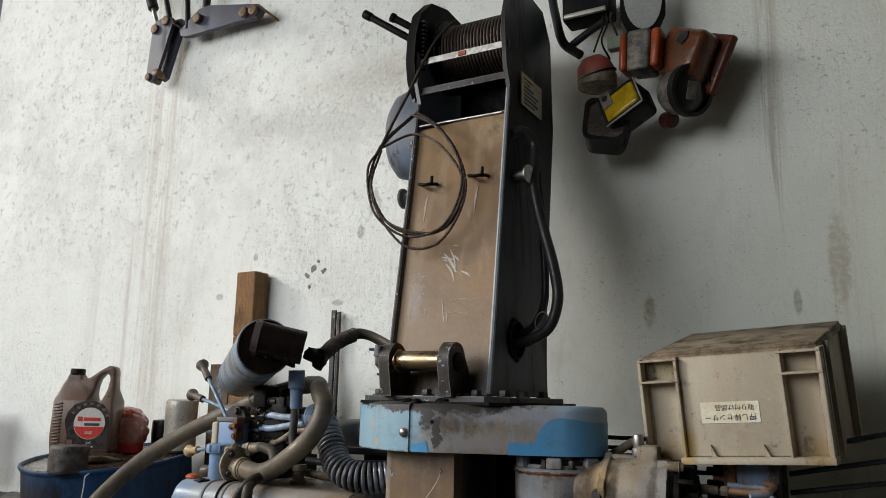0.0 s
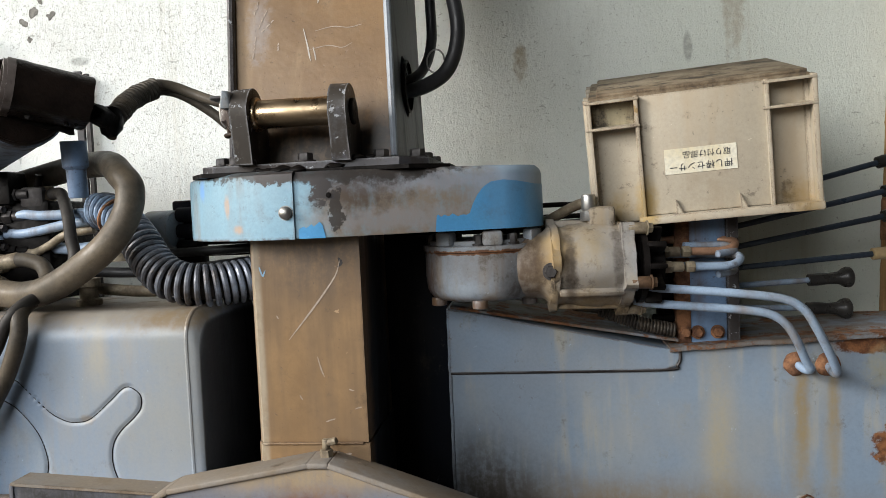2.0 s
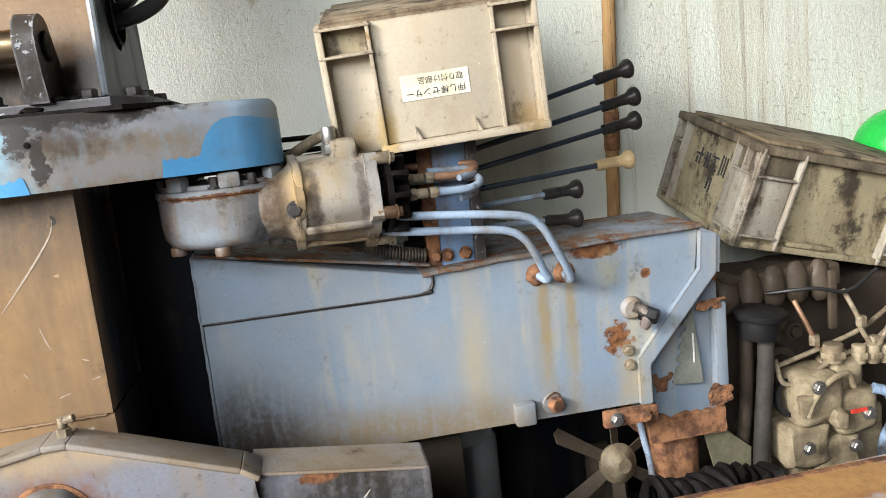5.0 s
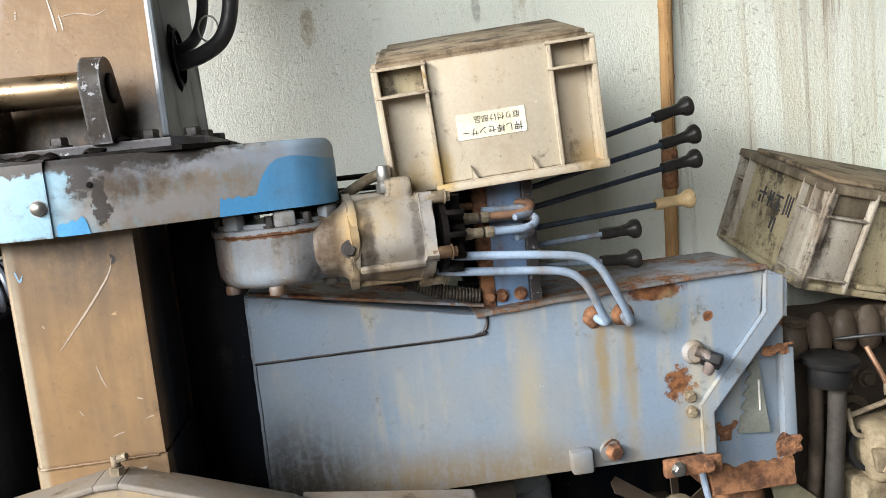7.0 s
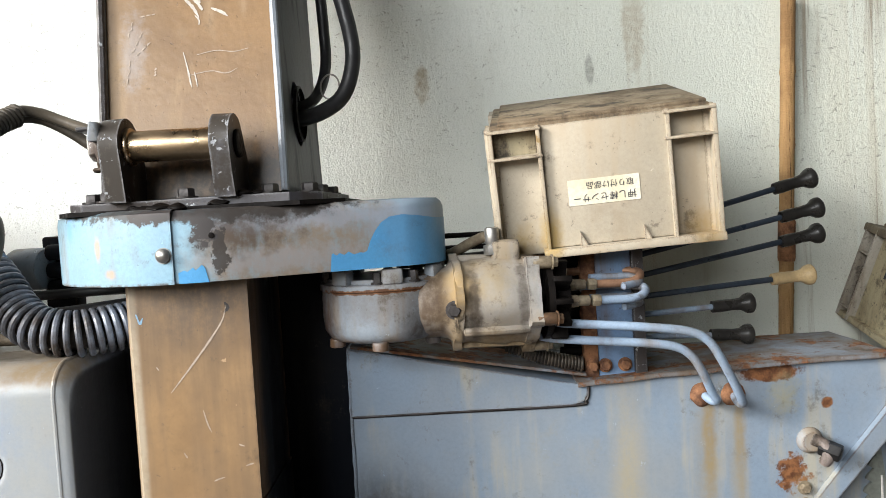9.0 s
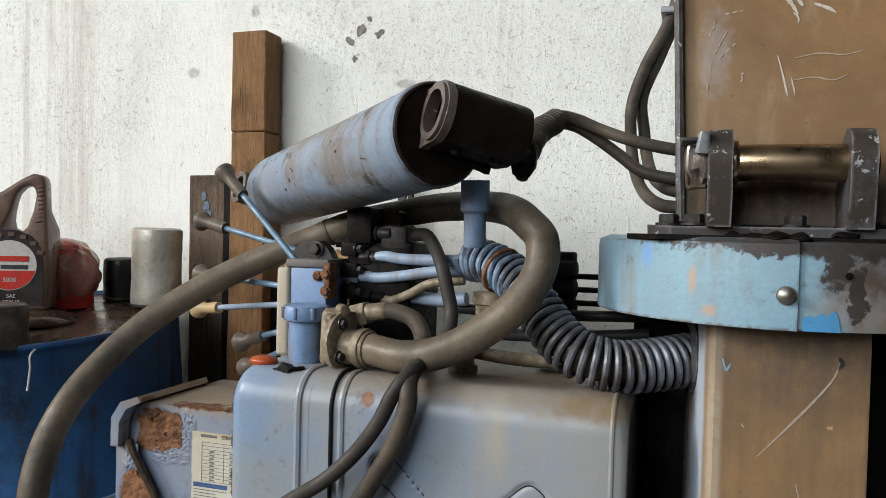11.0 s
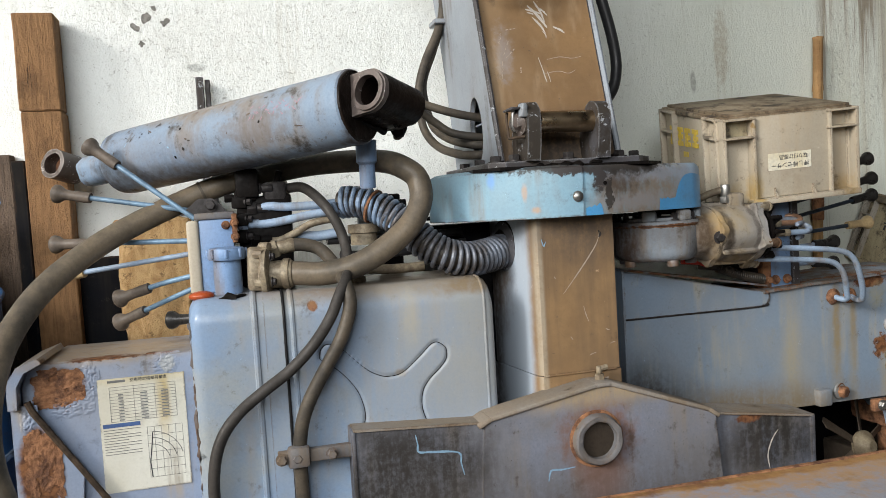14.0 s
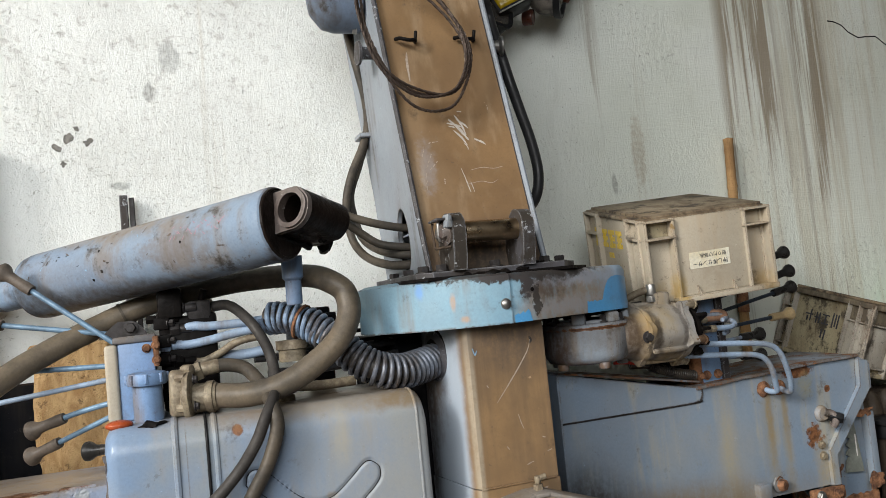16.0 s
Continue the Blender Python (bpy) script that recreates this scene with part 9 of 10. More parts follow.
def flat_with_hole(outline, hole, depth, place, width):
    """A slab of an outline with a window in it."""
    bm = bmesh.new()
    loops = [[bm.verts.new((x, y, 0)) for x, y in some] for some in (outline, hole)]
    edges = [bm.edges.new((some[i], some[(i + 1) % len(some)])) for some in loops for i in range(len(some))]
    bmesh.ops.triangle_fill(bm, use_beauty=True, use_dissolve=False, edges=edges)
    hx = sum(x for x, _ in hole) / len(hole)
    hy = sum(y for _, y in hole) / len(hole)
    inside = []
    for f in bm.faces:
        if all(v in loops[1] for v in f.verts):
            inside.append(f)
    bmesh.ops.delete(bm, geom=inside, context="FACES")
    got = bmesh.ops.extrude_face_region(bm, geom=list(bm.faces))
    bmesh.ops.translate(bm, verts=[v for v in got["geom"] if isinstance(v, bmesh.types.BMVert)], vec=(0, 0, depth))
    bmesh.ops.recalc_face_normals(bm, faces=bm.faces)
    bevel(bm, width, 3, 55)
    bm.transform(place)
    return bm


def shoulder(z):
    """How far the bottle narrows towards its neck and handle."""
    u = min(1.0, max(0.0, (z - 0.195) / 0.06))
    return 1 - 0.58 * u * u * (3 - 2 * u)


grip = [(0.05 + 1.5 * (x - 0.05), 0.252 + 1.06 * (z - 0.252)) for x, z in grip]
bm = flat_with_hole(side, grip, 0.13, Matrix.Translation((0, -0.065, 0)) @ FRONT, 0.012)
for v in bm.verts:
    v.co.y *= shoulder(v.co.z)
bm.transform(BM)
bottle_body = part("bottle_body", bm, M_BOTTLE, bottle, "", 40)
part("cap", lathe([(0, 0), (0.030, 0), (0.031, 0.004), (0.031, 0.024), (0.028, 0.028), (0, 0.028)], BM @ Vector((-0.062, 0, 0.302)), (0, 0, 1), 26), M_BLACK, bottle, "black screw cap")
lab_b = part("label", prism([(-0.058, 0.012), (0.112, 0.012), (0.113, 0.10), (0.108, 0.150), (0.085, 0.185), (0.05, 0.200), (0.01, 0.200), (-0.03, 0.185), (-0.055, 0.155), (-0.065, 0.12), (-0.05, 0.06)], 0.002, BM @ Matrix.Translation((0, -0.0665, 0)) @ FRONT, 0.0), M_LABELDARK, bottle, "dark printed label")
part("label_disc", prism(ellipse(0.035, 0.112, 0.062, 0.062, 36), 0.001, BM @ Matrix.Translation((0, -0.0675, 0)) @ FRONT, 0.0), M_WHITE, lab_b)
lower = [(0.035 + 0.06 * math.cos(a), 0.112 + 0.06 * math.sin(a)) for a in np.linspace(math.pi + 0.22, 2 * math.pi - 0.22, 18)]
part("label_red", prism(lower, 0.001, BM @ Matrix.Translation((0, -0.0685, 0)) @ FRONT, 0.0), M_RED, lab_b)
for x0, z0, w0, h0, m_ in ((0.012, 0.122, 0.066, 0.013, M_RED), (0.016, 0.103, 0.06, 0.010, M_INK), (-0.012, 0.120, 0.018, 0.018, M_RED), (-0.048, 0.022, 0.024, 0.026, M_BOTTLE)):
    part("print_bar", box((x0, -0.0692, z0), (x0 + w0, -0.0680, z0 + h0), 0.0, 1, BM), m_, lab_b)
TEXT_UP = Matrix(((1, 0, 0, 0), (0, 0, -1, 0), (0, 1, 0, 0), (0, 0, 0, 1)))
for text, x0, z0, size, wide in (("5000", 0.036, 0.076, 0.013, 0.030), ("SAE", 0.040, 0.036, 0.010, 0.020), ("20W-50", 0.040, 0.022, 0.010, 0.038)):
    words(text, size, BM @ Matrix.Translation((x0, -0.0696, z0)) @ TEXT_UP, M_WHITE, lab_b, "lettering", 0.0003, wide)
for k in range(7):
    a = 2.6 - k * 0.36
    part("print_bar", box((-0.007, -0.0692, -0.005), (0.007, -0.0680, 0.005), 0.0, 1, BM @ Matrix.Translation((0.035 + 0.077 * math.cos(a), 0, 0.112 + 0.077 * math.sin(a)))), M_BOTTLE, lab_b)
for k in range(13):
    zz = 0.035 + k * 0.0125
    part("grip_ridge", rod(BM @ Vector((-0.112, -0.064, zz)), BM @ Vector((-0.080, -0.067, zz + 0.004)), 0.0038, 0.002, 8), M_BOTTLE, bottle_body)
for k in range(9):
    zz = 0.22 + k * 0.011
    part("grip_ridge", rod(BM @ Vector((0.087, -0.064 * shoulder(zz), zz)), BM @ Vector((0.099, -0.064 * shoulder(zz), zz + 0.002)), 0.0032, 0.001, 8), M_BOTTLE, bottle_body)


M_TINDARK = plain("black stained tin", (0.03, 0.027, 0.025), 0.4, 0.45, 0.2, 26, 0.4, tint=(0.11, 0.10, 0.09))


def can(name, x, y, r, h, material, label, lumps=0.003, category="oil filter"):
    z0 = on_lid(x, y)
    ob = thing(name, (x, y, z0), label, category)
    bm = lathe([(0, 0), (r * 0.96, 0), (r, 0.006), (r, h * 0.5), (r, h - 0.012), (r * 0.97, h - 0.004), (r * 0.88, h), (0, h * 1.005)], (x, y, z0), (0, 0, 1), 30)
    bmesh.ops.subdivide_edges(bm, edges=[e for e in bm.edges if abs(e.verts[0].co.z - e.verts[1].co.z) > h * 0.3], cuts=3)
    part("can", lumpy(bm, lumps, 22, x), material, ob)
    part("seam_ring", lathe([(r * 0.97, 0), (r * 1.035, 0.002), (r * 1.035, 0.008), (r * 0.97, 0.010)], (x, y, z0 + 0.001), (0, 0, 1), 30, False), M_DARKSTEEL, ob)
    return ob


can("silver_filter", -1.632, 2.315, 0.069, 0.225, M_FILTER, "dented silver oil filter can standing on the drum", 0.003)
can("black_filter", -1.80, 2.375, 0.055, 0.125, M_BLACK, "small black filter can on the drum")
lump = can("grey_tin", -1.700, 1.832, 0.072, 0.105, M_TINDARK, "black stained grey tin can on the drum edge", 0.004, "tin")
bag = thing("wrapped_filter", (-1.885, 2.235, on_lid(-1.885, 2.235)), "red oil filter in crumpled clear plastic film", "oil filter")
bm = bmesh.new()
bmesh.ops.create_icosphere(bm, subdivisions=4, radius=1.0, matrix=Matrix.Translation((-1.885, 2.235, on_lid(-1.885, 2.235) + 0.098)) @ Matrix.Diagonal((0.100, 0.095, 0.102, 1)))
for v in bm.verts:
    f = noise.noise(v.co * 26)
    v.co += (v.co - Vector((-1.885, 2.235, v.co.z))).normalized() * (0.022 * abs(f) - 0.008)
    v.co.z = max(v.co.z, on_lid(-1.885, 2.235) + 0.002)
for f in bm.faces:
    f.smooth = False
part("film", bm, M_FILM, bag, "crumpled clear film", 12)
part("filter_can", lathe([(0, 0), (0.076, 0), (0.078, 0.01), (0.078, 0.15), (0.065, 0.168), (0, 0.17)], (-1.885, 2.235, on_lid(-1.885, 2.235) + 0.002), (0, 0, 1), 26), M_RED, bag)
tagged(part("tie_wire", tube([(-1.60, 1.86, 0.835), (-1.595, 1.835, 0.82), (-1.592, 1.832, 0.79), (-1.597, 1.83, 0.74)], 0.0025, 8), M_WHITE), "thin white wire hanging over the drum rim", "wire")

# ---- timber against the wall ----
def board(name, x0, x1, y0, y1, z1, lean, material, label, lean_x=0.0):
    ob = thing(name, ((x0 + x1) / 2, (y0 + y1) / 2, FLOOR), label, "board")
    bm = bmesh.new()
    add_box(bm, (x0, y0, FLOOR), (x1, y1, z1))
    bmesh.ops.subdivide_edges(bm, edges=[e for e in bm.edges if abs(e.verts[0].co.z - e.verts[1].co.z) > 0.3], cuts=14)
    bevel(bm, 0.003, 1)
    for v in bm.verts:
        v.co.y -= lean * (z1 - v.co.z)
        v.co.x += lean_x * (z1 - v.co.z)
    part("plank", lumpy(bm, 0.003, 12), material, ob)
    return ob


tall = board("tall_timber", -1.466, -1.352, 2.425, 2.515, 1.400, 0.012, M_WOOD, "old brown timber post leaning against the wall", 0.006)
bm = bmesh.new()
add_box(bm, (-1.468, 2.424, 1.4035), (-1.353, 2.514, 1.695))
bmesh.ops.subdivide_edges(bm, edges=[e for e in bm.edges if abs(e.verts[0].co.z - e.verts[1].co.z) > 0.2], cuts=6)
bevel(bm, 0.004, 1)
part("upper_plank", lumpy(bm, 0.003, 12, 3.0), M_WOOD, tall)
short_ = board("short_board", -1.641, -1.515, 2.470, 2.520, 1.279, 0.0, M_WOODGREY, "weathered grey brown board behind the drum", 0.012)
for x_, z_, w_ in ((-1.588, 1.215, 0.008), (-1.580, 1.185, 0.012), (-1.572, 1.160, 0.010), (-1.560, 1.135, 0.006)):
    strip([(x_, 2.4685, z_ + 0.014), (x_ + 0.003, 2.4685, z_), (x_ - 0.002, 2.4685, z_ - 0.014)], w_, (0, -1, 0), M_SMEAR, short_, "paint_mark")
# the next two are added dark pieces that stand in for shaded gaps
board("gap_strip", -1.512, -1.475, 2.46, 2.52, 1.26, 0.0, M_FRAME, "added dark strip standing in for the gap between the timbers")
board("gap_sheet", -1.36, -1.20, 2.47, 2.515, 0.95, 0.0, M_FRAME, "added dark sheet standing in for the black gap behind the levers")
logp = thing("split_log", (-1.10, 2.33, FLOOR), "pale split timber log standing behind the levers", "log")
bm = bmesh.new()
add_box(bm, (-1.205, 2.27, FLOOR), (-1.00, 2.42, 1.06))
bmesh.ops.subdivide_edges(bm, edges=[e for e in bm.edges if abs(e.verts[0].co.z - e.verts[1].co.z) > 0.3], cuts=24)
bmesh.ops.subdivide_edges(bm, edges=[e for e in bm.edges if abs(e.verts[0].co.x - e.verts[1].co.x) > 0.1], cuts=5)
bevel(bm, 0.012, 2, 60)
lumpy(bm, 0.010, 40, 2.0)
part("wood", lumpy(bm, 0.018, 11), M_WOODPALE, logp, "", 25)
# thin steel bar with a round gauge beside it
barr = thing("steel_bar", (-0.94, 2.49, FLOOR), "two dark steel bars leaning on the wall", "bar")
part("flat_bar", box((-0.962, 2.488, FLOOR), (-0.938, 2.500, 1.508), 0.002, 1), M_GREYPAINT, barr)
part("flat_bar", box((-0.934, 2.492, FLOOR), (-0.918, 2.504, 1.500), 0.002, 1), M_DARKSTEEL, barr)
# hydraulic filter and solenoid block behind the hoses
filt = thing("return_filter", (-0.45, 2.05, 0.90), "grey return filter with a blue solenoid block behind the hoses", "filter")
part("filter_bowl", rod((-0.53, 2.06, 1.02), (-0.445, 2.045, 1.02), 0.047, 0.012, 28), M_MOTOR, filt)
for k in range(3):
    part("solenoid", rod((-0.445, 2.05, 0.975 + 0.04 * k), (-0.39, 2.045, 0.975 + 0.04 * k), 0.018, 0.003, 14), M_FRAME, filt)
part("block", box((-0.47, 2.07, 0.86), (-0.40, 2.12, 1.09), 0.006), M_FRAME, filt)
for k in range(4):
    part("link_rod", rod((-0.40, 2.09, 0.955 + 0.028 * k), (0.71, 2.10, 0.955 + 0.028 * k), 0.006, 0.001, 8), M_GREASE, filt)

# ---- hung on the wall: two triangular cranks with rods ----
crank = thing("linkage_crank", (-2.14, 2.48, 2.77), "dark blue steel linkage crank hung on the wall", "linkage", "cranks")
def crank_plate(pts, y0, th, m_, parent, name="plate"):
    return part(name, prism(pts, th, front(y0), 0.005, 2), m_, parent)


pl = crank_plate([(-2.205, 2.790), (-2.180, 2.760), (-2.150, 2.758), (-2.125, 2.79), (-2.035, 3.07), (-2.05, 3.10), (-2.11, 3.115), (-2.17, 3.10), (-2.19, 3.05)], 2.40, 0.02, M_CRANK, crank)
crank_plate([(-2.16, 2.80), (-2.135, 2.775), (-2.105, 2.785), (-2.01, 3.075), (-2.03, 3.11), (-2.09, 3.115)], 2.45, 0.02, M_CRANK, crank)
for cx_, cz_, rr in ((-2.165, 3.055, 0.026), (-2.085, 3.085, 0.026), (-2.18, 2.785, 0.02), (-2.125, 2.80, 0.02)):
    part("pivot_bolt", rod((cx_, 2.385, cz_), (cx_, 2.47, cz_), rr, 0.005, 16), M_BRONZE, crank)
part("damper_rod", rod((-2.165, 2.42, 3.06), (-2.235, 2.42, 3.22), 0.012, 0.002, 14), M_STEEL, crank)
part("damper_sleeve", rod((-2.225, 2.42, 3.20), (-2.32, 2.42, 3.42), 0.028, 0.004, 16), M_BLACK, crank)
part("side_rod", rod((-2.08, 2.42, 3.09), (-2.16, 2.42, 3.32), 0.014, 0.003, 14), M_BLACK, crank)
part("wall_nail", rod((-2.03, 2.40, 3.06), (-2.03, 2.53, 3.05), 0.006, 0.002, 10), M_RUST, crank)
crank2 = thing("linkage_crank", (-1.7, 2.48, 2.97), "dark blue steel linkage crank hung flat on the wall", "linkage", "cranks")
crank_plate([(-2.005, 3.02), (-1.985, 2.985), (-1.93, 2.975), (-1.60, 2.975), (-1.46, 2.965), (-1.425, 3.0), (-1.45, 3.035), (-1.80, 3.115), (-1.87, 3.11)], 2.42, 0.03, M_CRANK, crank2)
for cx_, cz_ in ((-1.86, 3.05), (-1.535, 3.005), (-1.47, 3.0)):
    part("pivot_bolt", rod((cx_, 2.395, cz_), (cx_, 2.46, cz_), 0.027, 0.005, 16), M_BRONZE, crank2)
part("side_rod", rod((-1.95, 2.43, 3.02), (-1.99, 2.43, 3.32), 0.014, 0.003, 14), M_BLACK, crank2)
part("side_rod", rod((-1.84, 2.44, 3.07), (-1.83, 2.44, 3.4), 0.02, 0.003, 14), M_BLACK, crank2)
part("wall_nail", rod((-1.41, 2.40, 2.995), (-1.41, 2.53, 2.985), 0.006, 0.002, 10), M_RUST, crank2)

# ---- bunch of old vehicle lamps hung on the wall ----
def lamp_box(name, lo, hi, m, body_m, lens_m, label, lens_in=0.012):
    c = (Vector(lo) + Vector(hi)) / 2
    ob = thing(name, m @ c, label, "lamp", "old lamps")
    bm = box(lo, hi, 0.02, 3, m)
    part("housing", bm, body_m, ob)
    part("lens", box((lo[0] + lens_in, lo[1] - 0.008, lo[2] + lens_in), (hi[0] - lens_in, lo[1] + 0.02, hi[2] - lens_in), 0.012, 3, m), lens_m, ob)
    part("bezel", ring_prism([(lo[0], lo[2]), (hi[0], lo[2]), (hi[0], hi[2]), (lo[0], hi[2])], [(lo[0] + lens_in, lo[2] + lens_in), (hi[0] - lens_in, lo[2] + lens_in), (hi[0] - lens_in, hi[2] - lens_in), (lo[0] + lens_in, hi[2] - lens_in)], 0.012, m @ Matrix.Translation((0, lo[1] - 0.004, 0)) @ FRONT, 0.002), body_m, ob)
    return ob


M_SMOKED = plain("dark dusty glass", (0.03, 0.034, 0.032), 0.6, 0.18, 0.0, 9, 0.05)
M_BOWL = plain("tarnished lamp bowl", (0.62, 0.58, 0.52), 0.5, 0.22, 0.9, 9, 0.2, tint=(0.24, 0.19, 0.15))
LW = lambda x, y, z, ry=0, rz=0, rx=0: Matrix.Translation((x, y, z)) @ Matrix.Rotation(radians(rz), 4, "Z") @ Matrix.Rotation(radians(ry), 4, "Y") @ Matrix.Rotation(radians(rx), 4, "X")
def round_rect(w, h, r, taper=0.0, n=8):
    """A rectangle with round corners that narrows downwards."""
    pts = []
    for cx, cy, a0 in ((1, 1, 0), (-1, 1, 90), (-1, -1, 180), (1, -1, 270)):
        for k in range(n):
            a = radians(a0 + 90 * k / (n - 1))
            x, z = cx * (w - r) + r * math.cos(a), cy * (h - r) + r * math.sin(a)
            pts.append((x * (1 - taper * (h - z) / (2 * h)), z))
    return pts


HL = LW(0.318, 2.35, 2.088, 10, 12, -14)
hl = thing("head_lamp", HL @ Vector((0, 0, 0)), "black square head lamp with dull silver bowl on the wall", "lamp", "old lamps")
part("housing", prism(round_rect(0.082, 0.078, 0.034, 0.18), 0.09, HL @ Matrix.Translation((0, -0.03, 0)) @ FRONT, 0.01, 3), M_BLACK, hl)
part("bezel", ring_prism(round_rect(0.088, 0.084, 0.036, 0.18), round_rect(0.074, 0.070, 0.030, 0.18), 0.016, HL @ Matrix.Translation((0, -0.046, 0)) @ FRONT, 0.003), M_BLACK, hl)
part("reflector_bowl", lumpy(prism(round_rect(0.074, 0.070, 0.030, 0.18), 0.006, HL @ Matrix.Translation((0, -0.037, 0)) @ FRONT, 0.002, 1), 0.002, 30), M_BOWL, hl, "dull tarnished silver bowl")
lamp_box("fog_lamp", (-0.074, -0.03, -0.056), (0.074, 0.08, 0.056), LW(0.392, 2.315, 2.140, -24, -14, -10), M_BLACK, M_AMBER, "square amber fog lamp hung on the wall", 0.008)
fog = bpy.data.objects["fog_lamp"]
FM = LW(0.392, 2.315, 2.140, -24, -14, -10)
for lo, hi in (((0.070, -0.034, -0.057), (0.076, -0.027, 0.057)), ((-0.074, -0.034, -0.059), (0.074, -0.027, -0.054))):
    part("bezel", box(lo, hi, 0.0015, 1, FM), M_FILTER, fog, "dull silver bezel strip")
for k in range(7):
    part("lens_rib", box((-0.062 + 0.018 * k, -0.0335, -0.047), (-0.059 + 0.018 * k, -0.0295, 0.047), 0.001, 1, FM), M_AMBER, fog)
bm = box((-0.062, -0.042, 0.004), (-0.020, -0.034, 0.070), 0.003, 2, FM)
tab = part("mounting_tab", bm, M_TIN, fog, "grey tin mounting tab with a bolt hole")
part("bolt_hole", rod(FM @ Vector((-0.042, -0.0425, 0.045)), FM @ Vector((-0.042, -0.040, 0.045)), 0.012, 0.001, 16), M_BLACK, tab)
mk_ = thing("marker_lamp", (0.446, 2.33, 2.33), "tin marker lamp with orange ends hung on the wall", "lamp", "old lamps")
part("housing", lumpy(box((-0.042, -0.05, -0.075), (0.042, 0.06, 0.07), 0.012, 3, LW(0.452, 2.34, 2.33, 4, -6)), 0.004, 30), M_TIN, mk_)
for x0, x1 in ((-0.07, -0.043), (0.043, 0.075)):
    part("lens", lumpy(box((x0, -0.048, -0.07), (x1, 0.055, 0.066), 0.012, 3, LW(0.452, 2.34, 2.33, 4, -6)), 0.003, 30), M_ORANGE, mk_)
ind_ = thing("indicator_lamp", (0.61, 2.38, 2.285), "big sun browned indicator lamp with broken lens on the wall", "lamp", "old lamps")
IM = LW(0.615, 2.37, 2.29, 26, -28, -4)
part("lens", lumpy(box((-0.095, -0.075, -0.085), (0.075, 0.03, 0.085), 0.03, 4, IM), 0.006, 18), M_ORANGEBROWN, ind_, "browned orange lens")
part("rim", lumpy(box((-0.075, 0.03, -0.105), (0.105, 0.06, 0.10), 0.012, 3, IM), 0.004, 20), M_REDDARK, ind_, "dark red brown rim")
part("break_hole", lumpy(prism([(-0.03, 0.03), (0.005, 0.02), (0.02, 0.045), (0.012, 0.07), (-0.015, 0.055), (-0.026, 0.06)], 0.004, IM @ Matrix.Translation((0, -0.079, 0)) @ FRONT, 0.001, 1), 0.003, 40), M_BLACK, ind_)
rl = thing("round_lamp", (0.28, 2.38, 2.33), "faded red round lamp hung on the wall", "lamp", "old lamps")
part("dome", lathe([(0.068, 0), (0.068, 0.02), (0.06, 0.05), (0.035, 0.075), (0, 0.082)], (0.275, 2.38, 2.29), (-0.2, -0.3, 1), 26, False), M_REDFADED, rl)
part("base", rod((0.275, 2.38, 2.25), (0.275, 2.38, 2.30), 0.07, 0.006, 24), M_FIT, rl)
part("seam", lathe([(0.068, 0.0), (0.0725, 0.002), (0.0725, 0.008), (0.068, 0.010)], (0.275, 2.38, 2.293), (-0.2, -0.3, 1), 26, False), M_BLACK, rl)
sl = thing("round_work_lamp", (0.58, 2.38, 2.19), "dusty silver round work lamp hung on the wall", "lamp", "old lamps")
part("shell", lathe([(0, -0.07), (0.05, -0.065), (0.075, -0.03), (0.08, 0.03), (0.075, 0.04)], (0.575, 2.35, 2.168), (0.78, -0.55, -0.22), 28, False), M_TIN, sl)
part("rim", lathe([(0.074, 0.03), (0.088, 0.03), (0.088, 0.055), (0.074, 0.055)], (0.575, 2.35, 2.168), (0.78, -0.55, -0.22), 28, False), M_BLACK, sl)
ROUND = Matrix.Translation((0.575, 2.35, 2.168)) @ frame_of((0.78, -0.55, -0.22))
part("glass", lathe([(0, 0.050), (0.04, 0.048), (0.075, 0.040)], (0.575, 2.35, 2.168), (0.78, -0.55, -0.22), 28, False), M_SMOKED, sl, "dark dusty lamp glass")
part("bulb_holder", box((-0.020, -0.034, 0.044), (0.020, 0.03, 0.053), 0.006, 2, ROUND), M_TIN, sl)
ml = thing("wing_mirror", (0.455, 2.40, 2.56), "cracked old wing mirror with pale glass hung on the wall", "mirror")
part("mirror_back", prism([(-0.06, -0.11), (0.05, -0.11), (0.075, -0.05), (0.08, 0.12), (-0.075, 0.12), (-0.08, -0.06)], 0.03, LW(0.455, 2.36, 2.53, 0, 25) @ FRONT, 0.008), M_BLACK, ml)
part("glass", prism(ellipse(0.0, 0.025, 0.067, 0.128, 30), 0.004, LW(0.455, 2.354, 2.53, 0, 25) @ FRONT, 0.001, 1), M_DUSTGLASS, ml)
tl = thing("tail_lamp", (0.22, 2.40, 2.56), "small grey tail lamp box hung on the wall", "lamp", "old lamps")
part("housing", box((0.15, 2.36, 2.53), (0.33, 2.46, 2.64), 0.008), M_FRAME, tl)
part("lens", box((0.16, 2.35, 2.532), (0.32, 2.365, 2.55), 0.004), M_FILTER, tl)
rf = thing("red_reflector", (0.52, 2.42, 2.11), "broken red reflector hung on the wall", "reflector")
part("disc", rod((0.50, 2.43, 2.105), (0.53, 2.405, 2.098), 0.030, 0.004, 20), M_REDDARK, rf)
wr = thing("lamp_wires", (0.33, 2.40, 2.45), "tangled dark lamp wires", "wire")
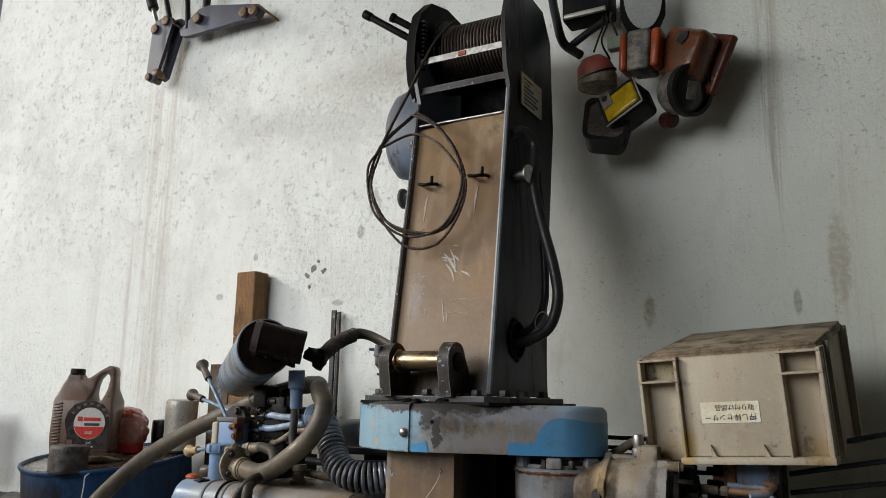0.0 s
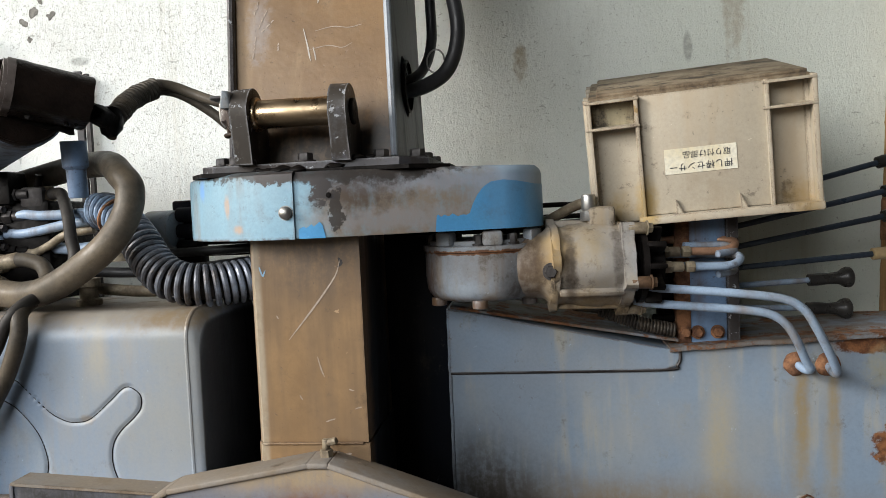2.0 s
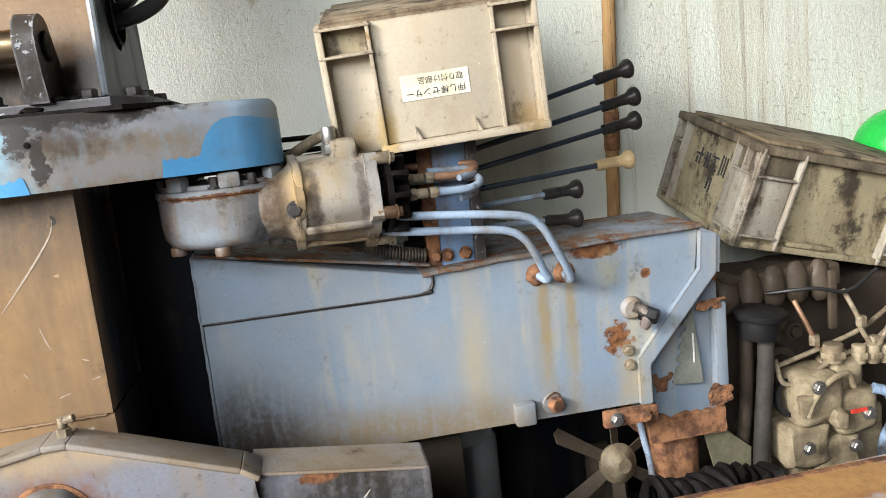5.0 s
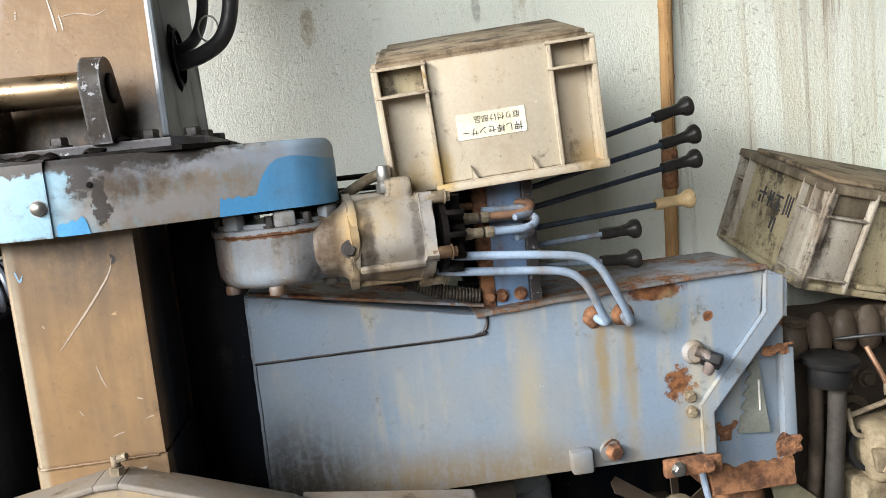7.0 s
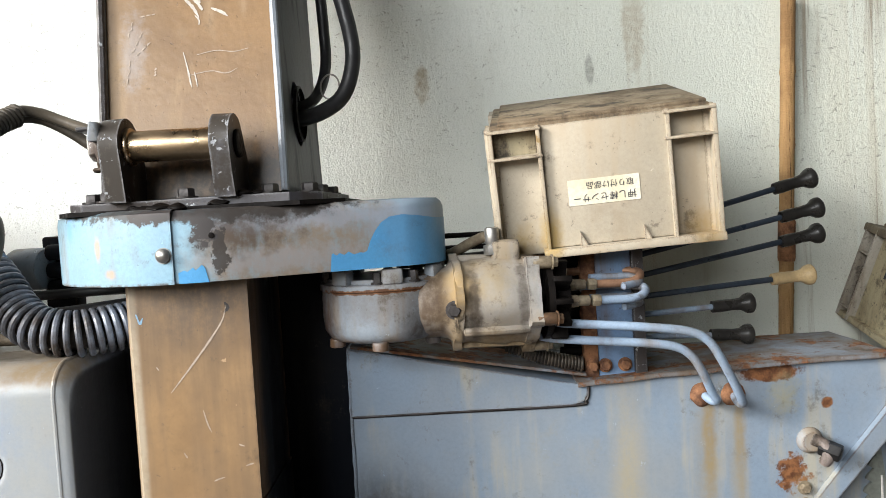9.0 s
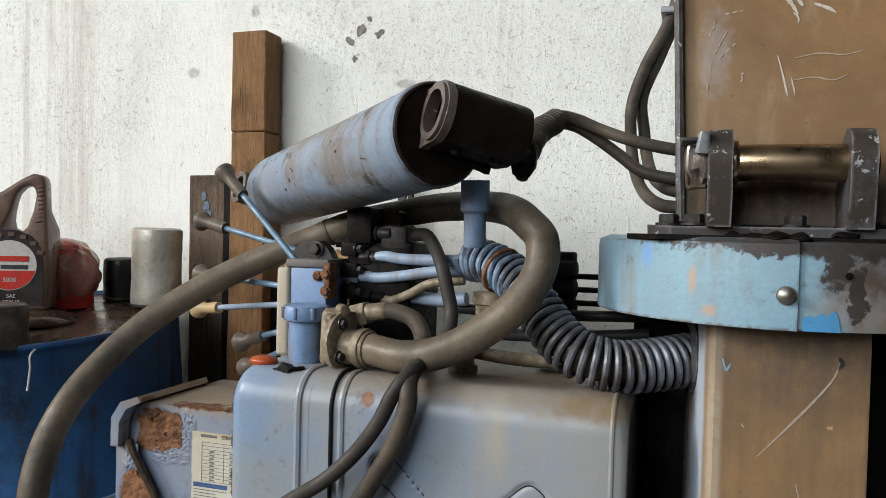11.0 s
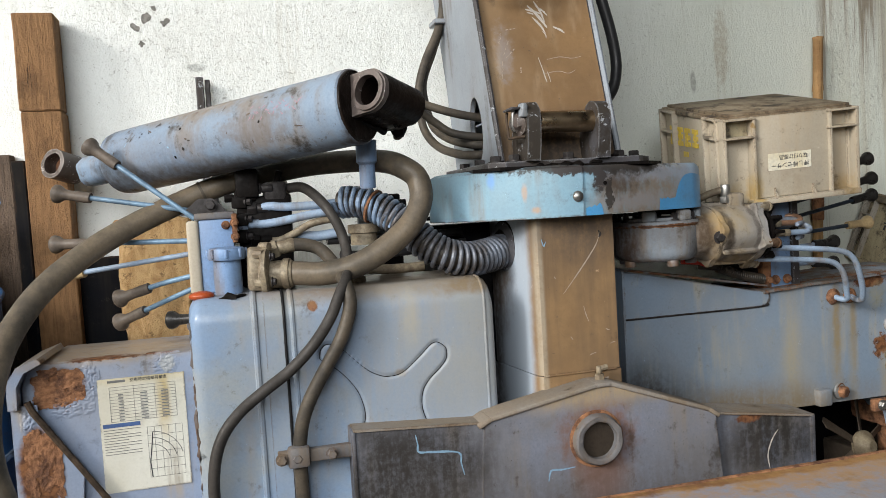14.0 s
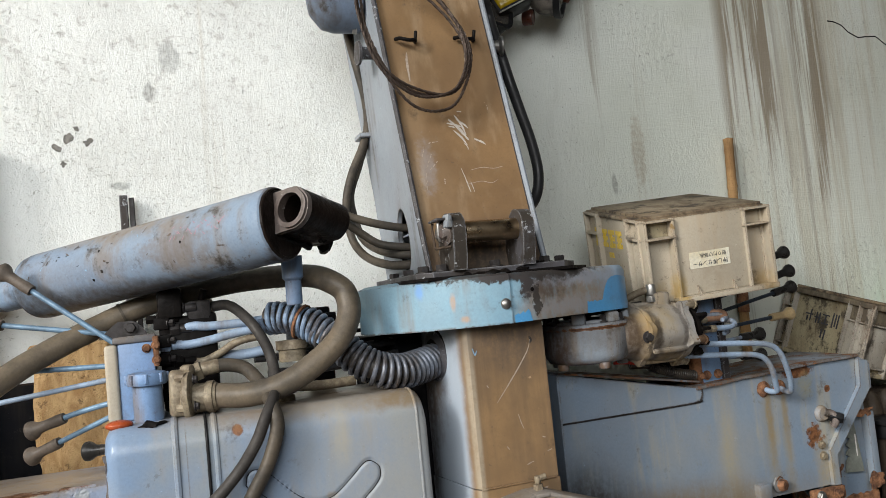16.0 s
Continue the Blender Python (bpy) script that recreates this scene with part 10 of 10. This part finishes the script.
for pts in ([(0.30, 2.38, 2.53), (0.31, 2.35, 2.47), (0.29, 2.35, 2.42), (0.27, 2.36, 2.38)], [(0.33, 2.38, 2.53), (0.34, 2.34, 2.48), (0.36, 2.34, 2.43), (0.37, 2.36, 2.38)], [(0.31, 2.38, 2.54), (0.33, 2.33, 2.46), (0.31, 2.33, 2.40), (0.33, 2.36, 2.34)]):
    part("wire", tube(pts, 0.0035, 8), M_BLACK, wr)
part("green_plug", box((0.325, 2.34, 2.37), (0.39, 2.38, 2.42), 0.008), M_GREENGREY, wr)
strap = thing("rubber_strap", (0.2, 2.42, 2.5), "black rubber strap holding the lamp bunch", "strap")
part("band", tube([(0.08, 2.42, 2.72), (0.11, 2.40, 2.58), (0.15, 2.37, 2.45), (0.22, 2.36, 2.38)], 0.017, 12), M_BLACKHOSE, strap)
part("band", tube([(0.17, 2.38, 2.43), (0.24, 2.38, 2.47), (0.31, 2.39, 2.51)], 0.014, 12), M_BLACKHOSE, strap)
part("wall_hook", rod((0.42, 2.36, 2.40), (0.42, 2.53, 2.42), 0.007, 0.002, 10), M_RUST, strap)

# ---- beyond the drum: trough, carton, leaf litter and a weed ----
trough = thing("black_pipe", (-3.0, 2.3, FLOOR), "thick dark pipe lying on a grey block by the wall", "pipe")
part("pipe", rod((-2.90, 2.36, 0.562), (-2.25, 2.34, 0.562), 0.068, 0.03, 24), M_TROUGH, trough)
part("pipe_socket", rod((-3.8, 2.36, 0.562), (-2.87, 2.36, 0.562), 0.060, 0.01, 24), M_TROUGH, trough, "dark pipe socket")
part("block", box((-3.85, 2.26, FLOOR), (-2.45, 2.46, 0.50), 0.01), M_DARKWALL, trough)
carton = thing("printed_carton", (-3.28, 2.40, 0.69), "blue and orange printed carton standing by the wall", "carton")
part("carton_body", box((-3.40, 2.33, 0.685), (-3.12, 2.36, 1.06), 0.004), M_INKBLUE, carton)
for z0, z1, m_ in ((0.93, 1.0, M_ORANGE), (1.0, 1.05, M_BLACK), (0.74, 0.78, M_RED)):
    part("print_band", box((-3.402, 2.326, z0), (-3.118, 2.3295, z1), 0.0, 1), m_, carton)
litter = tagged(new("leaf_litter", bpy.data.meshes.new("leaf_litter")), "dry brown leaves and husks on the ground", "leaves", kind="stuff")
bm = bmesh.new()
rng = random.Random(5)
for k in range(220):
    q = Vector((-2.95 + 0.9 * rng.random(), 1.75 + 0.4 * rng.random(), FLOOR + 0.30 * rng.random() + 0.02))
    m = Matrix.Translation(q) @ Euler((rng.random() * 6, rng.random() * 6, rng.random() * 6)).to_matrix().to_4x4()
    s_ = 0.03 + 0.05 * rng.random()
    vs = [bm.verts.new(m @ Vector(p)) for p in ((-s_, 0, 0), (0, -s_ * 0.45, 0.01), (s_, 0, 0.0), (0, s_ * 0.45, 0.012))]
    bm.faces.new(vs)
bm.transform(Matrix.Scale(UNIT, 4))
bm.to_mesh(litter.data)
bm.free()
litter.data.materials.append(M_LEAFDRY)
weed = thing("weed", (-2.32, 2.0, FLOOR), "small bright green weed growing by the drum", "plant")
part("soil_heap", lumpy(lathe([(0, 0.24), (0.2, 0.2), (0.35, 0.08), (0.45, 0.0)], (-2.42, 2.0, FLOOR), (0, 0, 1), 24, False), 0.03, 8), M_FLOOR, weed)
for k in range(5):
    tip = Vector((-2.29 + 0.035 * k, 1.97 + 0.03 * (k % 2), 0.44 + 0.035 * ((k * 3) % 5)))
    stem = [Vector((-2.32 + 0.01 * k, 2.0, FLOOR + 0.02)), Vector((-2.31 + 0.015 * k, 1.99, 0.15)), tip]
    part("stem", tube(stem, 0.004, 6), M_LEAF, weed)
    for n_ in range(6):
        s_ = 0.055 + 0.025 * rng.random()
        q = stem[1].lerp(tip, 0.45 + 0.11 * n_)
        m = Matrix.Translation(q) @ Matrix.Rotation(2.4 * n_ + k, 4, "Z") @ Matrix.Rotation(-0.5 - 0.4 * rng.random(), 4, "Y")
        bm = bmesh.new()
        rim_ = [(0, 0, 0), (0.2, -0.2, 0.08), (0.5, -0.28, 0.1), (0.8, -0.16, 0.05), (1, 0, -0.04), (0.8, 0.16, 0.05), (0.5, 0.28, 0.1), (0.2, 0.2, 0.08)]
        vs = [bm.verts.new(m @ (Vector(p) * s_)) for p in rim_]
        rib_ = [bm.verts.new(m @ (Vector((u, 0, w)) * s_)) for u, w in ((0.2, 0.04), (0.5, 0.05), (0.8, 0.02))]
        for loop in ((vs[0], vs[1], rib_[0]), (vs[0], rib_[0], vs[7]), (vs[1], vs[2], rib_[1], rib_[0]), (vs[2], vs[3], rib_[2], rib_[1]), (vs[3], vs[4], rib_[2]), (vs[4], vs[5], rib_[2]), (vs[5], vs[6], rib_[1], rib_[2]), (vs[6], vs[7], rib_[0], rib_[1])):
            bm.faces.new(loop)
        part("leaf", bm, M_LEAF, weed)
